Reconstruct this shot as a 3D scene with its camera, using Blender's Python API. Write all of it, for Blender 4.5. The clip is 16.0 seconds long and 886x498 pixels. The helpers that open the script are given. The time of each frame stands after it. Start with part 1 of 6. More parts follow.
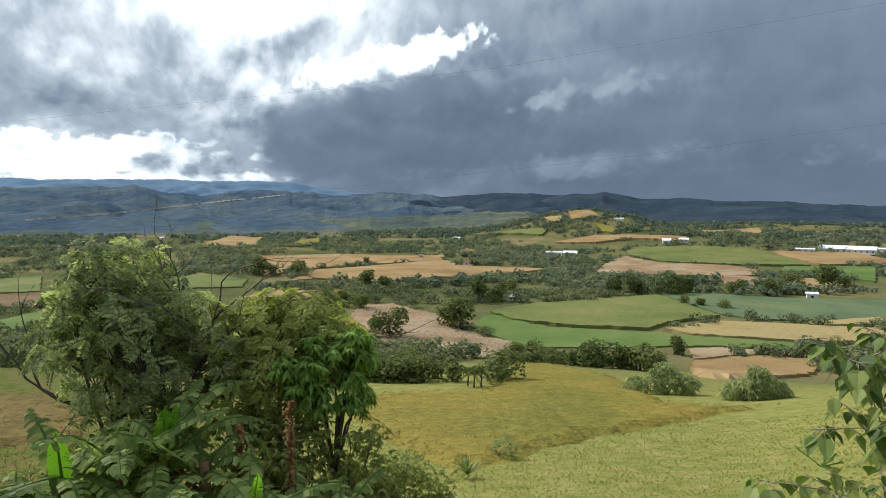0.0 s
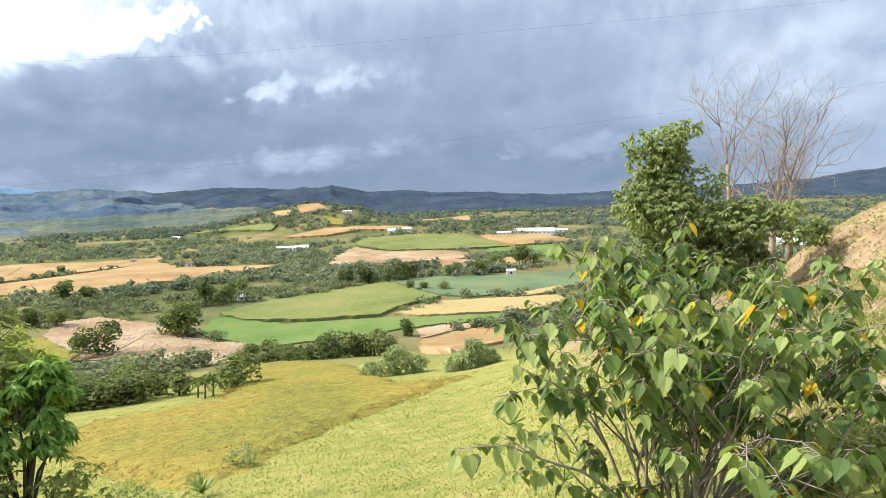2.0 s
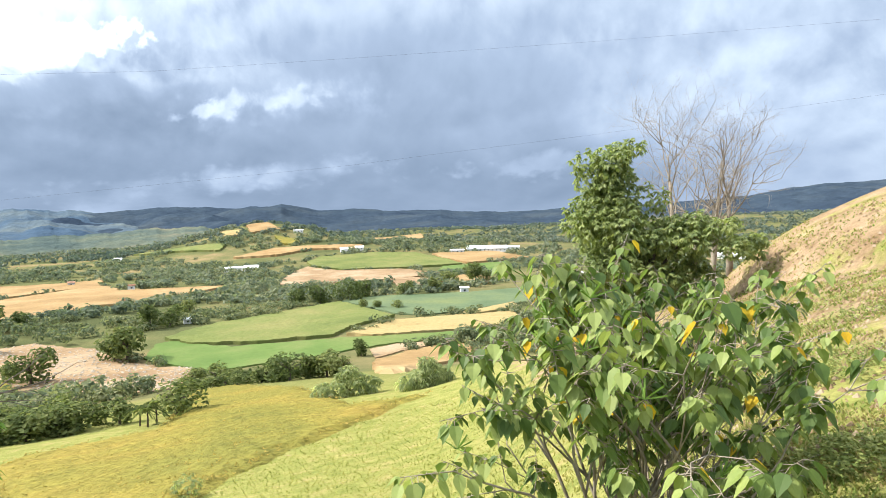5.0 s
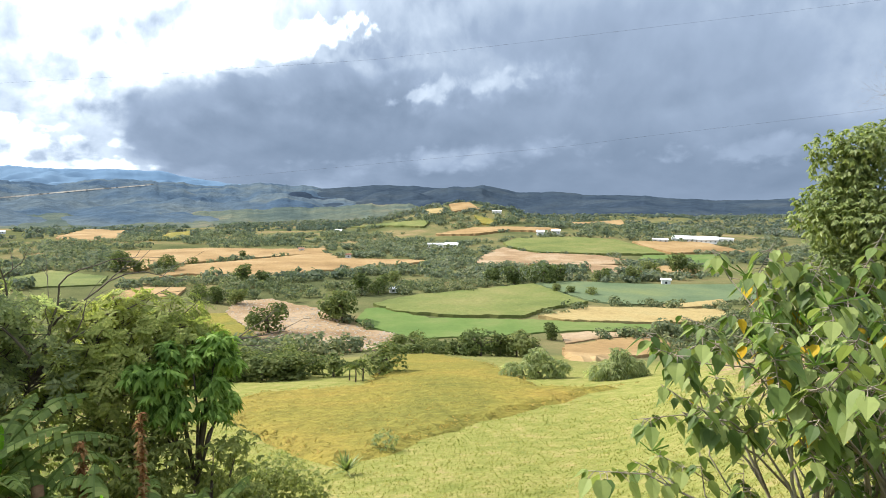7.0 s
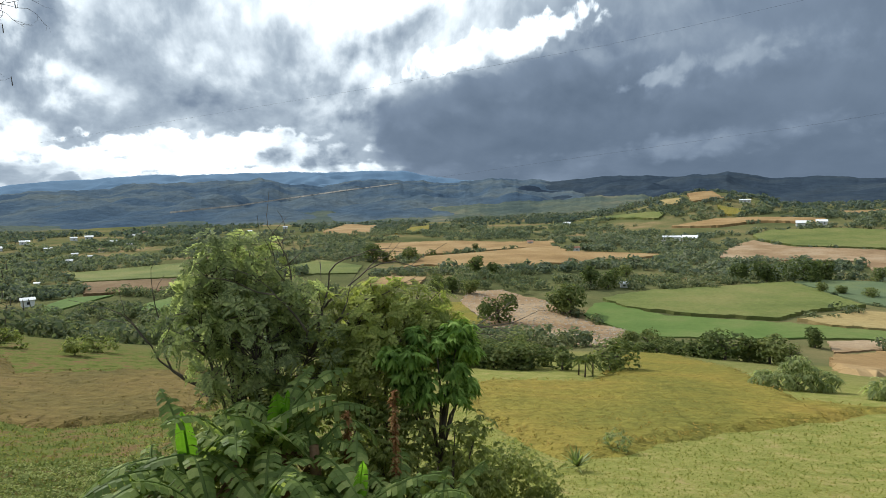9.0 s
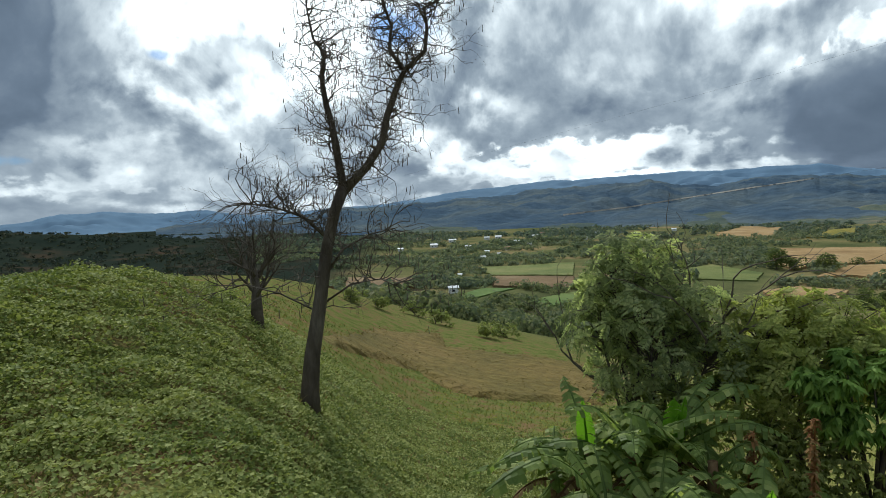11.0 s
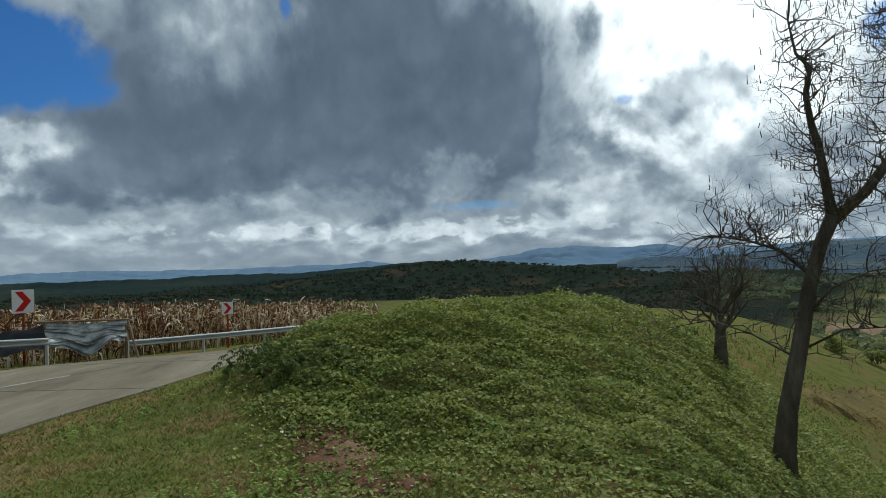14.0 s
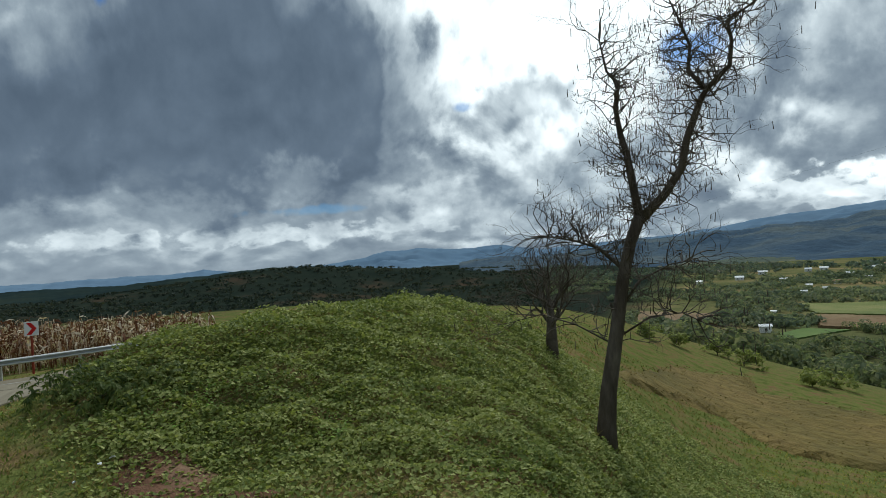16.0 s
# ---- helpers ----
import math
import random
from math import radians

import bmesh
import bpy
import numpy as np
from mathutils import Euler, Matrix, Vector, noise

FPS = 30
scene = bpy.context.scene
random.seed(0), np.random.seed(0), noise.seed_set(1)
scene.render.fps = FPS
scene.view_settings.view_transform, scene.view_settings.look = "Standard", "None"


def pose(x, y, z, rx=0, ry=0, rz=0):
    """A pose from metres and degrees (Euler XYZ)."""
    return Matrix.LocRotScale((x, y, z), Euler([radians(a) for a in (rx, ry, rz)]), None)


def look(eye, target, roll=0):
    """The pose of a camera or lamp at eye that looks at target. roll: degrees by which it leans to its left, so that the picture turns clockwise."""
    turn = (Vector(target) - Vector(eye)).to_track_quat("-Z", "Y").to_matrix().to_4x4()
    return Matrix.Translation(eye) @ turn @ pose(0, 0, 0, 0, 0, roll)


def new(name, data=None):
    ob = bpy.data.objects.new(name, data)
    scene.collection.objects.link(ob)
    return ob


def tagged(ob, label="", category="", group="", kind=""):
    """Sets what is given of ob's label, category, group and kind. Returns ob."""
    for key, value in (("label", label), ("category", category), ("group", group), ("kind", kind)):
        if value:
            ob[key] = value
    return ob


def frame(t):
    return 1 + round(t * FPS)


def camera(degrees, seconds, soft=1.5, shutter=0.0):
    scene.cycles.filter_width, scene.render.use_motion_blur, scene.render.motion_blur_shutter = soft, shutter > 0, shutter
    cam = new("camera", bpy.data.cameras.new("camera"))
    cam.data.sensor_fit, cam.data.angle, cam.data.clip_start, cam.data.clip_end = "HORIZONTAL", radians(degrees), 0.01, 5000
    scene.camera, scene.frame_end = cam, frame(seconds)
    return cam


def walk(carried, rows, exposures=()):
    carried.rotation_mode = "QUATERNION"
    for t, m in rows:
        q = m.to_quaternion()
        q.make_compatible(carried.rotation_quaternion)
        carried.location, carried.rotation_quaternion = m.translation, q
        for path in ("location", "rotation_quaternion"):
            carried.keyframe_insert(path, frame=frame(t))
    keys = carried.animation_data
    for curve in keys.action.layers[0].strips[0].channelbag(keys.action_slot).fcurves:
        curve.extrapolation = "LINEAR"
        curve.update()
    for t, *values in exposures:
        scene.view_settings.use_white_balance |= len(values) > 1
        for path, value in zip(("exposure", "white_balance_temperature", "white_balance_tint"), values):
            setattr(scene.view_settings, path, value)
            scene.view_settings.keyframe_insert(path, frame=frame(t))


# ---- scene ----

cam = camera(73.15, 16.0, soft=0.9)
EYE = 1.6
# seconds, x, y, z from the first eye, then yaw to the left, pitch up, roll
ROWS = [
    (0.00, 0.000, 0.000, 0.000, -0.00, -3.94, 0.00),
    (0.50, 0.050, -0.009, 0.029, -8.16, -4.47, 0.42),
    (1.00, 0.054, -0.045, 0.053, -13.70, -4.51, 0.25),
    (1.50, 0.064, -0.058, 0.060, -19.19, -4.72, -0.72),
    (2.00, 0.100, -0.035, 0.058, -25.41, -4.85, -1.40),
    (2.50, 0.138, -0.009, 0.056, -32.01, -3.59, -1.33),
    (3.00, 0.163, 0.002, 0.057, -39.15, -2.40, -1.16),
    (3.20, 0.188, 0.019, 0.056, -40.98, -2.21, -1.19),
    (3.70, 0.217, 0.035, 0.055, -42.17, -2.10, -1.31),
    (4.25, 0.210, 0.022, 0.057, -38.45, -2.48, -1.50),
    (4.80, 0.201, 0.018, 0.057, -32.21, -3.04, -1.70),
    (5.30, 0.226, 0.056, 0.051, -26.73, -3.41, -1.82),
    (5.50, 0.249, 0.087, 0.046, -24.67, -3.50, -1.85),
    (6.00, 0.240, 0.094, 0.043, -20.19, -4.45, -0.96),
    (6.50, 0.214, 0.079, 0.045, -16.90, -4.82, 0.02),
    (7.00, 0.199, 0.072, 0.055, -11.26, -4.65, 0.34),
    (7.50, 0.183, 0.107, 0.060, -7.13, -5.00, 0.24),
    (8.00, 0.146, 0.188, 0.045, -3.04, -5.06, 0.04),
    (8.50, 0.101, 0.254, 0.025, 2.47, -5.07, -0.29),
    (9.00, 0.076, 0.232, 0.028, 10.46, -5.14, -1.32),
    (9.50, 0.073, 0.155, 0.045, 19.34, -5.12, -1.62),
    (10.00, 0.068, 0.115, 0.054, 30.29, -5.06, -2.80),
    (10.20, 0.029, 0.079, 0.051, 33.84, -4.88, -2.86),
    (10.70, -0.023, 0.042, 0.048, 41.98, -4.23, -2.76),
    (11.25, -0.019, 0.063, 0.049, 50.28, -3.20, -2.33),
    (11.80, -0.008, 0.074, 0.048, 57.91, -2.14, -1.93),
    (12.30, -0.039, 0.010, 0.040, 64.28, -1.42, -1.94),
    (12.50, -0.067, -0.040, 0.034, 66.85, -1.20, -2.06),
    (13.00, -0.052, -0.061, 0.037, 75.00, -0.11, -2.08),
    (13.50, -0.041, -0.080, 0.041, 81.85, 0.62, -2.42),
    (14.00, -0.020, -0.094, 0.043, 88.18, 1.28, -2.07),
    (14.50, 0.001, -0.098, 0.043, 93.08, 1.78, -2.25),
    (15.00, -0.013, -0.087, 0.040, 88.81, 1.78, -2.91),
    (15.50, -0.040, -0.067, 0.038, 81.28, 1.57, -3.67),
    (16.00, -0.039, -0.050, 0.038, 73.47, 0.90, -3.73),
]
EXPOSURES = [(0.0, 0.23, 6400, 7), (0.5, 0.42, 6400, 8), (1.0, 0.78, 6500, 10), (1.5, 1.09, 6500, 10), (2.0, 1.22, 6500, 10), (3.0, 1.4, 6500, 10), (5.5, 1.39, 6500, 10), (6.5, 1.23, 6500, 10), (7.0, 1.1, 6500, 10),
             (8.0, 0.7, 6450, 9), (8.5, 0.47, 6400, 8), (9.0, 0.24, 6400, 7), (10.2, 0.05, 6300, 5), (12.5, -0.4, 6200, 2), (16.0, -0.4, 6200, 2)]
walk(cam, [(t, pose(x, y, EYE + z, 0, 0, yaw) @ pose(0, 0, 0, 90 + pitch) @ pose(0, 0, 0, 0, 0, roll)) for t, x, y, z, yaw, pitch, roll in ROWS], EXPOSURES)

# cloud banks, the far ones first: azimuth to the left and elevation in degrees, half width, half height, tilt, softness of the edge, raggedness, tone, cover
CLOUD_BANKS = [
    (20, 14, 30, 16, 0, 0.5, 0.6, 0.7, 1.0), (-52, 12, 52, 30, 0, 0.35, 0.4, 0.38, 1.0), (105, 4, 42, 5.5, 0, 0.4, 0.4, 0.62, 1.0),
    (59, 19, 20, 18, 0, 0.4, 0.9, 1.1, 1.0), (60, 24, 10, 10, 0, 0.6, 0.6, 1.3, 0.9), (70, 40, 30, 17, 0, 0.6, 0.6, 1.2, 1.0), (65, 5, 14, 4, 0, 0.6, 0.8, 0.74, 0.8),
    (66, 13.5, 5, 2.2, 10, 0.5, 1.0, 0.66, 0.75), (56, 8.4, 9, 1.9, 0, 0.6, 1.0, 0.62, 0.8), (76, 8.4, 6, 1.5, 0, 0.5, 1.0, 0.55, 0.85),
    (33, 11.5, 10, 6.0, -24, 0.35, 0.9, 0.58, 0.95), (31, 7.6, 12, 1.3, 0, 0.5, 0.9, 0.5, 0.75), (26, 16.5, 4, 2, 0, 0.6, 1.0, 0.85, 0.7),
    (13, 18.5, 9, 4.5, 0, 0.5, 0.8, 1.1, 0.9), (10, 14.6, 9.5, 2.4, 14, 0.35, 1.0, 0.8, 0.85),
    (-4, 17, 9, 5, 0, 0.5, 0.8, 0.42, 0.7), (-33, 15, 24, 3.2, 0, 0.5, 0.8, 0.25, 0.7), (-36, 9, 13, 5, 0, 0.6, 0.5, 0.26, 0.5),
    (30, 4.4, 12.5, 1.9, 0, 0.18, 0.8, 1.12, 1.0), (25, 2.6, 14, 0.5, 1, 0.3, 0.7, 1.25, 0.95), (39, 3.5, 9, 1.3, 0, 0.2, 0.9, 0.98, 0.9), (48, 2.6, 7, 0.8, 0, 0.4, 0.8, 0.6, 0.7),
    (5.5, 13.2, 8.5, 1.7, 15, 0.16, 1.0, 1.05, 1.0),
    (-3, 6.6, 24, 5.3, 6, 0.28, 0.7, 0.16, 1.0), (-22, 8, 20, 6.5, 0, 0.4, 0.8, 0.2, 0.85), (-27, 2.2, 34, 4.2, 0, 0.6, 0.5, 0.11, 0.95), (8, 9.8, 12, 1.8, 14, 0.5, 0.9, 0.24, 0.7),
    (-16, 10.9, 7, 1.6, 6, 0.7, 1.1, 0.38, 0.8), (-15, 10.7, 4.5, 0.9, 6, 0.5, 1.1, 0.47, 0.7), (-8, 9.7, 1.6, 0.7, 20, 0.3, 1.0, 0.5, 0.7), (-6.7, 13.1, 0.8, 0.6, 0, 0.4, 1.0, 0.45, 0.6), (-12, 4.0, 9, 0.9, 5, 0.8, 1.0, 0.33, 0.8), (-42, 4.8, 8, 0.9, 4, 0.6, 1.0, 0.34, 0.6),
    (-54, 16.5, 10, 1.6, 6, 0.6, 1.0, 0.42, 0.55), (-66, 12, 12, 1.5, -4, 0.6, 1.0, 0.42, 0.5), (-12, 14.5, 8, 1.2, 8, 0.6, 1.0, 0.3, 0.6),
    (123, 9.3, 9, 3.4, 0, 0.1, 0.8, 0.78, 1.0), (116, 10, 6, 2.6, 0, 0.15, 0.9, 0.7, 1.0),
    (95, 3.1, 20, 0.9, 0, 0.3, 1.0, 0.86, 0.85), (120, 3.6, 8, 0.8, 0, 0.35, 1.0, 0.78, 0.8), (110, 2.2, 12, 0.5, 0, 0.5, 0.8, 0.52, 0.7), (84, 3.0, 6, 1.0, 0, 0.3, 1.0, 0.9, 0.7), (108, 0.4, 30, 1.0, 0, 0.7, 0.3, 0.5, 0.85), (104, 5.2, 28, 0.5, 0, 0.5, 0.8, 0.6, 0.7),
    (94, 17.6, 19, 11.6, -8, 0.3, 0.9, 0.22, 1.0), (112, 13.6, 9, 4.6, 10, 0.3, 0.9, 0.2, 0.95), (113, 8.4, 19, 2.5, 2, 0.4, 0.7, 0.27, 0.9), (107, 21, 5.5, 4.2, 20, 0.55, 0.7, 0.62, 0.95), (87.5, 8.5, 3, 1.4, 0, 0.7, 0.9, 0.5, 0.75), (100, 10.5, 8, 1.6, 5, 0.6, 0.9, 0.22, 0.6),
]
BLUE_GAPS = [(127, 17, 8, 4.6, -12, 0.15, 0.7, 1.0), (50, 16.8, 2.6, 1.8, 0, 0.5, 0.9, 0.75), (70.5, 14.1, 1.2, 0.5, 0, 0.5, 0.9, 0.5), (85.5, 5.3, 4, 0.35, 0, 0.6, 0.8, 0.4), (102.4, 23.2, 0.5, 1.0, 0, 0.6, 0.9, 0.8)]
SKY_TONES = [(0.0, (0.075, 0.108, 0.16)), (0.2, (0.18, 0.23, 0.31)), (0.4, (0.39, 0.455, 0.535)), (0.6, (0.82, 0.89, 0.96)), (0.85, (1.6, 1.65, 1.7))]

# ---- sky, sun ----
SUN_AZ, SUN_EL = 59.0, 42.0


class Nodes:
    """Short hand for shader node arithmetic."""

    def __init__(self, tree):
        self.tree = tree

    def node(self, kind, **sets):
        n = self.tree.nodes.new(kind)
        for key, value in sets.items():
            setattr(n, key, value)
        return n

    def link(self, a, b):
        self.tree.links.new(a, b)

    def put(self, socket, value):
        if isinstance(value, bpy.types.NodeSocket):
            self.link(value, socket)
        else:
            socket.default_value = value

    def math(self, op, a, b=0.0, c=0.0, clamp=False):
        n = self.node("ShaderNodeMath", operation=op, use_clamp=clamp)
        for s, v in zip(n.inputs, (a, b, c)):
            self.put(s, v)
        return n.outputs[0]

    def noise(self, vector, scale, detail=4.0, rough=0.55, distort=0.0):
        n = self.node("ShaderNodeTexNoise")
        if vector is not None:
            self.link(vector, n.inputs["Vector"])
        n.inputs["Scale"].default_value, n.inputs["Detail"].default_value = scale, detail
        n.inputs["Roughness"].default_value, n.inputs["Distortion"].default_value = rough, distort
        return n.outputs["Fac"]

    def ramp(self, fac, stops):
        n = self.node("ShaderNodeValToRGB")
        el = n.color_ramp.elements
        while len(el) < len(stops):
            el.new(0.5)
        for e, (p, c) in zip(el, stops):
            e.position, e.color = p, (*c, 1)
        self.put(n.inputs[0], fac)
        return n.outputs[0]

    def mix(self, fac, a, b, blend="MIX"):
        n = self.node("ShaderNodeMix", data_type="RGBA", blend_type=blend)
        self.put(n.inputs[0], fac)
        for s, v in zip((n.inputs[6], n.inputs[7]), (a, b)):
            self.put(s, v if isinstance(v, bpy.types.NodeSocket) else (*v, 1))
        return n.outputs[2]


world = bpy.data.worlds.new("sky")
scene.world = world
world.use_nodes = True
world.node_tree.nodes.clear()
W = Nodes(world.node_tree)
way = W.node("ShaderNodeTexCoord").outputs["Generated"]
parts = W.node("ShaderNodeSeparateXYZ")
W.link(way, parts.inputs[0])
azim = W.math("MULTIPLY", W.math("ARCTAN2", W.math("MULTIPLY", parts.outputs[0], -1.0), parts.outputs[1]), 57.2958)
elev = W.math("MULTIPLY", W.math("ARCSINE", parts.outputs[2]), 57.2958)
# the clouds' own space: squeezed towards the horizon as a level deck of cloud is
rise = W.math("MULTIPLY", W.math("LOGARITHM", W.math("ADD", W.math("MAXIMUM", parts.outputs[2], -0.03), 0.1), math.e), 0.27)
deck = W.node("ShaderNodeCombineXYZ")
W.link(parts.outputs[0], deck.inputs[0])
W.link(parts.outputs[1], deck.inputs[1])
W.link(rise, deck.inputs[2])
deck = deck.outputs[0]


def shifted(vector, by):
    n = W.node("ShaderNodeVectorMath", operation="ADD")
    W.link(vector, n.inputs[0])
    n.inputs[1].default_value = by
    return n.outputs[0]


def heaps(vector, k=1.0):
    """Heaped cloud: rolling masses with small round heads on them."""
    shake = W.node("ShaderNodeTexNoise")
    W.link(vector, shake.inputs["Vector"])
    shake.inputs["Scale"].default_value, shake.inputs["Detail"].default_value = 12.0 * k, 5.0
    small = W.node("ShaderNodeVectorMath", operation="SCALE")
    W.link(shake.outputs["Color"], small.inputs[0])
    small.inputs["Scale"].default_value = 0.12 / k
    bent = W.node("ShaderNodeVectorMath", operation="ADD")
    W.link(vector, bent.inputs[0])
    W.link(small.outputs[0], bent.inputs[1])
    cells = W.node("ShaderNodeTexVoronoi", feature="SMOOTH_F1")
    W.link(bent.outputs[0], cells.inputs["Vector"])
    cells.inputs["Scale"].default_value, cells.inputs["Smoothness"].default_value = 15.0 * k, 0.6
    return W.math("MULTIPLY_ADD", cells.outputs["Distance"], -0.3, W.math("ADD", W.noise(vector, 5.5 * k, 10, 0.57, 0.25), 0.12))


heap = heaps(deck)
relief = W.math("SUBTRACT", heap, heaps(shifted(deck, (-0.010 * math.sin(radians(SUN_AZ)), 0.010 * math.cos(radians(SUN_AZ)), 0.024))))
coarse = W.math("MULTIPLY", W.math("SUBTRACT", heap, 0.5), -2.2)
fine = W.math("MULTIPLY_ADD", W.math("SUBTRACT", heaps(shifted(deck, (0.31, 0.17, 0.05)), 2.6), 0.5), -2.6, W.math("MULTIPLY", coarse, 0.3))


def bank(az, el, wide, high, tilt, soft, rag):
    """A bank of cloud round a direction with a ragged edge: 1 inside it, 0 outside."""
    c, s = math.cos(radians(tilt)), math.sin(radians(tilt))
    da, de = W.math("SUBTRACT", azim, az), W.math("SUBTRACT", elev, el)
    u, v = da, de
    if tilt:
        u = W.math("SUBTRACT", W.math("MULTIPLY", da, c), W.math("MULTIPLY", de, s))
        v = W.math("ADD", W.math("MULTIPLY", de, c), W.math("MULTIPLY", da, s))
    u, v = W.math("MULTIPLY", u, 1.0 / wide), W.math("MULTIPLY", v, 1.0 / high)
    d = W.math("POWER", W.math("ADD", W.math("MULTIPLY", u, u), W.math("MULTIPLY", v, v)), 0.5)
    d = W.math("MULTIPLY_ADD", fine if high < 2.7 else coarse, rag * (1.5 if high < 1.5 else 1.0), d)
    if high > 6:
        d = W.math("MULTIPLY_ADD", fine, 0.25 * rag, d)
    n = W.node("ShaderNodeMapRange", interpolation_type="SMOOTHSTEP")
    W.link(d, n.inputs[0])
    for k, value in zip((1, 2, 3, 4), (1.0 - soft, 1.0 + soft, 1.0, 0.0)):
        n.inputs[k].default_value = value
    return n.outputs[0]


light = W.math("ADD", 0.5, 0.0)
for az, el, wide, tall, tilt, soft, rag, tone, share in CLOUD_BANKS:
    light = W.math("MULTIPLY_ADD", W.math("SUBTRACT", tone, light), W.math("MULTIPLY", bank(az, el, wide, tall, tilt, soft, rag), share), light)
# heads lit from the sun's side, folds in their own shade
strength = W.math("MINIMUM", W.math("MULTIPLY_ADD", light, 1.3, -0.1), 0.8)
veil = W.math("MULTIPLY", W.math("SUBTRACT", 12.0, azim), 0.03, clamp=True)
strength = W.math("MULTIPLY", strength, W.math("MULTIPLY_ADD", veil, -0.55, 1.0))
strength = W.math("MULTIPLY", strength, W.math("MULTIPLY_ADD", elev, 0.06, 0.45, clamp=True))
light = W.math("MULTIPLY_ADD", W.math("MULTIPLY", relief, strength), 1.7, light)
light = W.math("MULTIPLY_ADD", W.math("SUBTRACT", heap, 0.5), W.math("MULTIPLY", strength, 0.5), light)
rolls = W.noise(shifted(deck, (0.7, 0.2, 0.4)), 3.4, 7, 0.55, 0.5)
light = W.math("MULTIPLY_ADD", W.math("SUBTRACT", rolls, 0.5), W.math("MULTIPLY", W.math("MULTIPLY_ADD", light, 0.35, 0.2), W.math("MULTIPLY_ADD", veil, -0.45, 1.0)), light)
light = W.math("MULTIPLY_ADD", relief, 0.12, light)
light = W.math("MAXIMUM", light, 0.03)
# unseen sky overhead, brightened as added fill light
high = W.math("MULTIPLY", W.math("SUBTRACT", elev, 30.0), 0.028, clamp=True)
light = W.math("MULTIPLY_ADD", high, 0.42, light)
cloud = W.ramp(W.math("MULTIPLY", light, 0.7), SKY_TONES)
sky = W.node("ShaderNodeTexSky", sky_type="NISHITA", sun_disc=False)
sky.sun_elevation, sky.sun_rotation = radians(SUN_EL), radians(-SUN_AZ)
blue = W.mix(1.0, sky.outputs[0], (0.026, 0.056, 0.1), "MULTIPLY")
gap = None
for az, el, wide, tall, tilt, soft, rag, amount in BLUE_GAPS:
    g = W.math("MULTIPLY", bank(az, el, wide, tall, tilt, soft, rag), amount)
    gap = g if gap is None else W.math("MAXIMUM", gap, g)
cover = W.mix(W.math("MINIMUM", gap, 1.0), cloud, blue)
back = W.node("ShaderNodeBackground")
W.link(cover, back.inputs["Color"])
back.inputs["Strength"].default_value = 1.0
W.link(back.outputs[0], W.node("ShaderNodeOutputWorld").inputs["Surface"])

sun = new("sun", bpy.data.lights.new("sun", "SUN"))
sun.data.energy, sun.data.angle, sun.data.color = 3.1, radians(0.6), (1.0, 0.95, 0.87)
sun.matrix_world = look((0, 0, 0), (math.sin(radians(SUN_AZ)) * math.cos(radians(SUN_EL)), -math.cos(radians(SUN_AZ)) * math.cos(radians(SUN_EL)), -math.sin(radians(SUN_EL))))

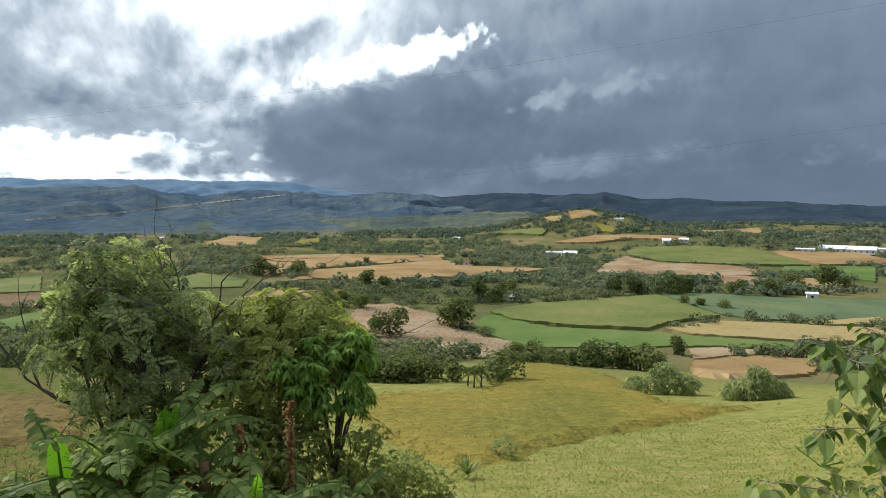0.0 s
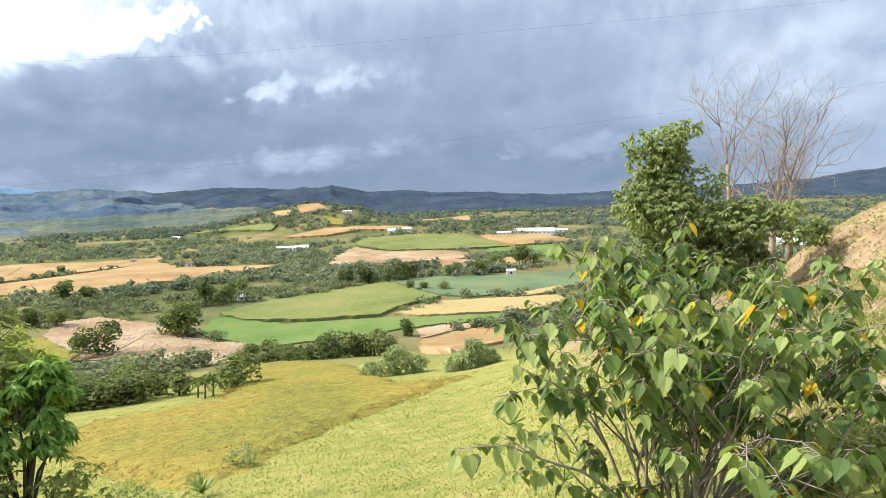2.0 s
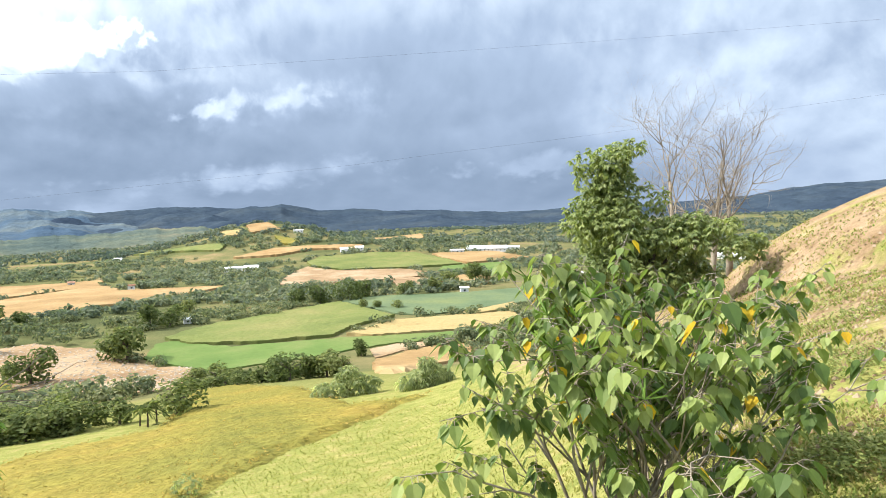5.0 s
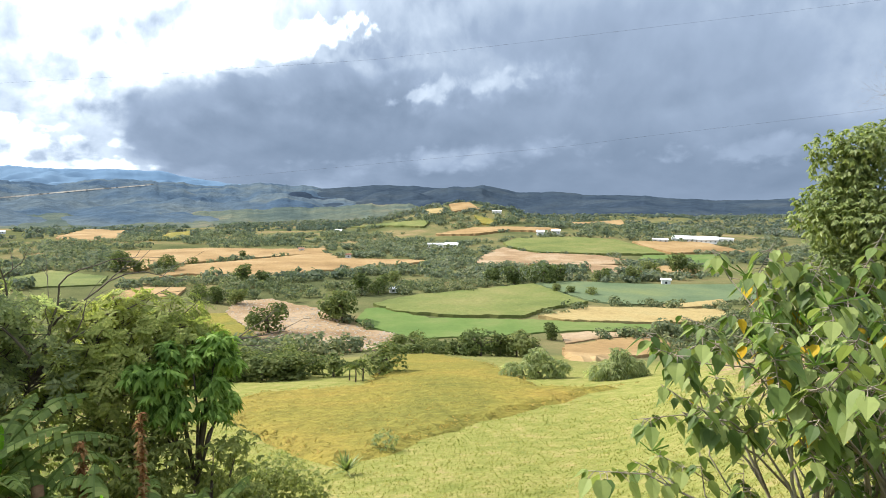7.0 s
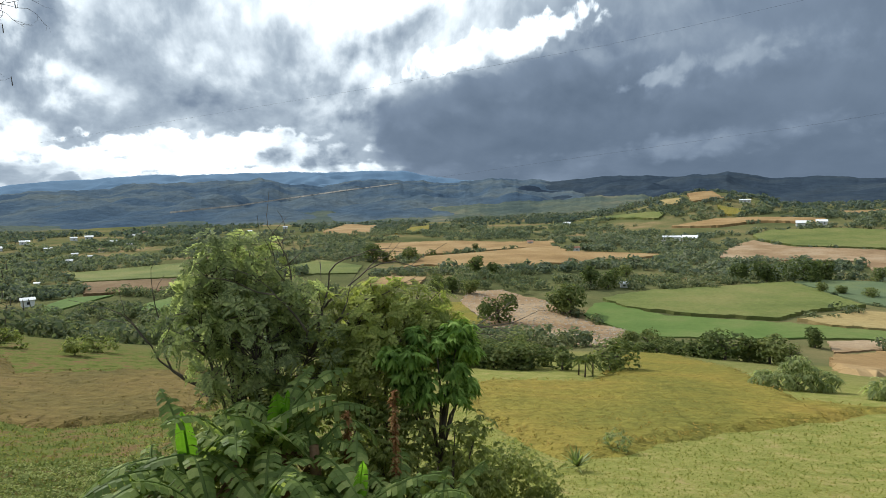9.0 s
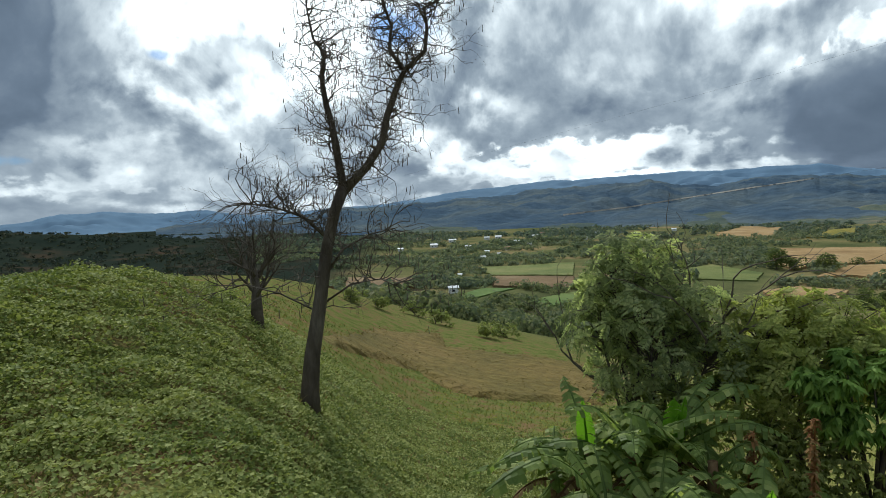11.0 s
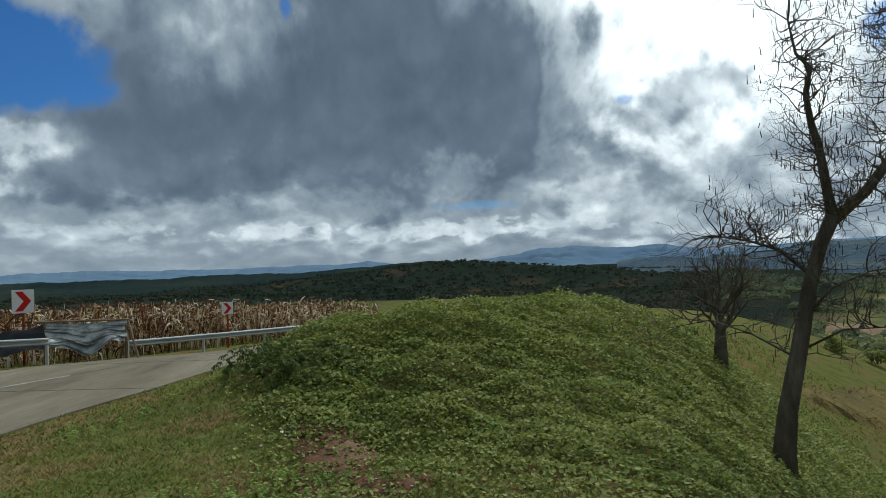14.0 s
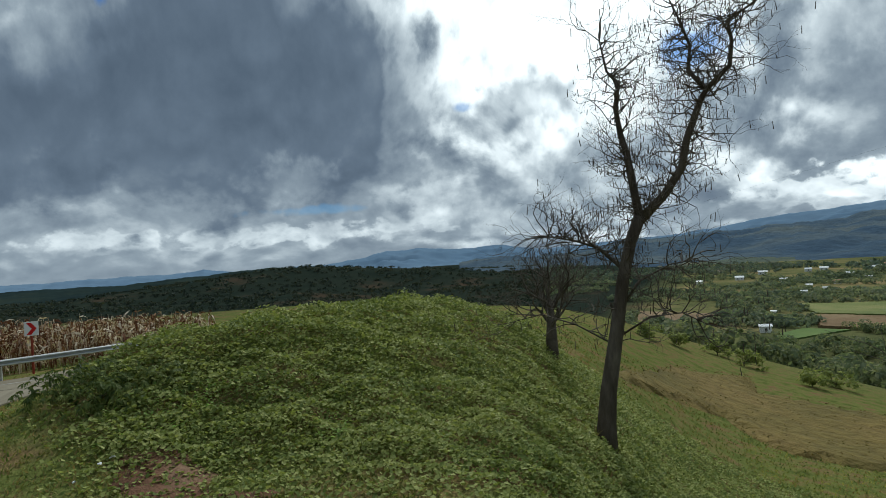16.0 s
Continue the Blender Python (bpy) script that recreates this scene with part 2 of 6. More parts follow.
# ---- materials ----
def surface(name, tones, size, fine=None, fine_amount=0.25, rough=0.85, bump=0.0, bump_size=None, leafy=0.0, metal=0.0, vary=0.0, stretch=(1, 1, 1), gloss=0.06, island=0.0, bump_far=0.05):
    """A material whose tones follow a large noise, with a fine grain over it, relief, and for leaves some light let through."""
    m = bpy.data.materials.new(name)
    m.use_nodes = True
    m.node_tree.nodes.clear()
    N = Nodes(m.node_tree)
    at = N.node("ShaderNodeNewGeometry").outputs["Position"] if size > 0.5 and vary == 0 else N.node("ShaderNodeTexCoord").outputs["Object"]
    mp = N.node("ShaderNodeMapping")
    N.link(at, mp.inputs["Vector"])
    mp.inputs["Scale"].default_value = stretch
    at = mp.outputs[0]
    fac = N.noise(at, 1.0 / size, 5, 0.6)
    fac = N.math("MULTIPLY_ADD", N.math("SUBTRACT", fac, 0.5), 1.7, 0.5)
    if vary:
        fac = N.math("MULTIPLY_ADD", N.math("SUBTRACT", N.node("ShaderNodeObjectInfo").outputs["Random"], 0.5), vary, fac)
    if island:
        fac = N.math("MULTIPLY_ADD", N.math("SUBTRACT", N.node("ShaderNodeNewGeometry").outputs["Random Per Island"], 0.5), island, fac)
    step = 1.0 / max(1, len(tones) - 1)
    colour = N.ramp(N.math("MULTIPLY", fac, 1.0, clamp=True), [(0.15 + 0.7 * i * step, c) for i, c in enumerate(tones)])
    if fine:
        grain = N.noise(at, 1.0 / fine, 6, 0.65)
        shade = N.math("MULTIPLY_ADD", N.math("SUBTRACT", grain, 0.5), 2.2 * fine_amount, 1.0)
        mul = N.node("ShaderNodeVectorMath", operation="SCALE")
        N.link(colour, mul.inputs[0])
        N.link(shade, mul.inputs["Scale"])
        colour = mul.outputs[0]
    p = N.node("ShaderNodeBsdfPrincipled")
    N.link(colour, p.inputs["Base Color"])
    p.inputs["Roughness"].default_value, p.inputs["Metallic"].default_value, p.inputs["Specular IOR Level"].default_value = rough, metal, gloss
    if bump:
        b = N.node("ShaderNodeBump")
        b.inputs["Strength"].default_value, b.inputs["Distance"].default_value = bump, bump_far
        N.link(N.noise(at, 1.0 / (bump_size or fine or size), 5, 0.6), b.inputs["Height"])
        N.link(b.outputs[0], p.inputs["Normal"])
    out = N.node("ShaderNodeOutputMaterial")
    if leafy:
        t = N.node("ShaderNodeBsdfTranslucent")
        glow = N.mix(1.0, colour, (1.25, 1.3, 0.8), "MULTIPLY")
        N.link(glow, t.inputs["Color"])
        mx = N.node("ShaderNodeMixShader")
        mx.inputs[0].default_value = leafy
        N.link(p.outputs[0], mx.inputs[1])
        N.link(t.outputs[0], mx.inputs[2])
        N.link(mx.outputs[0], out.inputs["Surface"])
    else:
        N.link(p.outputs[0], out.inputs["Surface"])
    return m


MAT = dict(
    soil=surface("bare_soil", [(0.17, 0.105, 0.058), (0.27, 0.185, 0.105), (0.37, 0.285, 0.19)], 26, 1.6, 0.35, bump=0.5, bump_size=1.4, bump_far=0.5),
    yellow=surface("ripening_maize", [(0.129, 0.131, 0.0304), (0.198, 0.17, 0.0368), (0.253, 0.184, 0.0432)], 14, 0.9, 0.6, bump=1.0, bump_size=0.8, bump_far=0.5),
    ochre=surface("fading_maize", [(0.1, 0.085, 0.027), (0.14, 0.105, 0.033), (0.175, 0.122, 0.044)], 9, 0.8, 0.6, bump=0.8, bump_size=0.8, bump_far=0.5),
    dry=surface("dry_maize", [(0.2, 0.125, 0.055), (0.28, 0.185, 0.085), (0.35, 0.25, 0.13)], 35, 1.8, 0.28, bump=0.5, bump_size=1.6, bump_far=0.5),
    # brown field colour, lowered to carry the cloud shade over these fields
    shaded_brown=surface("shaded_brown_field", [(0.1, 0.07, 0.036), (0.16, 0.105, 0.055), (0.2, 0.145, 0.08)], 24, 1.5, 0.3, bump=0.5, bump_size=1.5, bump_far=0.5),
    tan=surface("tan_stubble", [(0.25, 0.185, 0.08), (0.32, 0.245, 0.11), (0.3, 0.25, 0.12)], 24, 1.5, 0.25, bump=0.5, bump_size=1.5, bump_far=0.5),
    green=surface("green_cane", [(0.085, 0.11, 0.034), (0.135, 0.155, 0.048), (0.19, 0.18, 0.068)], 30, 1.6, 0.28, bump=0.6, bump_size=1.5, bump_far=0.5),
    rice=surface("young_rice", [(0.075, 0.125, 0.033), (0.105, 0.155, 0.043), (0.15, 0.175, 0.06)], 28, 1.5, 0.18, bump=0.3, bump_size=1.5, bump_far=0.3),
    bluegreen=surface("blue_green_crop", [(0.08, 0.115, 0.06), (0.11, 0.145, 0.075), (0.15, 0.175, 0.075)], 30, 1.5, 0.22, bump=0.4, bump_size=1.5, bump_far=0.3),
    crown=surface("tree_foliage", [(0.075, 0.1, 0.0375), (0.125, 0.156, 0.0562), (0.2, 0.219, 0.085)], 2.5, 0.4, 0.3, leafy=0.42, vary=0.6, island=0.6, rough=0.7),
    # tree tones paler and bluer with distance: haze mixed into the leaf colour
    hazed_woods=surface("hazed_foliage", [(0.0972, 0.124, 0.0756), (0.149, 0.178, 0.0999), (0.23, 0.238, 0.135)], 40, 5, 0.3, leafy=0.4, island=0.8),
    hazed_mid_woods=surface("hazed_mid_foliage", [(0.101, 0.13, 0.0975), (0.153, 0.185, 0.127), (0.227, 0.242, 0.159)], 60, 6, 0.3, leafy=0.4, island=0.8),
    hazed_far_woods=surface("hazed_far_foliage", [(0.0864, 0.12, 0.108), (0.126, 0.158, 0.13), (0.18, 0.194, 0.149)], 160, 12, 0.25, leafy=0.35, island=0.7),
    # western trees darkened and blued in colour for cloud shade and haze
    shaded_woods=surface("cloud_shaded_foliage", [(0.0246, 0.036, 0.0317), (0.0376, 0.0504, 0.0412), (0.065, 0.0684, 0.0491)], 120, 8, 0.3, leafy=0.25, island=0.7, gloss=0.05),
    bush_leaf=surface("bush_leaf", [(0.069, 0.115, 0.0276), (0.138, 0.198, 0.0478), (0.267, 0.317, 0.101)], 0.6, 0.02, 0.12, leafy=0.36, island=1.0, rough=0.5, gloss=0.22),
    yellow_leaf=surface("yellowed_leaf", [(0.45, 0.28, 0.02), (0.6, 0.42, 0.04)], 0.3, 0.02, 0.2, leafy=0.4, island=0.6, rough=0.5),
    tree_leaf=surface("glossy_tree_leaf", [(0.13, 0.175, 0.055), (0.2, 0.25, 0.08), (0.32, 0.36, 0.14)], 1.2, 0.06, 0.2, leafy=0.5, island=0.9, rough=0.45, gloss=0.5),
    feather=surface("feathery_leaf", [(0.184, 0.224, 0.115), (0.282, 0.328, 0.161), (0.414, 0.443, 0.23)], 1.5, 0.05, 0.25, leafy=0.62, island=0.8, rough=0.6),
    feather_olive=surface("olive_leaflet", [(0.218, 0.259, 0.0805), (0.322, 0.356, 0.115), (0.425, 0.437, 0.161)], 1.5, 0.05, 0.25, leafy=0.55, island=0.8, rough=0.6),
    undergrowth=surface("undergrowth_leaf", [(0.156, 0.186, 0.066), (0.234, 0.27, 0.09), (0.336, 0.36, 0.132)], 0.9, 0.04, 0.25, leafy=0.5, island=0.8, rough=0.55),
    dark_leaf=surface("dark_bush_leaf", [(0.055, 0.08, 0.026), (0.085, 0.115, 0.035), (0.13, 0.155, 0.05)], 0.9, 0.04, 0.25, leafy=0.35, island=0.8, rough=0.55),
    bright_leaf=surface("bright_leaf", [(0.101, 0.176, 0.0405), (0.176, 0.284, 0.0648), (0.297, 0.419, 0.115)], 0.8, 0.04, 0.2, leafy=0.48, island=0.9, rough=0.45),
    banana=surface("banana_leaf", [(0.119, 0.175, 0.049), (0.203, 0.273, 0.077), (0.35, 0.406, 0.14)], 0.9, 0.03, 0.2, leafy=0.5, island=0.7, rough=0.55, gloss=0.2),
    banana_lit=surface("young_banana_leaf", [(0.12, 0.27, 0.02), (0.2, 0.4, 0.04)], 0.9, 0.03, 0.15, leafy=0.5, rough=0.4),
    dead_leaf=surface("withered_leaf", [(0.1, 0.06, 0.035), (0.2, 0.125, 0.07), (0.28, 0.2, 0.12)], 0.5, 0.03, 0.3, leafy=0.25, island=0.6, rough=0.85),
    rust_leaf=surface("rust_red_leaf", [(0.16, 0.075, 0.035), (0.25, 0.125, 0.05), (0.3, 0.2, 0.1)], 0.4, 0.03, 0.3, leafy=0.3, island=0.7, rough=0.8),
    vine=surface("creeper_leaf", [(0.12, 0.155, 0.044), (0.21, 0.245, 0.07), (0.32, 0.34, 0.125)], 1.4, 0.06, 0.2, leafy=0.28, island=0.9, rough=0.6),
    blade=surface("grass_blade", [(0.17, 0.19, 0.05), (0.25, 0.255, 0.072), (0.32, 0.285, 0.1)], 3.0, 0.1, 0.2, leafy=0.5, island=0.8, rough=0.7),
    bank_blade=surface("bank_grass_blade", [(0.12, 0.17, 0.04), (0.2, 0.235, 0.06), (0.3, 0.27, 0.1), (0.33, 0.26, 0.13)], 1.3, 0.1, 0.2, leafy=0.3, island=0.7, rough=0.7),
    maize_dry=surface("dry_maize_leaf", [(0.09, 0.036, 0.018), (0.16, 0.075, 0.038), (0.3, 0.17, 0.095), (0.62, 0.53, 0.42)], 1.2, 0.04, 0.25, leafy=0.2, island=1.3, rough=0.75),
    maize_ripe=surface("ripe_maize_leaf", [(0.17, 0.15, 0.036), (0.25, 0.195, 0.046), (0.33, 0.24, 0.07)], 6, 0.3, 0.25, leafy=0.3, island=1.0, rough=0.75),
    verge=surface("verge_grass_blade", [(0.085, 0.115, 0.03), (0.14, 0.17, 0.046), (0.21, 0.2, 0.07), (0.26, 0.19, 0.09)], 1.6, 0.1, 0.2, leafy=0.3, island=0.7, rough=0.7),
    bark=surface("bark", [(0.055, 0.044, 0.034), (0.1, 0.083, 0.066), (0.165, 0.14, 0.115)], 0.25, 0.05, 0.4, bump=0.7, bump_size=0.06, bump_far=0.03, stretch=(1, 1, 0.3)),
    grey_bark=surface("grey_brown_bark", [(0.06, 0.05, 0.04), (0.11, 0.092, 0.074), (0.16, 0.135, 0.11)], 0.3, 0.06, 0.35, bump=0.5, bump_size=0.07, bump_far=0.02),
    pale_bark=surface("pale_bark", [(0.16, 0.13, 0.1), (0.26, 0.22, 0.17), (0.33, 0.3, 0.25)], 0.3, 0.06, 0.35, bump=0.5, bump_size=0.07, bump_far=0.02),
    # the storm cloud's shade is put into this slate-dark hill colour
    storm_hills=surface("storm_shaded_hills", [(0.024, 0.036, 0.056), (0.036, 0.052, 0.072), (0.054, 0.068, 0.08)], 300, 30, 0.4, gloss=0.0, rough=1.0, bump=0.6, bump_size=45, bump_far=20),
    # haze and cloud shade both mixed into the forested hills' colour
    hills=surface("hazed_shaded_hills", [(0.0402, 0.0655, 0.101), (0.0574, 0.0874, 0.124), (0.0825, 0.109, 0.13), (0.108, 0.129, 0.133)], 300, 30, 0.45, gloss=0.0, rough=1.0, bump=0.7, bump_size=45, bump_far=22),
    # green and brown patches, paled and blued in colour as haze
    foothills=surface("hazed_patchy_foothills", [(0.05, 0.07, 0.07), (0.072, 0.094, 0.084), (0.1, 0.116, 0.088), (0.19, 0.165, 0.115)], 130, 14, 0.45, gloss=0.0, rough=1.0, bump=0.7, bump_size=16, bump_far=8),
    # wooded slopes whose base colour is darkened and blued as cloud shade
    west=surface("cloud_shaded_slopes", [(0.0129, 0.0218, 0.0255), (0.0194, 0.0313, 0.0306), (0.0323, 0.0422, 0.0323)], 260, 25, 0.35, gloss=0.0, rough=1.0),
    concrete=surface("worn_concrete", [(0.0886, 0.0774, 0.0576), (0.151, 0.131, 0.096), (0.182, 0.161, 0.12), (0.226, 0.202, 0.152)], 0.9, 0.09, 0.3, bump=0.4, bump_size=0.05, bump_far=0.01, rough=0.9, stretch=(0.22, 1, 1), vary=0.25),
    capping=surface("cracked_capping_concrete", [(0.19, 0.18, 0.16), (0.26, 0.245, 0.22), (0.33, 0.315, 0.285)], 1.5, 0.06, 0.25, bump=0.6, bump_size=0.06, bump_far=0.02, rough=0.9),
    post=surface("whitewashed_concrete", [(0.3, 0.3, 0.29), (0.45, 0.45, 0.44)], 0.4, 0.05, 0.15, bump=0.2, bump_size=0.05, bump_far=0.01),
    stone=surface("grey_rubble_stone", [(0.22, 0.2, 0.17), (0.3, 0.28, 0.24), (0.38, 0.36, 0.32)], 0.6, 0.05, 0.3, bump=0.8, bump_size=0.12, bump_far=0.04, vary=0.8),
    mortar=surface("stone_mortar", [(0.26, 0.25, 0.22), (0.38, 0.36, 0.32)], 0.8, 0.05, 0.3, bump=0.8, bump_size=0.07, bump_far=0.03),
    steel=surface("galvanised_steel", [(0.403, 0.418, 0.418), (0.504, 0.518, 0.518)], 0.5, 0.05, 0.12, rough=0.42, metal=0.45),
    white_sign=surface("white_sign_sheet", [(0.72, 0.72, 0.7), (0.8, 0.8, 0.78)], 0.5, 0.04, 0.08, rough=0.45),
    red_sign=surface("red_sign_sheet", [(0.5, 0.02, 0.02), (0.58, 0.035, 0.03)], 0.4, 0.04, 0.08, rough=0.45),
    red_post=surface("rusty_red_post", [(0.2, 0.03, 0.02), (0.3, 0.07, 0.04)], 0.3, 0.03, 0.3, rough=0.7),
    tarp=surface("grey_tarpaulin", [(0.1, 0.11, 0.108), (0.22, 0.235, 0.228), (0.48, 0.5, 0.48)], 0.35, 0.04, 0.3, rough=0.35, gloss=0.5, bump=0.6, bump_size=0.14, bump_far=0.04),
    black_tarp=surface("black_sheet", [(0.012, 0.013, 0.014), (0.03, 0.032, 0.034)], 0.5, 0.05, 0.2, rough=0.5),
    timber=surface("weathered_timber", [(0.16, 0.12, 0.085), (0.26, 0.2, 0.15)], 0.3, 0.03, 0.3, rough=0.85, stretch=(1, 1, 0.2)),
    clod=surface("earth_clod", [(0.15, 0.1, 0.055), (0.23, 0.165, 0.095), (0.32, 0.25, 0.17)], 1.5, 0.05, 0.3, island=0.9),
    maize_fading=surface("fading_maize_leaf", [(0.1, 0.084, 0.026), (0.14, 0.108, 0.034), (0.18, 0.132, 0.048)], 6, 0.3, 0.25, leafy=0.3, island=1.0, rough=0.75),
    earth=surface("red_earth", [(0.08, 0.04, 0.024), (0.135, 0.072, 0.044), (0.19, 0.12, 0.078)], 0.7, 0.06, 0.4, bump=0.8, bump_size=0.09, bump_far=0.05),
    line=surface("road_paint", [(0.2, 0.19, 0.165), (0.36, 0.35, 0.32)], 0.7, 0.05, 0.4, rough=0.8),
    wall_white=surface("white_wall", [(0.6, 0.6, 0.58), (0.76, 0.76, 0.74)], 5, 0.6, 0.12, vary=0.4),
    roof_white=surface("pale_sheet_roof", [(0.62, 0.64, 0.66), (0.82, 0.83, 0.84)], 6, 0.8, 0.1, rough=0.4, vary=0.5),
    roof_rust=surface("rusty_sheet_roof", [(0.2, 0.09, 0.06), (0.36, 0.22, 0.15)], 4, 0.5, 0.2, rough=0.6, vary=0.5),
    window=surface("dark_window", [(0.02, 0.025, 0.03), (0.035, 0.04, 0.045)], 2, rough=0.15),
    rubble=surface("pale_field_stone", [(0.24, 0.2, 0.15), (0.38, 0.33, 0.26)], 1.2, 0.1, 0.25, island=0.8),
    litter=surface("pale_litter", [(0.5, 0.52, 0.53), (0.7, 0.71, 0.7)], 0.3, 0.03, 0.2, rough=0.5),
    wire=surface("black_wire", [(0.03, 0.03, 0.032), (0.045, 0.045, 0.048)], 0.5, rough=0.6),
    # the blue of the farthest range is air haze painted as base colour
    ridge=surface("haze_blue_ridge", [(0.1, 0.165, 0.25), (0.12, 0.188, 0.272), (0.138, 0.205, 0.285)], 900, 160, 0.12, gloss=0.0, rough=1.0),
)


def ground_material():
    """Grass near by, scrub and farm land further off: one sheet, tones by place, cloud shade and haze among them."""
    m = bpy.data.materials.new("hillside_and_valley")
    m.use_nodes = True
    m.node_tree.nodes.clear()
    N = Nodes(m.node_tree)
    at = N.node("ShaderNodeNewGeometry").outputs["Position"]
    sep = N.node("ShaderNodeSeparateXYZ")
    N.link(at, sep.inputs[0])
    x, y = sep.outputs[0], sep.outputs[1]
    dist = N.math("POWER", N.math("ADD", N.math("MULTIPLY", x, x), N.math("MULTIPLY", y, y)), 0.5)
    grass = N.ramp(N.noise(at, 0.8, 10, 0.72), [(0.3, (0.12, 0.14, 0.038)), (0.44, (0.19, 0.2, 0.056)), (0.56, (0.24, 0.23, 0.075)), (0.68, (0.31, 0.25, 0.11))])
    scrub = N.ramp(N.noise(at, 0.016, 8, 0.65), [(0.36, (0.07, 0.08, 0.036)), (0.48, (0.11, 0.115, 0.05)), (0.58, (0.16, 0.14, 0.066)), (0.7, (0.25, 0.18, 0.1))])
    # left side: greener and browner ground, also darkened in colour for cloud shade
    green_shaded = N.ramp(N.noise(at, 0.9, 6, 0.62), [(0.32, (0.072, 0.092, 0.025)), (0.48, (0.122, 0.138, 0.041)), (0.6, (0.16, 0.12, 0.055)), (0.72, (0.17, 0.1, 0.058))])
    grass = N.mix(N.math("MULTIPLY", N.math("SUBTRACT", -1.5, N.math("MULTIPLY_ADD", y, 0.12, x)), 0.25, clamp=True), grass, green_shaded)
    colour = N.mix(N.math("MULTIPLY", N.math("SUBTRACT", dist, 55.0), 0.012, clamp=True), grass, scrub)
    earth = N.ramp(N.noise(at, 0.8, 5, 0.6), [(0.35, (0.19, 0.128, 0.072)), (0.65, (0.33, 0.24, 0.15))])
    # the dry cut bank that climbs beside the wall
    side = N.math("MULTIPLY", N.math("SUBTRACT", N.math("MULTIPLY_ADD", y, -0.62, x), 2.5), 0.22, clamp=True)
    side = N.math("MULTIPLY", side, N.math("MULTIPLY", N.math("SUBTRACT", 70.0, dist), 0.1, clamp=True))
    patch = N.math("MULTIPLY_ADD", N.math("SUBTRACT", N.noise(at, 0.55, 6, 0.65), 0.52), 7.0, N.math("MULTIPLY_ADD", side, 2.1, -0.9), clamp=True)
    colour = N.mix(patch, colour, earth)
    # wooded western land, its colour darkened to hold the cloud shade
    shaded_land = N.ramp(N.noise(at, 0.012, 8, 0.65), [(0.35, (0.014, 0.021, 0.017)), (0.55, (0.022, 0.029, 0.022)), (0.7, (0.055, 0.04, 0.028))])
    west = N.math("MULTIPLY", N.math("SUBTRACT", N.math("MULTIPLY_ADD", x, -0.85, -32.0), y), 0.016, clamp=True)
    colour = N.mix(west, colour, shaded_land)
    # beyond 1500 m the ground blends to blue-grey, a painted haze
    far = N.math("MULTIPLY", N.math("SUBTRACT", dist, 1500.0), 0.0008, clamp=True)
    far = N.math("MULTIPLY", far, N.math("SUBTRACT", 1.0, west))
    hazed_woods = N.ramp(N.noise(at, 0.004, 8, 0.65), [(0.35, (0.07, 0.1, 0.1)), (0.55, (0.11, 0.138, 0.122)), (0.7, (0.18, 0.182, 0.145))])
    colour = N.mix(far, colour, hazed_woods)
    grain = N.math("MULTIPLY_ADD", N.noise(at, 7.0, 7, 0.75), 1.4, 0.3)
    mul = N.node("ShaderNodeVectorMath", operation="SCALE")
    N.link(colour, mul.inputs[0])
    N.link(grain, mul.inputs["Scale"])
    p = N.node("ShaderNodeBsdfPrincipled")
    N.link(mul.outputs[0], p.inputs["Base Color"])
    p.inputs["Roughness"].default_value, p.inputs["Specular IOR Level"].default_value = 1.0, 0.0
    b = N.node("ShaderNodeBump")
    b.inputs["Strength"].default_value, b.inputs["Distance"].default_value = 0.7, 0.12
    N.link(N.noise(at, 5.0, 6, 0.7), b.inputs["Height"])
    N.link(b.outputs[0], p.inputs["Normal"])
    N.link(p.outputs[0], N.node("ShaderNodeOutputMaterial").inputs["Surface"])
    return m


MAT["ground"] = ground_material()

# ---- ground shape ----
def smooth(a, b, v):
    t = np.clip((np.asarray(v, float) - a) / (b - a), 0, 1)
    return t * t * (3 - 2 * t)


def wave(x, y, size, seed):
    """Cheap rolling relief between -1 and 1."""
    rnd = np.random.RandomState(seed)
    total = 0
    for k in range(5):
        a, p, s = rnd.uniform(0, 2 * math.pi), rnd.uniform(0, 6.3), size * rnd.uniform(0.6, 1.6)
        total = total + np.sin((x * math.cos(a) + y * math.sin(a)) * 2 * math.pi / s + p)
    return total / 3.2


AZ_KNOTS = [-180, -120, -85, -68, -58, -46, -28, 0, 25, 38, 50, 60, 68, 85, 100, 125, 180]
NEAR_FALL = [-2.2, -2.0, -0.4, -0.2, 1.6, 7.0, 13, 14, 13.5, 12.5, 11, 5.0, 2.6, 2.2, 2.4, 1.8, -2.2]
FALL_START = [150, 150, 80, 45, 32, 24, 20, 20, 24, 42, 62, 60, 45, 34, 55, 60, 150]


def eased(knots, values):
    """The values over a fine circle of azimuths, with no creases at the knots."""
    fine = np.interp(np.arange(-180, 180, 0.5), knots, values)
    kernel = np.exp(-(np.arange(-30, 31) / 11.0) ** 2)
    return np.convolve(np.concatenate([fine[-30:], fine, fine[:30]]), kernel / kernel.sum(), "valid")


NEAR_FINE, START_FINE = eased(AZ_KNOTS, NEAR_FALL), eased(AZ_KNOTS, FALL_START)


def hill(x, y, cx, cy, a, b, turn, height):
    c, s = math.cos(radians(turn)), math.sin(radians(turn))
    u, v = ((x - cx) * c + (y - cy) * s) / a, ((y - cy) * c - (x - cx) * s) / b
    return height * np.exp(-(u * u + v * v))


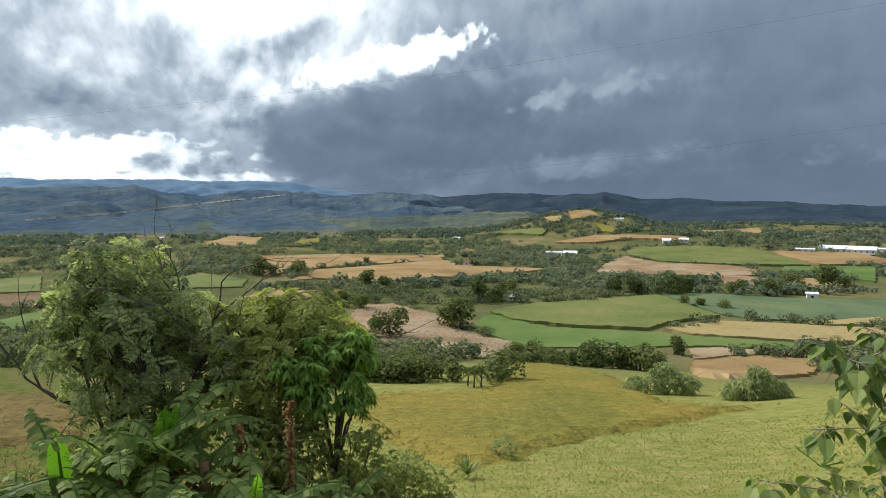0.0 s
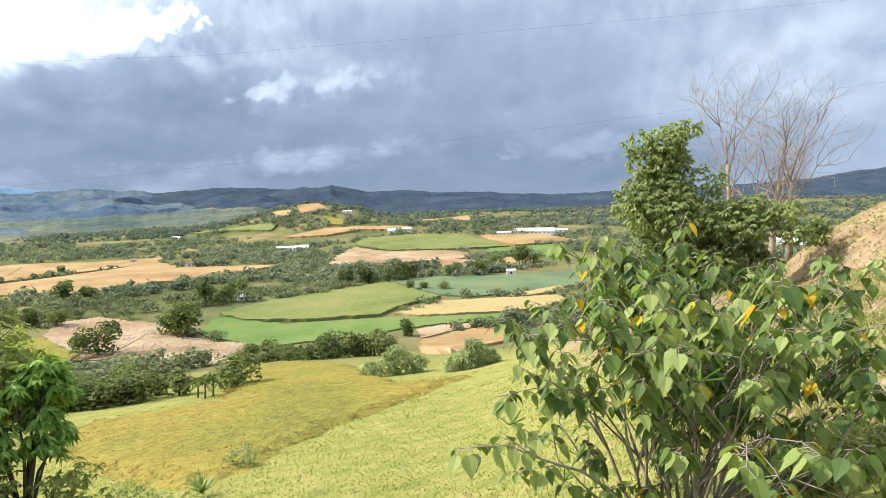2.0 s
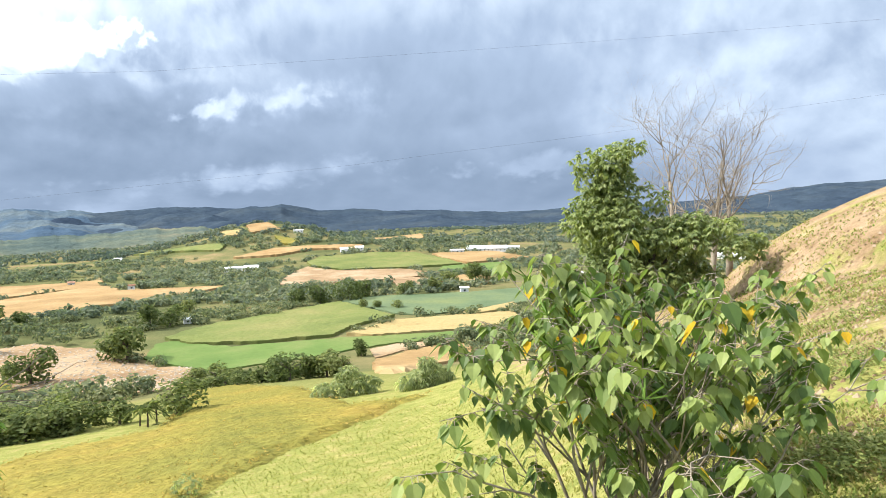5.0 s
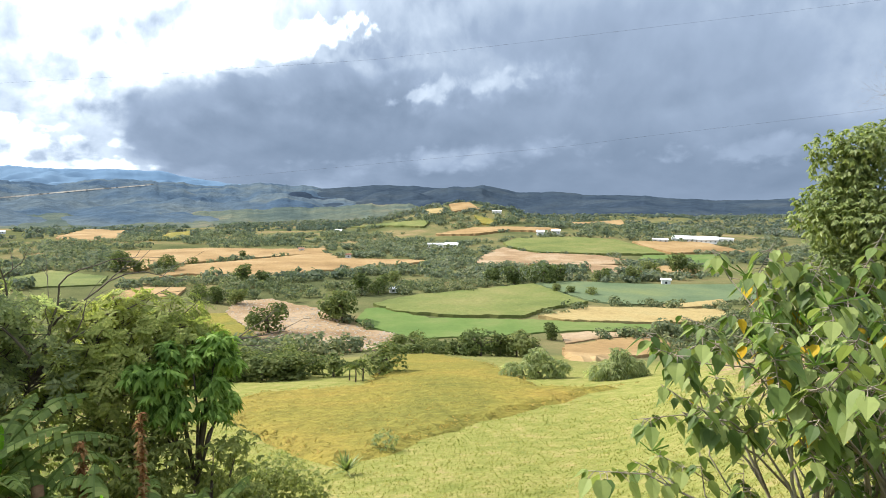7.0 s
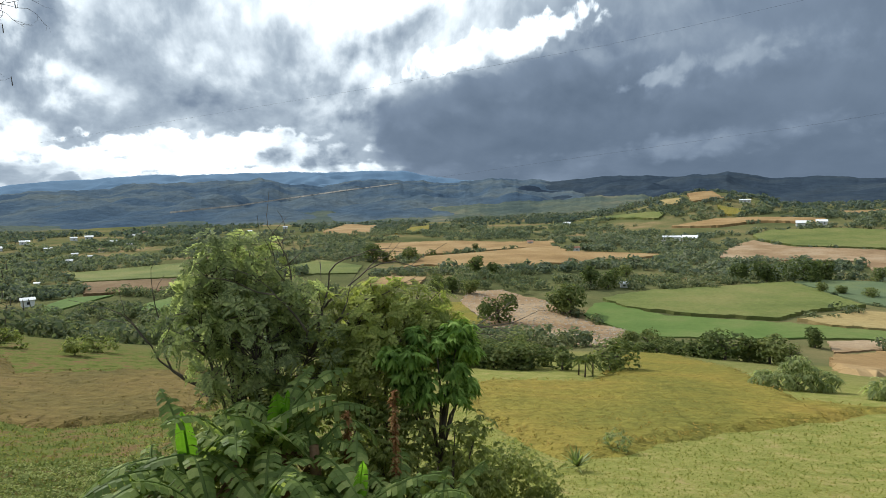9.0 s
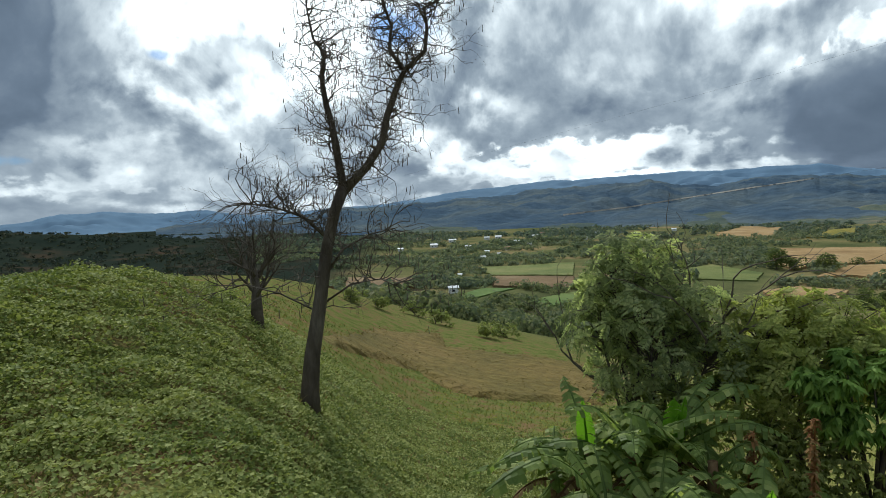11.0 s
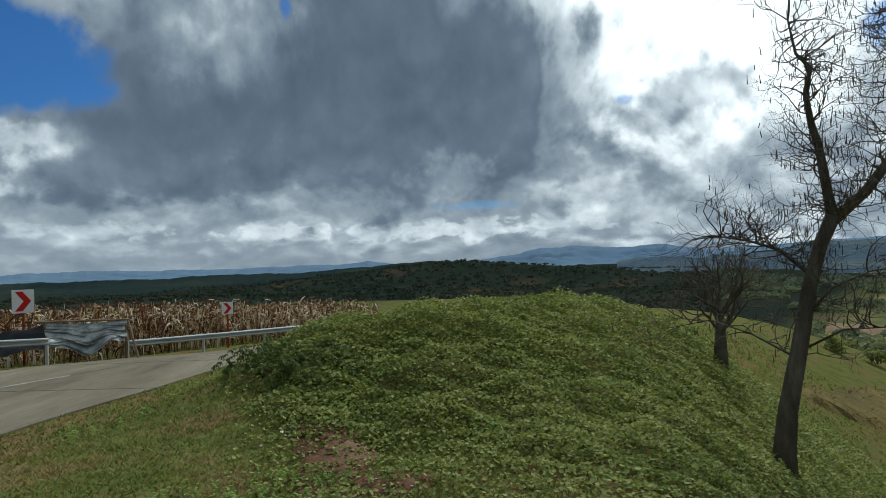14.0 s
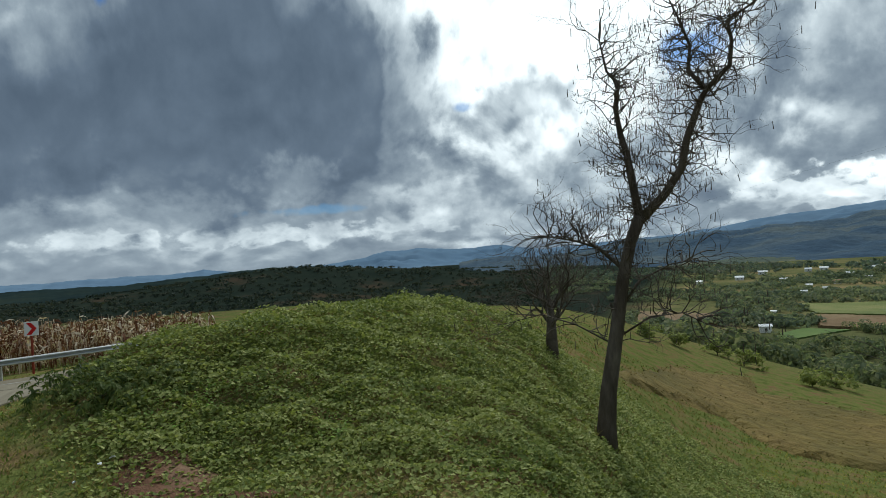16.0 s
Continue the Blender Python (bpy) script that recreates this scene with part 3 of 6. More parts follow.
# near edge of the road in plan, and its climb
ROAD_X = [-60, -34, -25, -18, -13.3, -10.4, -8.5, -6.3, -3, 0, 6, 12, 17, 22, 26, 30, 38, 60]
ROAD_Y = [10, 3, -0.5, -2.9, -4.1, -4.6, -5.1, -5.4, -5.3, -4.2, 1.2, 3.3, 5.0, 7.0, 9.9, 11.2, 13, 17]


def road_height(x):
    return np.interp(x, [-60, -25, -20, -17.4, -15.8, -14, -10, -6, -2, 4, 10, 20, 35, 60], [-1.6, -1.1, -0.85, -0.71, -0.55, -0.4, -0.32, -0.27, 0.3, 1.4, 1.75, 2.05, 3.6, 4.8])


def ground(x, y):
    """Height of the ground, with the feet of the first eye at 0."""
    x, y = np.asarray(x, float), np.asarray(y, float)
    r, az = np.hypot(x, y), np.degrees(np.arctan2(-x, y))
    near, start = (np.interp(az, np.arange(-180, 180, 0.5), fine, period=360) for fine in (NEAR_FINE, START_FINE))
    z = -near * (1 - np.exp(-(r / 22) ** 1.15))
    z = z - (43.0 - np.clip(near, 0, 14)) * smooth(start, start + 185, r)
    # grown-over mound beside the road, and the bank behind it
    z = z + hill(x, y, -13.0, 2.3, 7.2, 3.4, 135, 1.5) + hill(x, y, -9.5, -1.6, 2.8, 1.9, 100, 0.52) + hill(x, y, -20, 6.5, 8, 4.0, -20, 0.6)
    # the road and its verge, cut level
    x0 = np.clip(x, -60, 60)
    off = np.interp(x0, ROAD_X, ROAD_Y) - y
    soft = np.interp(x0, [3, 5, 17, 19.5, 24], [3.0, 0.5, 0.5, 4.5, 9.0])
    steady = np.clip((off / soft + 1.0) / 1.04, 0, 1)
    band = smooth(-1.0, 0.04, off / soft) * (1 - smooth(17, 20, x)) * (1 - smooth(48, 95, r)) + steady * smooth(17, 20, x) * smooth(-60, -40, x) * (1 - smooth(60, 75, r))
    z = z * (1 - band) + (road_height(x0) - 0.12 + 0.1 * (1 - smooth(0.1, 0.7, off))) * band
    # spoil heaped against the wall
    z = z + 0.3 * smooth(5.5, 9, x) * (1 - smooth(15, 18, x)) * np.exp(-((off + 0.3) / 2.4) ** 2) * (off < 0.2)
    # hills of the middle distance
    far = smooth(300, 520, r)
    z = z + far * (hill(x, y, 215, 900, 130, 210, -8, 37) + hill(x, y, 330, 620, 150, 90, 10, 13) + hill(x, y, 480, 1150, 420, 200, 0, 14)
                   + hill(x, y, -460, 1900, 900, 600, 20, -28) + hill(x, y, -1150, 40, 330, 260, 60, 46)
                   + hill(x, y, -700, -250, 250, 330, 20, 14) + hill(x, y, 1500, 900, 500, 500, 0, 24))
    z = z + smooth(260, 600, r) * smooth(62, 74, az) * (1 - smooth(2200, 3000, r)) * 4 * wave(x, y, 300, 14)
    z = z + smooth(250, 900, r) * 2.2 * wave(x, y, 420, 4) + smooth(1500, 3500, r) * 9 * wave(x, y, 1500, 9) + smooth(40, 120, r) * 0.7 * wave(x, y, 90, 5)
    return z

# ---- mesh helpers ----
class Shape:
    """Gathers points and faces; becomes one mesh."""

    def __init__(self):
        self.v, self.f = [], []

    def add(self, verts, faces):
        n = len(self.v)
        self.v.extend([tuple(p) for p in verts])
        self.f.extend([tuple(i + n for i in f) for f in faces])

    def box(self, centre, size, turn=None):
        hx, hy, hz = (s / 2 for s in size)
        c = Vector(centre)
        q = [Vector((x, y, z)) for x in (-hx, hx) for y in (-hy, hy) for z in (-hz, hz)]
        q = [c + (turn @ p if turn else p) for p in q]
        self.add(q, [(0, 1, 3, 2), (4, 6, 7, 5), (0, 4, 5, 1), (2, 3, 7, 6), (0, 2, 6, 4), (1, 5, 7, 3)])

    def tube(self, path, radii, sides=6, cap=True):
        path = [Vector(p) for p in path]
        n, rings = len(self.v), len(path)
        for i, p in enumerate(path):
            d = (path[min(i + 1, rings - 1)] - path[max(i - 1, 0)])
            d = d.normalized() if d.length > 1e-6 else Vector((0, 0, 1))
            a = d.cross(Vector((0.31, 0.95, 0.1))).normalized()
            b = d.cross(a)
            for k in range(sides):
                w = 2 * math.pi * k / sides
                self.v.append(tuple(p + (a * math.cos(w) + b * math.sin(w)) * radii[i]))
        for i in range(rings - 1):
            for k in range(sides):
                j = (k + 1) % sides
                self.f.append((n + i * sides + k, n + i * sides + j, n + (i + 1) * sides + j, n + (i + 1) * sides + k))
        if cap:
            self.f.append(tuple(n + k for k in range(sides))[::-1])
            self.f.append(tuple(n + (rings - 1) * sides + k for k in range(sides)))

    def leaf(self, base, along, up, length, wide, droop=0.25, steps=3, point=0.55):
        """A folded, drooping blade."""
        along, base = Vector(along).normalized(), Vector(base)
        side = along.cross(Vector(up))
        side = side.normalized() if side.length > 1e-4 else Vector((1, 0, 0))
        up = side.cross(along)
        n = len(self.v)
        for i in range(steps + 1):
            t = i / steps
            w = wide * 0.5 * (math.sin(math.pi * min(1, (t + 0.06)) ** point) if i < steps else 0.02)
            c = base + along * length * (t - droop * 0.25 * t * t) - Vector((0, 0, 1)) * droop * length * t * t
            for s in (-1, 0, 1):
                self.v.append(tuple(c + side * s * w + up * (0.18 * w * abs(s))))
        for i in range(steps):
            a = n + 3 * i
            self.f += [(a, a + 1, a + 4, a + 3), (a + 1, a + 2, a + 5, a + 4)]

    def card(self, centre, normal, size, rnd, tall=1.0):
        nrm = Vector(normal).normalized()
        a = nrm.cross(Vector((rnd.uniform(-1, 1), rnd.uniform(-1, 1), rnd.uniform(-1, 1)))).normalized()
        b = nrm.cross(a)
        c = Vector(centre)
        k = 0.25 * size
        self.add([c - a * size * 0.5, c - b * size * 0.3 * tall + nrm * k * 0.3, c + a * size * 0.5 - nrm * k * 0.4, c + b * size * 0.3 * tall], [(0, 1, 2, 3)])

    def mesh(self, name, material, soft=False):
        me = bpy.data.meshes.new(name)
        me.from_pydata(self.v, [], self.f)
        for m in material if isinstance(material, (list, tuple)) else [material]:
            me.materials.append(m)
        if soft:
            me.polygons.foreach_set("use_smooth", [True] * len(me.polygons))
        me.update()
        return me


def thing(name, shape, material, label, category, group="", kind="", soft=False, m=None):
    ob = new(name, shape.mesh(name, material, soft) if shape else None)
    if m is not None:
        ob.matrix_world = m
    return tagged(ob, label, category, group, kind)


def part(name, shape, material, parent, label="", soft=False, m=None):
    ob = new(name, shape.mesh(name, material, soft))
    ob.parent = parent
    if m is not None:
        ob.matrix_basis = m
    return tagged(ob, label)


def polar(az, r, lift=0.0):
    """A place on the ground at an azimuth to the left of the first view, r metres off."""
    x, y = -math.sin(radians(az)) * r, math.cos(radians(az)) * r
    return Vector((x, y, float(ground(x, y)) + lift))


def inside(x, y, poly):
    hit = np.zeros(np.shape(x), bool)
    for (x0, y0), (x1, y1) in zip(poly, poly[1:] + poly[:1]):
        cross = ((y0 > y) != (y1 > y)) & (x < (x1 - x0) * (y - y0) / ((y1 - y0) if y1 != y0 else 1e-9) + x0)
        hit ^= cross
    return hit

# fields: name, crop, height of the crop, corners in plan
FIELDS = [
    ("rocky_field", "soil", 0.1, [(-38, 244), (-37, 266), (-23, 272), (-13, 255), (-3, 248), (5, 223), (16, 206), (24, 197), (22, 179), (15, 155), (9, 155), (2, 165), (-6, 176), (-13, 170), (-17, 179), (-26, 212)]),
    ("yellow_field", "yellow", 0.5, [(-49, 242), (-37, 239), (-25, 210), (-18, 176), (-27, 172), (-37, 195)]),
    ("maize_field", "dry", 0.8, [(-93, 351), (-90, 419), (-51, 455), (3, 502), (11, 450), (75, 425), (23, 376), (5, 375), (-5, 382), (-23, 344), (-49, 354), (-81, 377)]),
    ("maize_field", "dry", 0.8, [(-135, 422), (-164, 541), (-104, 552), (1, 541), (0, 497), (-52, 468), (-93, 436), (-114, 395)]),
    ("maize_field", "dry", 0.8, [(-98, 297), (-88, 315), (-67, 312), (-66, 286), (-91, 283)]),
    ("maize_field", "dry", 0.8, [(-311, 780), (-359, 1024), (-263, 881), (-218, 699), (-239, 652)]),
    ("yellow_field", "yellow", 0.8, [(-178, 666), (-195, 818), (-173, 848), (-149, 700)]),
    ("grass_field", "green", 0.3, [(-172, 361), (-164, 402), (-123, 374), (-111, 329), (-141, 326)]),
    ("cane_field", "green", 1.0, [(20, 250), (43, 272), (82, 287), (108, 296), (111, 238), (85, 224), (74, 213), (48, 222), (28, 235)]),
    ("rice_field", "rice", 0.3, [(11, 221), (16, 242), (22, 245), (39, 222), (87, 204), (133, 189), (115, 183), (92, 188), (78, 188), (55, 183), (29, 182), (22, 198)]),
    ("tan_field", "tan", 1.0, [(80, 212), (105, 225), (127, 222), (159, 213), (145, 193), (116, 196), (86, 203)]),
    ("cabbage_field", "bluegreen", 0.4, [(110, 300), (124, 313), (157, 294), (226, 277), (197, 239), (147, 235), (125, 233), (115, 244)]),
    ("tan_field", "tan", 0.8, [(145, 229), (178, 240), (169, 223), (141, 221)]),
    ("maize_field", "dry", 0.6, [(67, 158), (84, 171), (99, 176), (110, 172), (97, 153), (74, 132), (43.0, 86.9), (36.6, 84.8)]),
    ("tan_field", "soil", 0.2, [(77, 184), (88, 187), (114, 181), (112, 176), (99, 180), (84, 175), (71, 166)]),
    ("cane_field", "green", 1.2, [(164, 536), (185, 559), (234, 557), (278, 536), (287, 489), (277, 445), (217, 445), (176, 465), (160, 506)]),
    ("rice_field", "rice", 0.5, [(253, 439), (319, 438), (259, 355), (254, 377), (257, 397), (232, 411)]),
    ("maize_field", "dry", 1.0, [(292, 528), (369, 525), (359, 455), (286, 452), (289, 482)]),
    ("soil_field", "soil", 0.3, [(97, 397), (139, 488), (156, 506), (172, 466), (215, 441), (229, 404), (188, 386), (148, 390), (128, 403)]),
    ("soil_field", "soil", 0.3, [(178, 386), (197, 386), (200, 364), (174, 334), (162, 339)]),
    ("maize_field", "dry", 1.0, [(198, 350), (231, 371), (236, 340), (221, 321), (204, 328)]),
    ("maize_field", "dry", 1.5, [(118, 638), (171, 670), (207, 655), (252, 615), (236, 583), (196, 620), (155, 606)]),
    ("maize_field", "dry", 1.5, [(392, 957), (536, 1013), (502, 938), (377, 853)]),
    ("maize_field", "dry", 1.5, [(180, 860), (213, 870), (211, 797), (170, 790)]),
    ("tan_field", "tan", 1.5, [(144, 846), (165, 826), (155, 787), (138, 798)]),
    ("cane_field", "yellow", 1.5, [(192, 756), (213, 722), (200, 684), (185, 699)]),
    ("tan_field", "green", 1.5, [(86, 792), (130, 740), (117, 708), (35, 819)]),
    ("maize_field", "shaded_brown", 0.8, [(-255, 286), (-208, 307), (-180, 265), (-222, 249)]),
    ("maize_field", "shaded_brown", 0.8, [(-53.2, 33.0), (-343, 232), (-295, 256), (-260, 225), (-299, 209)]),
    ("soil_field", "green", 0.4, [(-312, 326), (-259, 383), (-214, 315), (-262, 293)]),
    ("grass_field", "rice", 0.3, [(-173, 213), (-173, 245), (-170, 260), (-152, 232), (-157, 205)]),
    ("grass_field", "rice", 0.3, [(-214, 210), (-222, 239), (-207, 250), (-202, 210)]),
    ("yellow_slope_field", "ochre", 0.25, [(-28.0, 16.9), (-41.1, 30.6), (-44.3, 40.9), (-38.0, 36.2), (-33.2, 41.3), (-28.9, 47.8), (-19.7, 32.3), (-21.9, 29.3), (-24.5, 24.9), (-27.1, 24.8), (-29.9, 25.5), (-29.0, 21.4), (-26.7, 17.2)]),
    ("yellow_slope_field", "yellow", 0.3, [(-7.8, 45.3), (-6.0, 53.9), (-0.7, 55.5), (3.5, 55.4), (9.2, 83.6), (12.0, 101.0), (18.0, 100.8), (22.3, 77.0), (19.0, 49.2), (25.8, 43.9), (21.2, 43.5), (9.2, 33.5), (5.3, 29.1), (2.9, 25.4), (0.7, 24.6), (-1.8, 27.8), (-4.5, 35.3)]),
]
RIDGES = [
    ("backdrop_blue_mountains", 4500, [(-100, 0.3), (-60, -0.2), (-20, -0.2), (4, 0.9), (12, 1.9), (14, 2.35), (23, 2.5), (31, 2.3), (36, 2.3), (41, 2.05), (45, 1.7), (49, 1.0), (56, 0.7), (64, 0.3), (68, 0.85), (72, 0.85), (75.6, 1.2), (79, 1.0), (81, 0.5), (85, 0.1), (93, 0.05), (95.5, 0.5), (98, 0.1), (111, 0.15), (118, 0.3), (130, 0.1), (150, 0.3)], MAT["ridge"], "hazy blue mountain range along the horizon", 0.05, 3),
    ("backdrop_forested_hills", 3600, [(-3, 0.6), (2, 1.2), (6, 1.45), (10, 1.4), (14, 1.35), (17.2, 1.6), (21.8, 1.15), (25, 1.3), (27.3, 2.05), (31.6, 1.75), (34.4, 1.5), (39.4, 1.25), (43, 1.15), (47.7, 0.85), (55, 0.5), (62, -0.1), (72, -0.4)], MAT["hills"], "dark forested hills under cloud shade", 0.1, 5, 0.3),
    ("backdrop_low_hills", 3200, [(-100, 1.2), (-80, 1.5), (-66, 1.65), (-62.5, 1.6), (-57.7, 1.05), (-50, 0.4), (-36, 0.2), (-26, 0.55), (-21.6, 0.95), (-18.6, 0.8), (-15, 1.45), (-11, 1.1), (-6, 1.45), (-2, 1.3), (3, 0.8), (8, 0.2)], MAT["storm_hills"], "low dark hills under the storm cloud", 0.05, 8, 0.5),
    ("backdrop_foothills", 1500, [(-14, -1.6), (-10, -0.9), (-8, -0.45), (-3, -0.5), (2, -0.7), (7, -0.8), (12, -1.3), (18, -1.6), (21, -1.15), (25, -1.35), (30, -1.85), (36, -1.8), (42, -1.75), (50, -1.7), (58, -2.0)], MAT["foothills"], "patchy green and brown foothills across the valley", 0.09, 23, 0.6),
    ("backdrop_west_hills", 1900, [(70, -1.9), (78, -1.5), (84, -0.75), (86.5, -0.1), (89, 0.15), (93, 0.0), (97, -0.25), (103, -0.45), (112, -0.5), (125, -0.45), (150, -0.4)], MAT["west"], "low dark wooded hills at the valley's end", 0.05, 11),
]

# single trees of the valley: azimuth to the left, distance, height
TREES_A = [(6.5, 214, 5.1), (5.2, 207, 9.7), (-1.7, 222, 11.0), (-0.7, 228, 9.1), (-5.3, 66, 3.4), (-21.8, 188, 5.6), (-7.0, 152, 4.2), (-8.7, 145, 4.6), (-10.3, 143, 3.4), (-13.1, 104, 3.5), (-15.1, 100, 4.2), (-17.0, 101, 4.0), (-18.6, 100, 4.0), (-20.0, 98, 3.3), (-32.7, 393, 12.5), (-30.5, 387, 9.2), (-34.1, 397, 7.1), (7.4, 324, 11.0), (5.6, 322, 7.0), (13.5, 410, 9.8), (17.2, 415, 11.6), (15.9, 412, 9.0), (11.6, 435, 5.2), (7.3, 477, 6.2)]
TREES_B = [(-3.5, 282, 9.5), (-5.1, 286, 8.5), (-6.7, 315, 6.9), (7.9, 262, 7.3), (11.2, 276, 7.1), (9.6, 268, 7.4), (8.9, 74, 2.5), (7.4, 73, 3.2), (5.6, 71, 2.8), (3.9, 73, 3.2), (2.0, 68, 2.6), (0.7, 71, 2.4), (-0.9, 67, 2.4), (2.8, 103, 3.1), (-16.0, 317, 8.2), (-18.2, 318, 10.7), (-20.8, 326, 10.4), (-22.4, 333, 9.9), (-29.1, 347, 8.3), (-26.1, 340, 7.4), (-22.2, 290, 4.6), (-23.5, 292, 4.1), (-25.3, 289, 4.0)]
# houses: azimuth, distance, length
HOUSES = [(-6.5, 289, 3.3), (-31.9, 342, 4.5), (-31.3, 618, 14.0), (-34.2, 643, 42.6), (-36.6, 669, 15.2), (-16.4, 821, 12.4), (-10.5, 534, 15.2), (-12.1, 531, 11.1), (-2.2, 461, 4.4), (2.1, 525, 4.5), (-1.3, 758, 8.6), (-22.0, 631, 8.4), (-20.7, 621, 10.6), (-24.8, 2248, 17.0), (-55.7, 562, 24.5), (-43.2, 409, 13.9), (41.1, 834, 8.5), (42.2, 828, 6.8), (45.5, 811, 9.5), (47.3, 742, 8.3), (39.4, 760, 7.5), (38.2, 700, 5.5), (36.9, 905, 7.0), (37.6, 840, 9.0), (34.5, 930, 6.0), (44.0, 700, 6.5), (40.3, 640, 5.0), (33.0, 800, 6.0), (28.4, 880, 7.5), (25.2, 960, 6.5), (48.8, 860, 7.0), (50.5, 700, 6.0), (42.2, 591, 4.5), (42.6, 525, 4.0), (41.1, 571, 3.2), (45.6, 317, 4.8), (31.8, 891, 6.7), (44.9, 398, 2.3)]

# ---- the ground: one sheet out to the horizon ----
def build_ground():
    rs = np.concatenate([[0.0], np.geomspace(0.4, 4700, 330)])
    azs = np.concatenate([np.linspace(-100, 150, 700), np.linspace(150, 260, 60)[1:-1]])
    A, R = np.meshgrid(np.radians(azs), rs)
    X, Y = -np.sin(A) * R, np.cos(A) * R
    Z = ground(X, Y)
    k = len(azs)
    verts = np.stack([X, Y, Z], -1).reshape(-1, 3)
    i, j = np.meshgrid(np.arange(len(rs) - 1), np.arange(k), indexing="ij")
    a, b = i * k + j, i * k + (j + 1) % k
    faces = np.stack([a, a + k, b + k, b], -1).reshape(-1, 4)
    me = bpy.data.meshes.new("ground")
    me.from_pydata(verts.tolist(), [], faces.tolist())
    me.polygons.foreach_set("use_smooth", [True] * len(me.polygons))
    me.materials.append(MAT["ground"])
    me.update()
    return tagged(new("ground", me), "grassy hillside falling to a wide farmed valley", "ground", kind="structure")


build_ground()

LABELS = dict(shaded_brown="brown field between dark hedges, its tone darkened for cloud shade", soil="bare pinkish tilled soil strewn with pale stones", yellow="ripening yellow green maize on a slope", ochre="fading ochre maize on a lower slope", dry="dry orange brown maize in the valley", tan="tan ripe grain strip with a dark edge", green="tall green sugar cane field", rice="bright green young rice field", bluegreen="blue green vegetable field")


def build_field(name, crop, height, corners):
    """A block of crop with standing edges, laid over the ground."""
    bm = bmesh.new()
    bm.faces.new([bm.verts.new((x, y, 0)) for x, y in corners])
    bmesh.ops.triangulate(bm, faces=bm.faces)
    reach = max(math.dist(p, q) for p in corners for q in corners)
    for _ in range(5):
        limit = max(2.0, reach / 28)
        edges = [e for e in bm.edges if e.calc_length() > limit]
        if not edges or len(bm.faces) > 5000:
            break
        bmesh.ops.subdivide_edges(bm, edges=edges, cuts=1)
        bmesh.ops.triangulate(bm, faces=[f for f in bm.faces if len(f.verts) > 3])
    rnd = random.Random(len(name) * 7 + int(corners[0][0] * 3))
    rim = {v for e in bm.edges if e.is_boundary for v in e.verts}
    for v in bm.verts:
        if v in rim:
            v.co.x += rnd.uniform(-0.008, 0.008) * reach
            v.co.y += rnd.uniform(-0.008, 0.008) * reach
    xs = np.array([v.co[:2] for v in bm.verts])
    for v, z, d in zip(bm.verts, ground(xs[:, 0], xs[:, 1]), np.hypot(xs[:, 0], xs[:, 1])):
        v.co.z = z - 0.06 if v in rim and d < 130 else z + height + 0.0012 * d + rnd.uniform(-0.12, 0.12) * height
    rimmed = [e for e in bm.edges if e.is_boundary]
    down = bmesh.ops.extrude_edge_only(bm, edges=rimmed)["geom"]
    for v in down:
        if isinstance(v, bmesh.types.BMVert):
            v.co.z -= height + 0.4 + 0.006 * v.co.xy.length
    me = bpy.data.meshes.new(name)
    bm.to_mesh(me)
    bm.free()
    me.materials.append(MAT[crop])
    return tagged(new(name, me), LABELS[crop], "field", "fields of the valley", "structure")


for name, crop, height, corners in FIELDS:
    build_field(name, crop, height, corners)


# ---- far ridges behind the valley ----
def build_ridge(name, r, crest_line, material, label, rough, seed, foot=0.7):
    """A mountain range: a crest line, spurs and gullies on its face, a foot below the plain."""
    az0, az1 = crest_line[0][0], crest_line[-1][0]
    azs = np.linspace(az0, az1, int((az1 - az0) * 6))
    crest = np.interp(azs, *zip(*crest_line))
    rnd = np.random.RandomState(seed)
    for k in range(9):
        crest = crest + rough * 0.75 ** k * np.sin(azs * 0.35 * 1.7 ** k + rnd.uniform(0, 6.3))
    A, T = np.meshgrid(np.radians(azs), np.linspace(0, 1, 44), indexing="ij")
    top = EYE + r * np.tan(np.radians(crest))[:, None]
    D = r * (1 - (1 - foot) * (1 - T) ** 0.9)
    X, Y = -np.sin(A) * D, np.cos(A) * D
    fold = wave(X, Y, 620, seed) * 0.6 + wave(X, Y, 250, seed + 1) * 0.4 + wave(X, Y, 110, seed + 2) * 0.2
    Z = -50 + (top + 50) * T ** 1.35 + fold * (top + 50) * 0.26 * np.sin(math.pi * T) ** 0.8
    Z = np.minimum(Z, top)
    verts = np.stack([X, Y, Z], -1)
    back = np.stack([X[:, -1] * 1.05, Y[:, -1] * 1.05, np.full(len(azs), -60.0)], -1)[:, None]
    verts = np.concatenate([verts, back], 1)
    k = verts.shape[1]
    i, j = np.meshgrid(np.arange(len(azs) - 1), np.arange(k - 1), indexing="ij")
    a = (i * k + j).ravel()
    RIDGE_GRIDS[name] = (azs, verts)
    s = Shape()
    s.v, s.f = verts.reshape(-1, 3).tolist(), np.stack([a, a + 1, a + k + 1, a + k], -1).tolist()
    return thing(name, s, material, label, "mountains", kind="structure", soft=True)


RIDGE_GRIDS = {}
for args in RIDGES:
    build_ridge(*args)


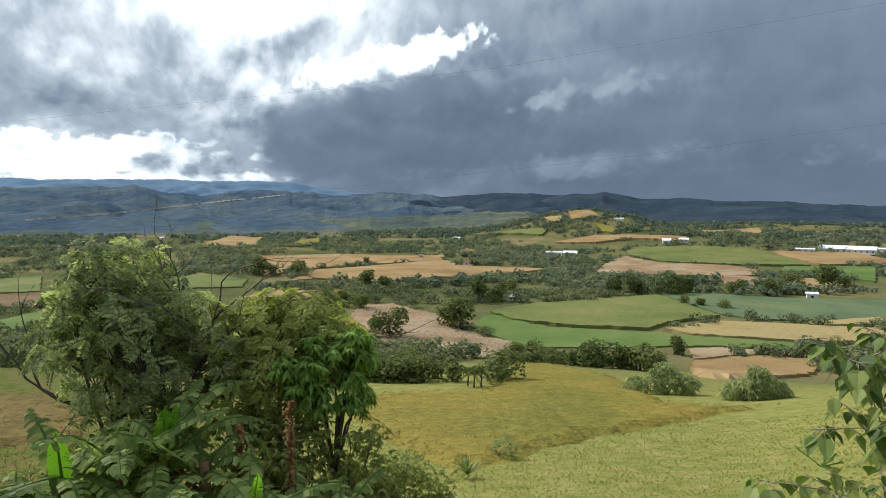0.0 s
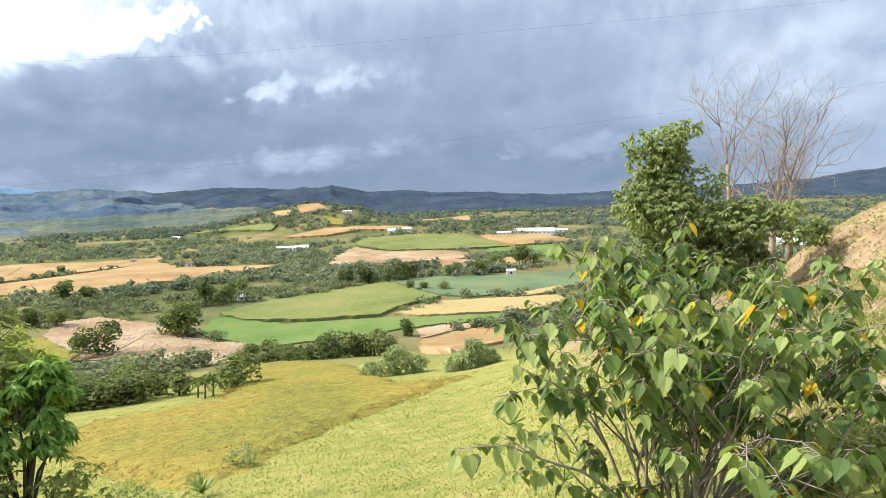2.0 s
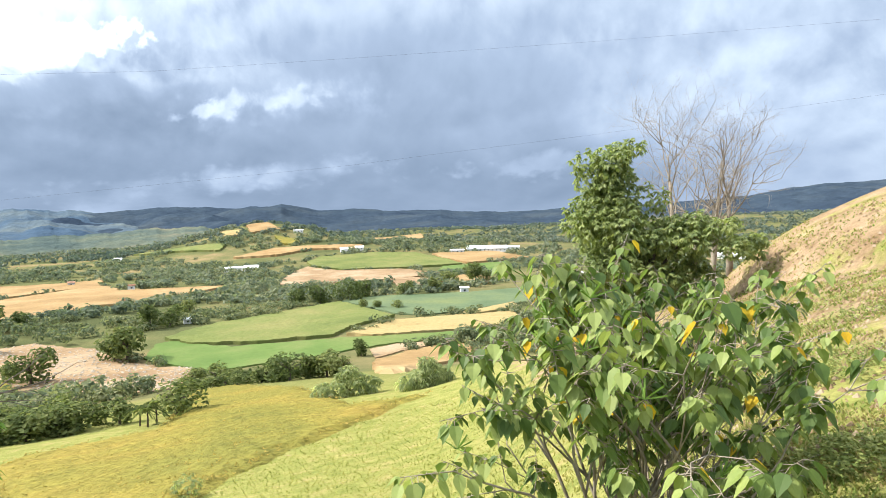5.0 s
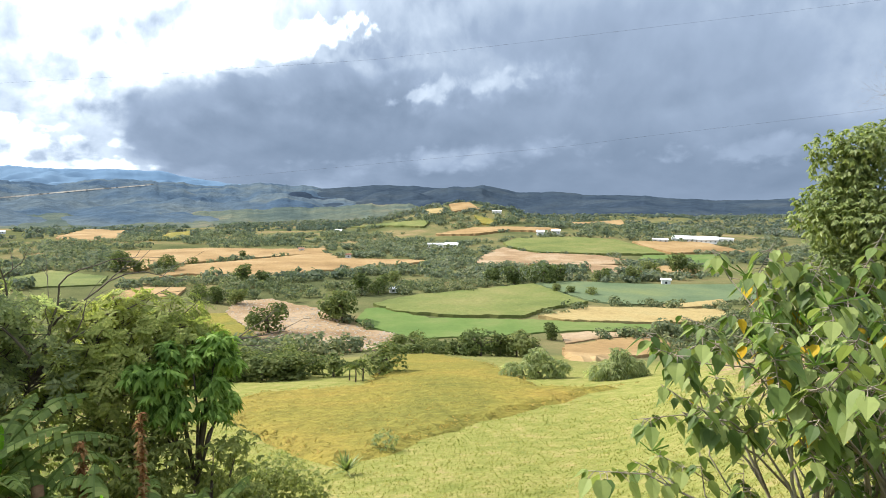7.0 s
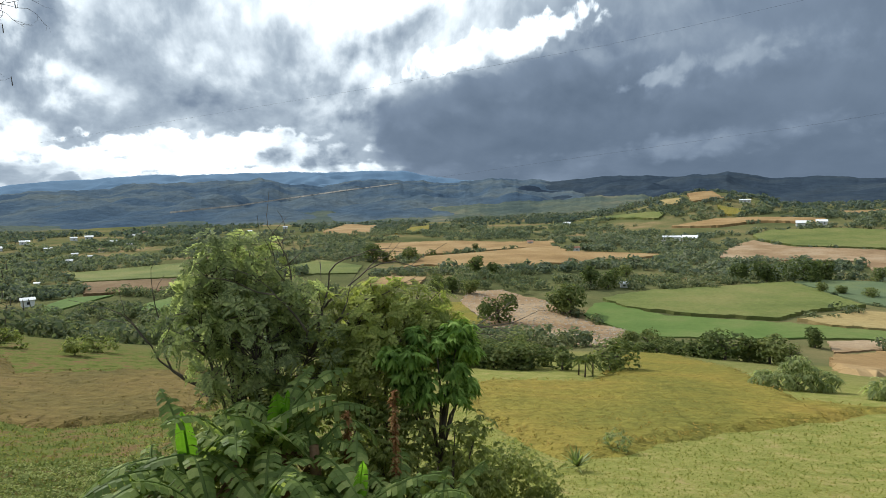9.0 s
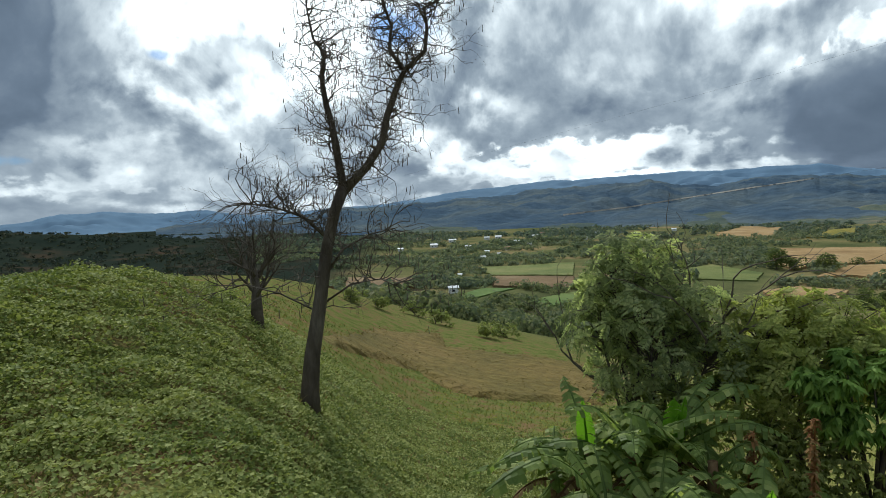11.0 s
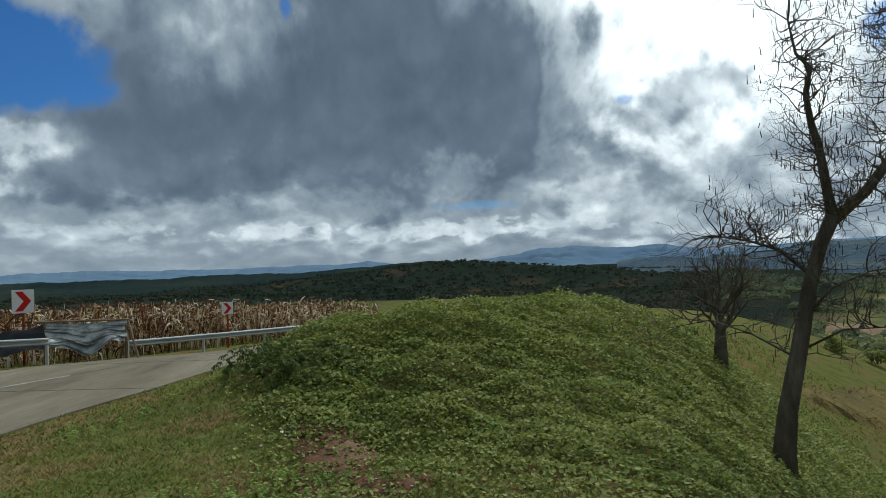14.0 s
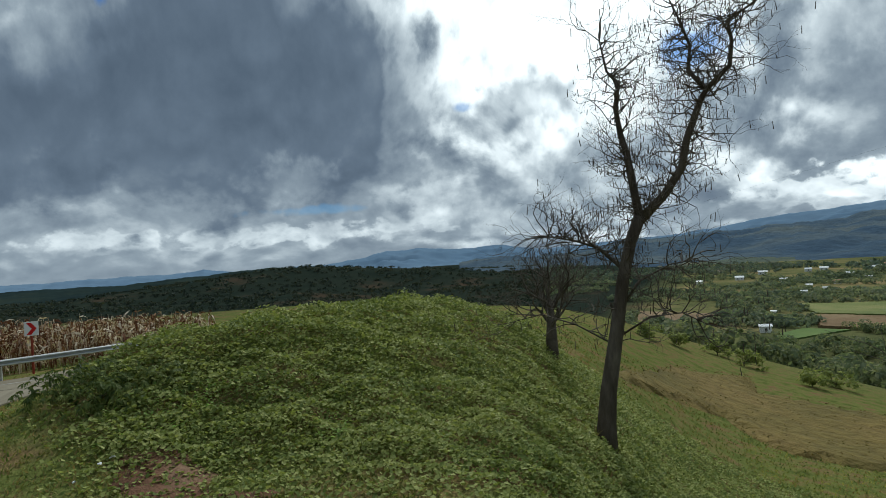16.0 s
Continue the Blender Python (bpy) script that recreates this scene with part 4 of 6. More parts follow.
def hill_road():
    """A pale road that climbs the flank of the forested hills."""
    azs, grid = RIDGE_GRIDS["backdrop_forested_hills"]
    s = Shape()
    for az in np.linspace(35, 14.5, 120):
        row = grid[int(np.argmin(np.abs(azs - az)))][:-1]
        rise = np.degrees(np.arctan2(row[:, 2] - EYE, np.hypot(row[:, 0], row[:, 1])))
        want = np.interp(az, [14.5, 20, 25, 29, 35], [1.2, 0.6, 0.0, -0.5, -1.0])
        over = np.where(rise >= want)[0]
        k = int(over[0]) if len(over) else len(row) - 1
        t = 0.0 if k == 0 else (want - rise[k - 1]) / max(1e-6, rise[k] - rise[k - 1])
        p = Vector(row[max(0, k - 1)]).lerp(Vector(row[k]), min(1.0, max(0.0, t)))
        p = Vector((p.x * 0.996, p.y * 0.996, p.z + 1.0))
        s.v += [(p.x * 1.004, p.y * 1.004, p.z + 2.4), (p.x, p.y, p.z - 2.0)]
        if len(s.v) > 2:
            n = len(s.v)
            s.f.append((n - 4, n - 3, n - 1, n - 2))
    thing("far_road", s, MAT["capping"], "pale road climbing the flank of far hills", "road", kind="structure")


hill_road()

# ---- trees of the valley ----
def crown_shape(seed, radius, height, cards, size, lobes=7, base=0.25):
    """A crown of many small leaf clumps round several lobes, uneven and with gaps."""
    rnd = random.Random(seed)
    s = Shape()
    centres = [(Vector((rnd.uniform(-0.62, 0.62) * radius, rnd.uniform(-0.62, 0.62) * radius, height * (base + (1 - base) * rnd.uniform(0.25, 0.78)))), rnd.uniform(0.38, 0.6)) for _ in range(lobes)]
    for i in range(cards):
        c, k = centres[i % lobes]
        d = Vector((rnd.gauss(0, 1), rnd.gauss(0, 1), rnd.gauss(0.25, 1))).normalized()
        q = c + Vector((d.x * radius * k, d.y * radius * k, d.z * height * k * 0.62)) * rnd.uniform(0.72, 1.08)
        s.card(q, d + Vector((rnd.uniform(-0.6, 0.6), rnd.uniform(-0.6, 0.6), rnd.uniform(-0.3, 0.8))), size * rnd.uniform(0.6, 1.4), rnd)
    return s


def trunk_shape(seed, height, radius, crown_radius):
    rnd = random.Random(seed)
    s = Shape()
    top = height * 0.5
    s.tube([(0, 0, -0.6), (0.02 * height, 0, top * 0.5), (0, 0.03 * height, top)], [radius * 1.3, radius, radius * 0.75], 6)
    for k in range(5):
        a = k * 1.26 + rnd.uniform(-0.3, 0.3)
        e = Vector((math.cos(a) * crown_radius * 0.6, math.sin(a) * crown_radius * 0.6, height * rnd.uniform(0.6, 0.8)))
        s.tube([(0, 0.02 * height, top * rnd.uniform(0.6, 1)), e * 0.55 + Vector((0, 0, top * 0.45)), e], [radius * 0.55, radius * 0.4, radius * 0.15], 5)
    return s


TREE_KINDS = []
for k in range(6):
    h = 7.0
    rad = (3.4, 4.0, 3.0, 3.6, 4.4, 2.6)[k]
    TREE_KINDS.append((trunk_shape(k, h, 0.22, rad).mesh("trunk", MAT["bark"]), crown_shape(20 + k, rad, h, 700, 0.8, 7 + k, -0.12).mesh("crown", MAT["crown"])))


def valley_tree(place, height, kind, turn, label, wide=1.0, group="trees of the valley"):
    ob = tagged(new("tree"), label, "tree", group)
    s = height / 7.0
    ob.matrix_world = Matrix.Translation(place) @ pose(0, 0, 0, 0, 0, turn) @ Matrix.Diagonal((s * wide, s * wide, s, 1))
    for n, me in zip(("trunk", "crown"), TREE_KINDS[kind]):
        p = new(n, me)
        p.parent = ob
    return ob


def add_tree(s, pr, base, h, w, cards):
    """One far tree or bush of a wood: three lobes of leaf clumps."""
    size = 2.6 * math.sqrt(h * w / cards)
    lobes = [Vector((pr.uniform(-0.5, 0.5) * w, pr.uniform(-0.5, 0.5) * w, h * pr.uniform(0.3, 0.66))) for _ in range(4)]
    for k in range(cards):
        d = Vector((pr.gauss(0, 1), pr.gauss(0, 1), pr.gauss(0.3, 0.9))).normalized()
        c = lobes[k % 4] + Vector((d.x * w * 0.5, d.y * w * 0.5, d.z * h * 0.34)) * pr.uniform(0.7, 1.1)
        c.z = max(c.z, 0.06 * h)
        s.card(base + c, d + Vector((pr.uniform(-0.5, 0.5), pr.uniform(-0.5, 0.5), 0.3)), size * pr.uniform(0.6, 1.3), pr)


def woodland():
    """The hedges, copses and woodland between the fields, far too many to count; haze is in their tones."""
    rnd = np.random.RandomState(12)
    pr = random.Random(4)
    n = 156000
    r = 120 * (2300 / 120.0) ** (rnd.rand(n) ** 0.8)
    az = rnd.uniform(-72, 140, n)
    x, y = -np.sin(np.radians(az)) * r, np.cos(np.radians(az)) * r
    dense = wave(x, y, 200, 21) + 0.8 * wave(x, y, 75, 22)
    keep = dense > np.interp(r, [120, 250, 500, 1000, 2300], [0.0, 0.0, 0.0, -0.2, -0.3]) - 0.9 * (az > 64)
    for name, crop, height, corners in FIELDS:
        cx = np.array(corners, float)
        mid = cx.mean(0)
        keep &= ~inside(x, y, [tuple(p) for p in mid + (cx - mid) * 1.03])
    keep &= ~((az > -4) & (az < 60) & (r > 1150))
    keep &= ~((az > -66) & (az < -38) & (r < 130)) & ~((az > 58) & (r < 190))
    sets = {}
    for i in np.where(keep)[0]:
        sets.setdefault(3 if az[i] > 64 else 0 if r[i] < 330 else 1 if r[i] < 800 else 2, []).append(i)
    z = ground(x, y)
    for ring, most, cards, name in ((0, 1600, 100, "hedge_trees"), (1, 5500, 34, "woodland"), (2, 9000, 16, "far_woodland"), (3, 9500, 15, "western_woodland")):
        s = Shape()
        for i in sets.get(ring, [])[:most]:
            h = pr.uniform(2.2, 6.0) * (1 + 0.3 * (r[i] > 700)) * (0.62 if ring == 3 else 1.0) * (1.3 if pr.random() < 0.12 else 1)
            add_tree(s, pr, Vector((x[i], y[i], z[i] - 0.2)), h, h * pr.uniform(0.6, 1.1) * (1.7 if ring == 3 else 1.15), cards)
        if ring < 2:
            for name_f, crop, height, corners in FIELDS:
                for (x0, y0), (x1, y1) in zip(corners, corners[1:] + corners[:1]):
                    d, rr = math.dist((x0, y0), (x1, y1)), math.hypot((x0 + x1) / 2, (y0 + y1) / 2)
                    if (ring == 0) != (rr < 330) or rr < 140 or rr > 800 or pr.random() > 0.14:
                        continue
                    for k in range(int(d / 5.0)):
                        t = pr.random()
                        px, py = x0 + (x1 - x0) * t + pr.gauss(0, 1.5), y0 + (y1 - y0) * t + pr.gauss(0, 1.5)
                        h = pr.uniform(1.2, 3.4)
                        add_tree(s, pr, Vector((px, py, float(ground(px, py)))), h, h * 1.2, cards // 2)
        thing(name, s, MAT[("hazed_woods", "hazed_mid_woods", "hazed_far_woods", "shaded_woods")[ring]], "dense green scrub and trees between the fields", "woodland", kind="stuff")


woodland()


for k, (az, r, h) in enumerate(TREES_A + TREES_B):
    valley_tree(polar(az, r, -0.1), h * 1.08, k % 6, k * 77, "round dark green tree standing among the fields" if h > 4.5 else "low bushy tree on the edge of the maize", 1.15 if h > 4.5 else 1.35)

# the dense hedge along the foot of the yellow maize
hedge = random.Random(57)
for k in range(34):
    az = 11.0 - 12.4 * k / 33 if k < 22 else -6.3 - 11.5 * (k - 22) / 11
    r = hedge.uniform(66, 77) if k < 22 else hedge.uniform(101, 112)
    valley_tree(polar(az, r, -0.3), hedge.uniform(2.2, 3.6), hedge.randint(0, 5), k * 51, "bush of the dense dark hedge below the maize", 1.5, "bushes of the hedge")


def palm_tree(place, height, seed):
    rnd = random.Random(seed)
    ob = tagged(new("palm_tree"), "small palm with drooping feathered fronds beside maize", "tree", "palms beside the maize")
    ob.location = place
    s = Shape()
    s.tube([(0, 0, -0.3), (0.06, 0, height * 0.5), (0.03, 0.04, height)], [0.1, 0.07, 0.06], 7)
    part("trunk", s, MAT["bark"], ob, "", True)
    for k in range(11):
        a, up, n = k * 2.4, rnd.uniform(0.0, 1.5), rnd.uniform(1.3, 1.8)
        s, way = Shape(), Vector((math.cos(a), math.sin(a), up)).normalized()
        side = Vector((-math.sin(a), math.cos(a), 0))
        for j in range(12):
            t = (j + 1) / 12
            q = Vector((0.03, 0.04, height)) + way * n * t - Vector((0, 0, 0.75 * n * t * t))
            for sg in (-1, 1):
                e = q + side * sg * 0.42 * (1.1 - t) + way * 0.15 - Vector((0, 0, 0.2))
                s.add([q - way * 0.05, q + way * 0.1, e + way * 0.05, e], [(0, 1, 2, 3)])
        part("frond", s, MAT["crown"], ob)


for az, r, h, seed in ((-3.0, 60.0, 1.7, 1), (-3.7, 61.0, 2.0, 2), (-2.4, 62.0, 1.5, 3)):
    palm_tree(polar(az, r), h, seed)

# ---- trees and bushes close by ----
def bough(s, rnd, start, way, length, radius, depth, tips, spread=0.7, sag=0.0, steps=4, sides=5, kids=(2, 3), shrink=0.68, kink=0.16):
    """A crooked branch that forks; the ends are gathered in tips."""
    pts, d, p = [Vector(start)], Vector(way).normalized(), Vector(start)
    for k in range(steps):
        d = (d + Vector((rnd.gauss(0, kink), rnd.gauss(0, kink), rnd.gauss(0, 0.8 * kink) - sag))).normalized()
        p = p + d * length / steps
        pts.append(p.copy())
    s.tube(pts, [radius * (1 - 0.55 * k / steps) for k in range(steps + 1)], sides, cap=False)
    if depth <= 0:
        tips.append((p, d))
        return
    for k in range(rnd.randint(*kids)):
        q = pts[rnd.randint(max(1, steps // 2), steps)] if k else pts[-1]
        side = Vector((rnd.gauss(0, 1), rnd.gauss(0, 1), rnd.gauss(0.15, 0.7))).normalized()
        bough(s, rnd, q, d + side * spread, length * shrink * rnd.uniform(0.75, 1.2), radius * 0.5, depth - 1, tips, spread, sag, max(2, steps - 1), max(3, sides - 1), kids, shrink, kink)


def seed_pods(tips, rnd, share=0.6):
    s = Shape()
    for p, d in tips:
        if rnd.random() < share:
            n = 0.06 + 0.09 * rnd.random()
            s.tube([p, p - Vector((rnd.uniform(-0.02, 0.02), rnd.uniform(-0.02, 0.02), n))], [0.005, 0.008], 4)
    return s


def bare_roadside_tree():
    """The leafless forked tree on the edge of the mound."""
    rnd = random.Random(31)
    ob = tagged(new("bare_tree"), "leafless forked tree with dark bark and hanging seed pods", "tree")
    trunk = Shape()
    stem = [(-9.1, 5.3, -1.9), (-9.09, 5.33, -1.42), (-9.05, 5.39, -0.8), (-8.95, 5.56, 0.19), (-8.86, 5.69, 1.07), (-8.77, 5.83, 1.7), (-8.67, 5.98, 2.13)]
    trunk.tube(stem, [0.21, 0.165, 0.14, 0.118, 0.104, 0.098, 0.104], 12)
    left = [(-8.67, 5.98, 2.08), (-8.72, 5.91, 2.72), (-8.75, 5.87, 3.16), (-8.8, 5.8, 3.55), (-8.82, 5.75, 3.99), (-8.78, 5.82, 4.37), (-8.88, 5.67, 4.63), (-8.92, 5.6, 5.16)]
    right = [(-8.67, 5.98, 2.05), (-8.43, 6.31, 2.45), (-8.25, 6.54, 2.86), (-8.18, 6.62, 3.32), (-8.03, 6.81, 3.91), (-7.95, 6.89, 4.09)]
    fork_a = [(-7.95, 6.89, 4.09), (-7.72, 7.15, 4.39), (-7.68, 7.19, 4.78), (-7.71, 7.16, 5.11), (-7.44, 7.44, 5.3), (-7.2, 7.6, 5.5)]
    fork_b = [(-7.95, 6.89, 4.05), (-8.12, 6.69, 4.43), (-8.09, 6.74, 4.82), (-8.18, 6.63, 5.3), (-8.28, 6.5, 5.75)]
    low = [(-8.85, 5.71, 1.26), (-9.06, 5.38, 1.65), (-9.25, 5.04, 1.8), (-9.5, 4.56, 1.92)]
    low_b = [(-8.92, 5.61, 0.58), (-8.7, 5.93, 1.06), (-8.42, 6.32, 1.3), (-8.2, 6.6, 1.35)]
    low_c = [(-8.95, 5.56, 0.1), (-8.6, 6.0, 0.45), (-8.3, 6.4, 0.5), (-8.1, 6.7, 0.3)]
    low_d = [(-8.97, 5.5, 0.0), (-9.3, 5.0, 0.35), (-9.6, 4.5, 0.55), (-9.8, 4.1, 0.45)]
    runs = ((left, 0.078, 0.014, 34), (right, 0.085, 0.046, 30), (fork_a, 0.046, 0.01, 18), (fork_b, 0.042, 0.01, 20), (low, 0.036, 0.01, 22), (low_b, 0.024, 0.008, 8), (low_c, 0.02, 0.007, 7), (low_d, 0.018, 0.007, 5))
    limbs, twigs, tips = Shape(), Shape(), []
    for path, r0, r1, count in runs:
        n = len(path)
        limbs.tube(path, [r0 + (r1 - r0) * k / (n - 1) for k in range(n)], 8)
        if r1 < 0.04:
            end = Vector(path[-1]) - Vector(path[-2])
            for k in range(3):
                bough(limbs, rnd, path[-1], end.normalized() + Vector((rnd.gauss(0, 0.4), rnd.gauss(0, 0.4), rnd.gauss(0, 0.3))), rnd.uniform(0.5, 0.8), r1 * 0.9, 3, tips, 0.7, 0.0, 4, 4, (2, 3), 0.68, 0.28)
        for k in range(round(count * 2.7)):
            i = rnd.randint(1, n - 1)
            t = rnd.random()
            q = Vector(path[i - 1]).lerp(Vector(path[i]), t)
            side = Vector((rnd.gauss(0, 0.75), rnd.gauss(0, 1.0), rnd.gauss(0.25, 0.45))).normalized()
            bough(twigs, rnd, q, side, rnd.uniform(0.28, 0.66), 0.014, 3, tips, 0.85, -0.02, 4, 3, (2, 3), 0.66, 0.34)
    part("trunk", trunk, MAT["bark"], ob, "dark furrowed trunk", True)
    part("limb", limbs, MAT["bark"], ob, "", True)
    part("branchwork", twigs, MAT["bark"], ob)
    tagged(part("pod_spray", seed_pods(tips, rnd, 0.13), MAT["bark"], ob, "dark hanging seed pods"), kind="stuff")


def bare_bushy_tree(place, height, seed, material, label, stems=14, thick=0.24, depth=3, lean=0.45):
    rnd = random.Random(seed)
    ob = tagged(new("bare_tree"), label, "tree")
    ob.location = place
    trunk, twigs, tips = Shape(), Shape(), []
    trunk.tube([(0, 0, -0.4), (0.03, 0.02, height * 0.12), (0, 0.05, height * 0.3)], [thick * 1.25, thick, thick * 0.85], 9)
    for k in range(stems):
        a = k * 2.4
        w = Vector((math.cos(a) * lean, math.sin(a) * lean, 1.0))
        bough(twigs, rnd, (rnd.uniform(-0.4, 0.4) * thick, rnd.uniform(-0.4, 0.4) * thick, height * rnd.uniform(0.16, 0.3)), w, height * 0.32, thick * 0.26, depth, tips, 0.42, -0.03, 4, 5, (2, 3), 0.72)
    part("trunk", trunk, material, ob, "", True)
    part("branchwork", twigs, material, ob)
    return ob


def leafy_tree(name, place, lobes, leaves, size, material, label, seed, trunk_h, trunk_r, wide=0.45, droop=0.35, shell=0.62, bark="bark"):
    """A tree or bush whose crown is single leaves in whorls, round several lobes given as offset and radii."""
    rnd = random.Random(seed)
    ob = tagged(new(name), label, "tree" if trunk_h > 0.8 else "bush")
    ob.location = place
    crown, stems = Shape(), Shape()
    vol = [a * b * c for _, (a, b, c) in lobes]
    stems.tube([(0, 0, -0.5), (0.02, 0.03, trunk_h * 0.5), (0, 0, trunk_h)], [trunk_r * 1.3, trunk_r, trunk_r * 0.8], 8)
    for k, ((o, rad), v) in enumerate(zip(lobes, vol)):
        o, top = Vector(o), Vector((0, 0, trunk_h))
        if k % max(1, len(lobes) // 10) == 0:
            stems.tube([top * 0.9, top.lerp(o, 0.5) + Vector((rnd.uniform(-0.1, 0.1), rnd.uniform(-0.1, 0.1), 0)), o], [trunk_r * 0.5, trunk_r * 0.35, trunk_r * 0.15], 5)
        whorls = max(3, int(leaves * (v ** 0.6667) / sum(q ** 0.6667 for q in vol) / 6))
        for _ in range(whorls):
            d = Vector((rnd.gauss(0, 1), rnd.gauss(0, 1), rnd.gauss(0.15, 1))).normalized()
            c = o + Vector((d.x * rad[0], d.y * rad[1], d.z * rad[2])) * rnd.uniform(shell, 1.06)
            for k in range(6):
                a = k * 1.05 + rnd.uniform(0, 0.7)
                w = Vector((math.cos(a), math.sin(a), rnd.uniform(-0.7, 0.35))) + d * 0.5
                n = size * rnd.uniform(0.65, 1.2)
                crown.leaf(c, w + Vector((0, 0, -0.25)), d * 0.9 + Vector((rnd.uniform(-0.5, 0.5), rnd.uniform(-0.5, 0.5), 0.55)), n, n * wide, droop * rnd.uniform(0.5, 1.5), 2)
    part("trunk", stems, MAT[bark], ob, "", True)
    part("crown", crown, MAT[material], ob)
    return ob


def clumpy(lobes, count, share, seed):
    """Breaks big lobes into many small ones round their shells, for an uneven outline with gaps."""
    rnd = random.Random(seed)
    size = [(a * b * c) ** 0.667 for _, (a, b, c) in lobes]
    out = []
    for (o, rad), v in zip(lobes, size):
        for _ in range(max(2, round(count * v / sum(size)))):
            d = Vector((rnd.gauss(0, 1), rnd.gauss(0, 1), rnd.gauss(0.2, 1))).normalized()
            k = rnd.uniform(0.25, 0.92)
            q = share * rnd.uniform(0.7, 1.3)
            out.append((tuple(Vector(o) + Vector((d.x * rad[0], d.y * rad[1], d.z * rad[2])) * k), (rad[0] * q, rad[1] * q, rad[2] * q * 0.8)))
    return out


def spray(s, rnd, base, face, length, pairs, leaflet):
    """A feather leaf: leaflets in pairs along a drooping stalk, its upper side turned to face."""
    face = Vector(face).normalized()
    way = face.cross(Vector((rnd.gauss(0, 1), rnd.gauss(0, 1), rnd.gauss(0, 1)))).normalized()
    side = way.cross(face)
    for k in range(pairs):
        t = (k + 1) / pairs
        p = Vector(base) + way * length * t - Vector((0, 0, 0.3 * length * t * t))
        n = leaflet * (1.15 - 0.5 * abs(t - 0.45))
        for sg in (-1, 1):
            e = side * sg * n + way * n * 0.45 + Vector((0, 0, rnd.uniform(-0.35, 0.1) * n))
            w = way * n * 0.3
            s.add([p, p + e * 0.5 + w, p + e, p + e * 0.5 - w], [(0, 1, 2, 3)])


def feather_tree(place, lobes, clumps, sprays, seed, trunk_h, trunk_r, label, material="feather", length=0.28, leaflet=0.075):
    """A thin-limbed tree whose feathery leaves stand in flat tufts at the branch ends."""
    rnd = random.Random(seed)
    ob = tagged(new("tree"), label, "tree")
    ob.location = place
    stems, crown = Shape(), Shape()
    stems.tube([(0, 0, -0.5), (0.05, 0.03, trunk_h * 0.5), (0, 0, trunk_h)], [trunk_r * 1.3, trunk_r, trunk_r * 0.8], 8)
    size = [(a * b * c) ** 0.667 for _, (a, b, c) in lobes]
    for (o, rad), v in zip(lobes, size):
        o, top = Vector(o), Vector((0, 0, trunk_h * rnd.uniform(0.6, 1.0)))
        mid = top.lerp(o, 0.5) + Vector((rnd.uniform(-0.2, 0.2), rnd.uniform(-0.2, 0.2), -0.15))
        stems.tube([top, mid, o], [trunk_r * 0.45, trunk_r * 0.3, trunk_r * 0.15], 5)
        for _ in range(max(2, round(clumps * v / sum(size)))):
            d = Vector((rnd.gauss(0, 1), rnd.gauss(0, 1), rnd.gauss(0.3, 0.9))).normalized()
            c = o + Vector((d.x * rad[0], d.y * rad[1], d.z * rad[2])) * (0.25 + 1.0 * rnd.random() ** 0.7)
            stems.tube([o.lerp(mid, rnd.uniform(0, 0.3)), o.lerp(c, 0.5) + Vector((0, 0, -0.06)), c], [trunk_r * 0.12, trunk_r * 0.08, 0.004], 4, cap=False)
            for k in range(sprays):
                spray(crown, rnd, c, d + Vector((rnd.gauss(0, 0.45), rnd.gauss(0, 0.45), 0.5 + rnd.gauss(0, 0.4))), length * rnd.uniform(0.6, 1.2), 7, leaflet)
    part("trunk", stems, MAT["bark"], ob, "thin crooked limbs", True)
    part("crown", crown, MAT[material], ob)
    return ob


def fine_bare_tree(place, height, seed, material, label, limbs=6, thick=0.16, wide=0.75, first=0.3, depth=4):
    """A leafless tree: limbs that fork again and again into a rounded net of twigs."""
    rnd = random.Random(seed)
    ob = tagged(new("bare_tree"), label, "tree")
    ob.location = place
    trunk, twigs, tips = Shape(), Shape(), []
    lean = Vector((rnd.uniform(-0.06, 0.06), rnd.uniform(-0.06, 0.06), 1))
    trunk.tube([(0, 0, -0.5), lean * height * first * 0.5, lean * height * first, lean * height * (first + 0.22)], [thick * 1.3, thick, thick * 0.85, thick * 0.4], 9)
    for k in range(limbs):
        a = k * 2.4 + rnd.uniform(-0.3, 0.3)
        out = wide * rnd.uniform(0.6, 1.1) * (1 - 0.6 * (k / limbs))
        b = lean * height * (first + 0.22 * k / limbs)
        bough(twigs, rnd, b, (math.cos(a) * out, math.sin(a) * out, 1.0), height * 0.25, thick * 0.32, depth, tips, 0.9, -0.015, 4, 5, (3, 3), 0.68)
    part("trunk", trunk, material, ob, "", True)
    part("branchwork", twigs, material, ob, "fine forking twigs")
    return ob


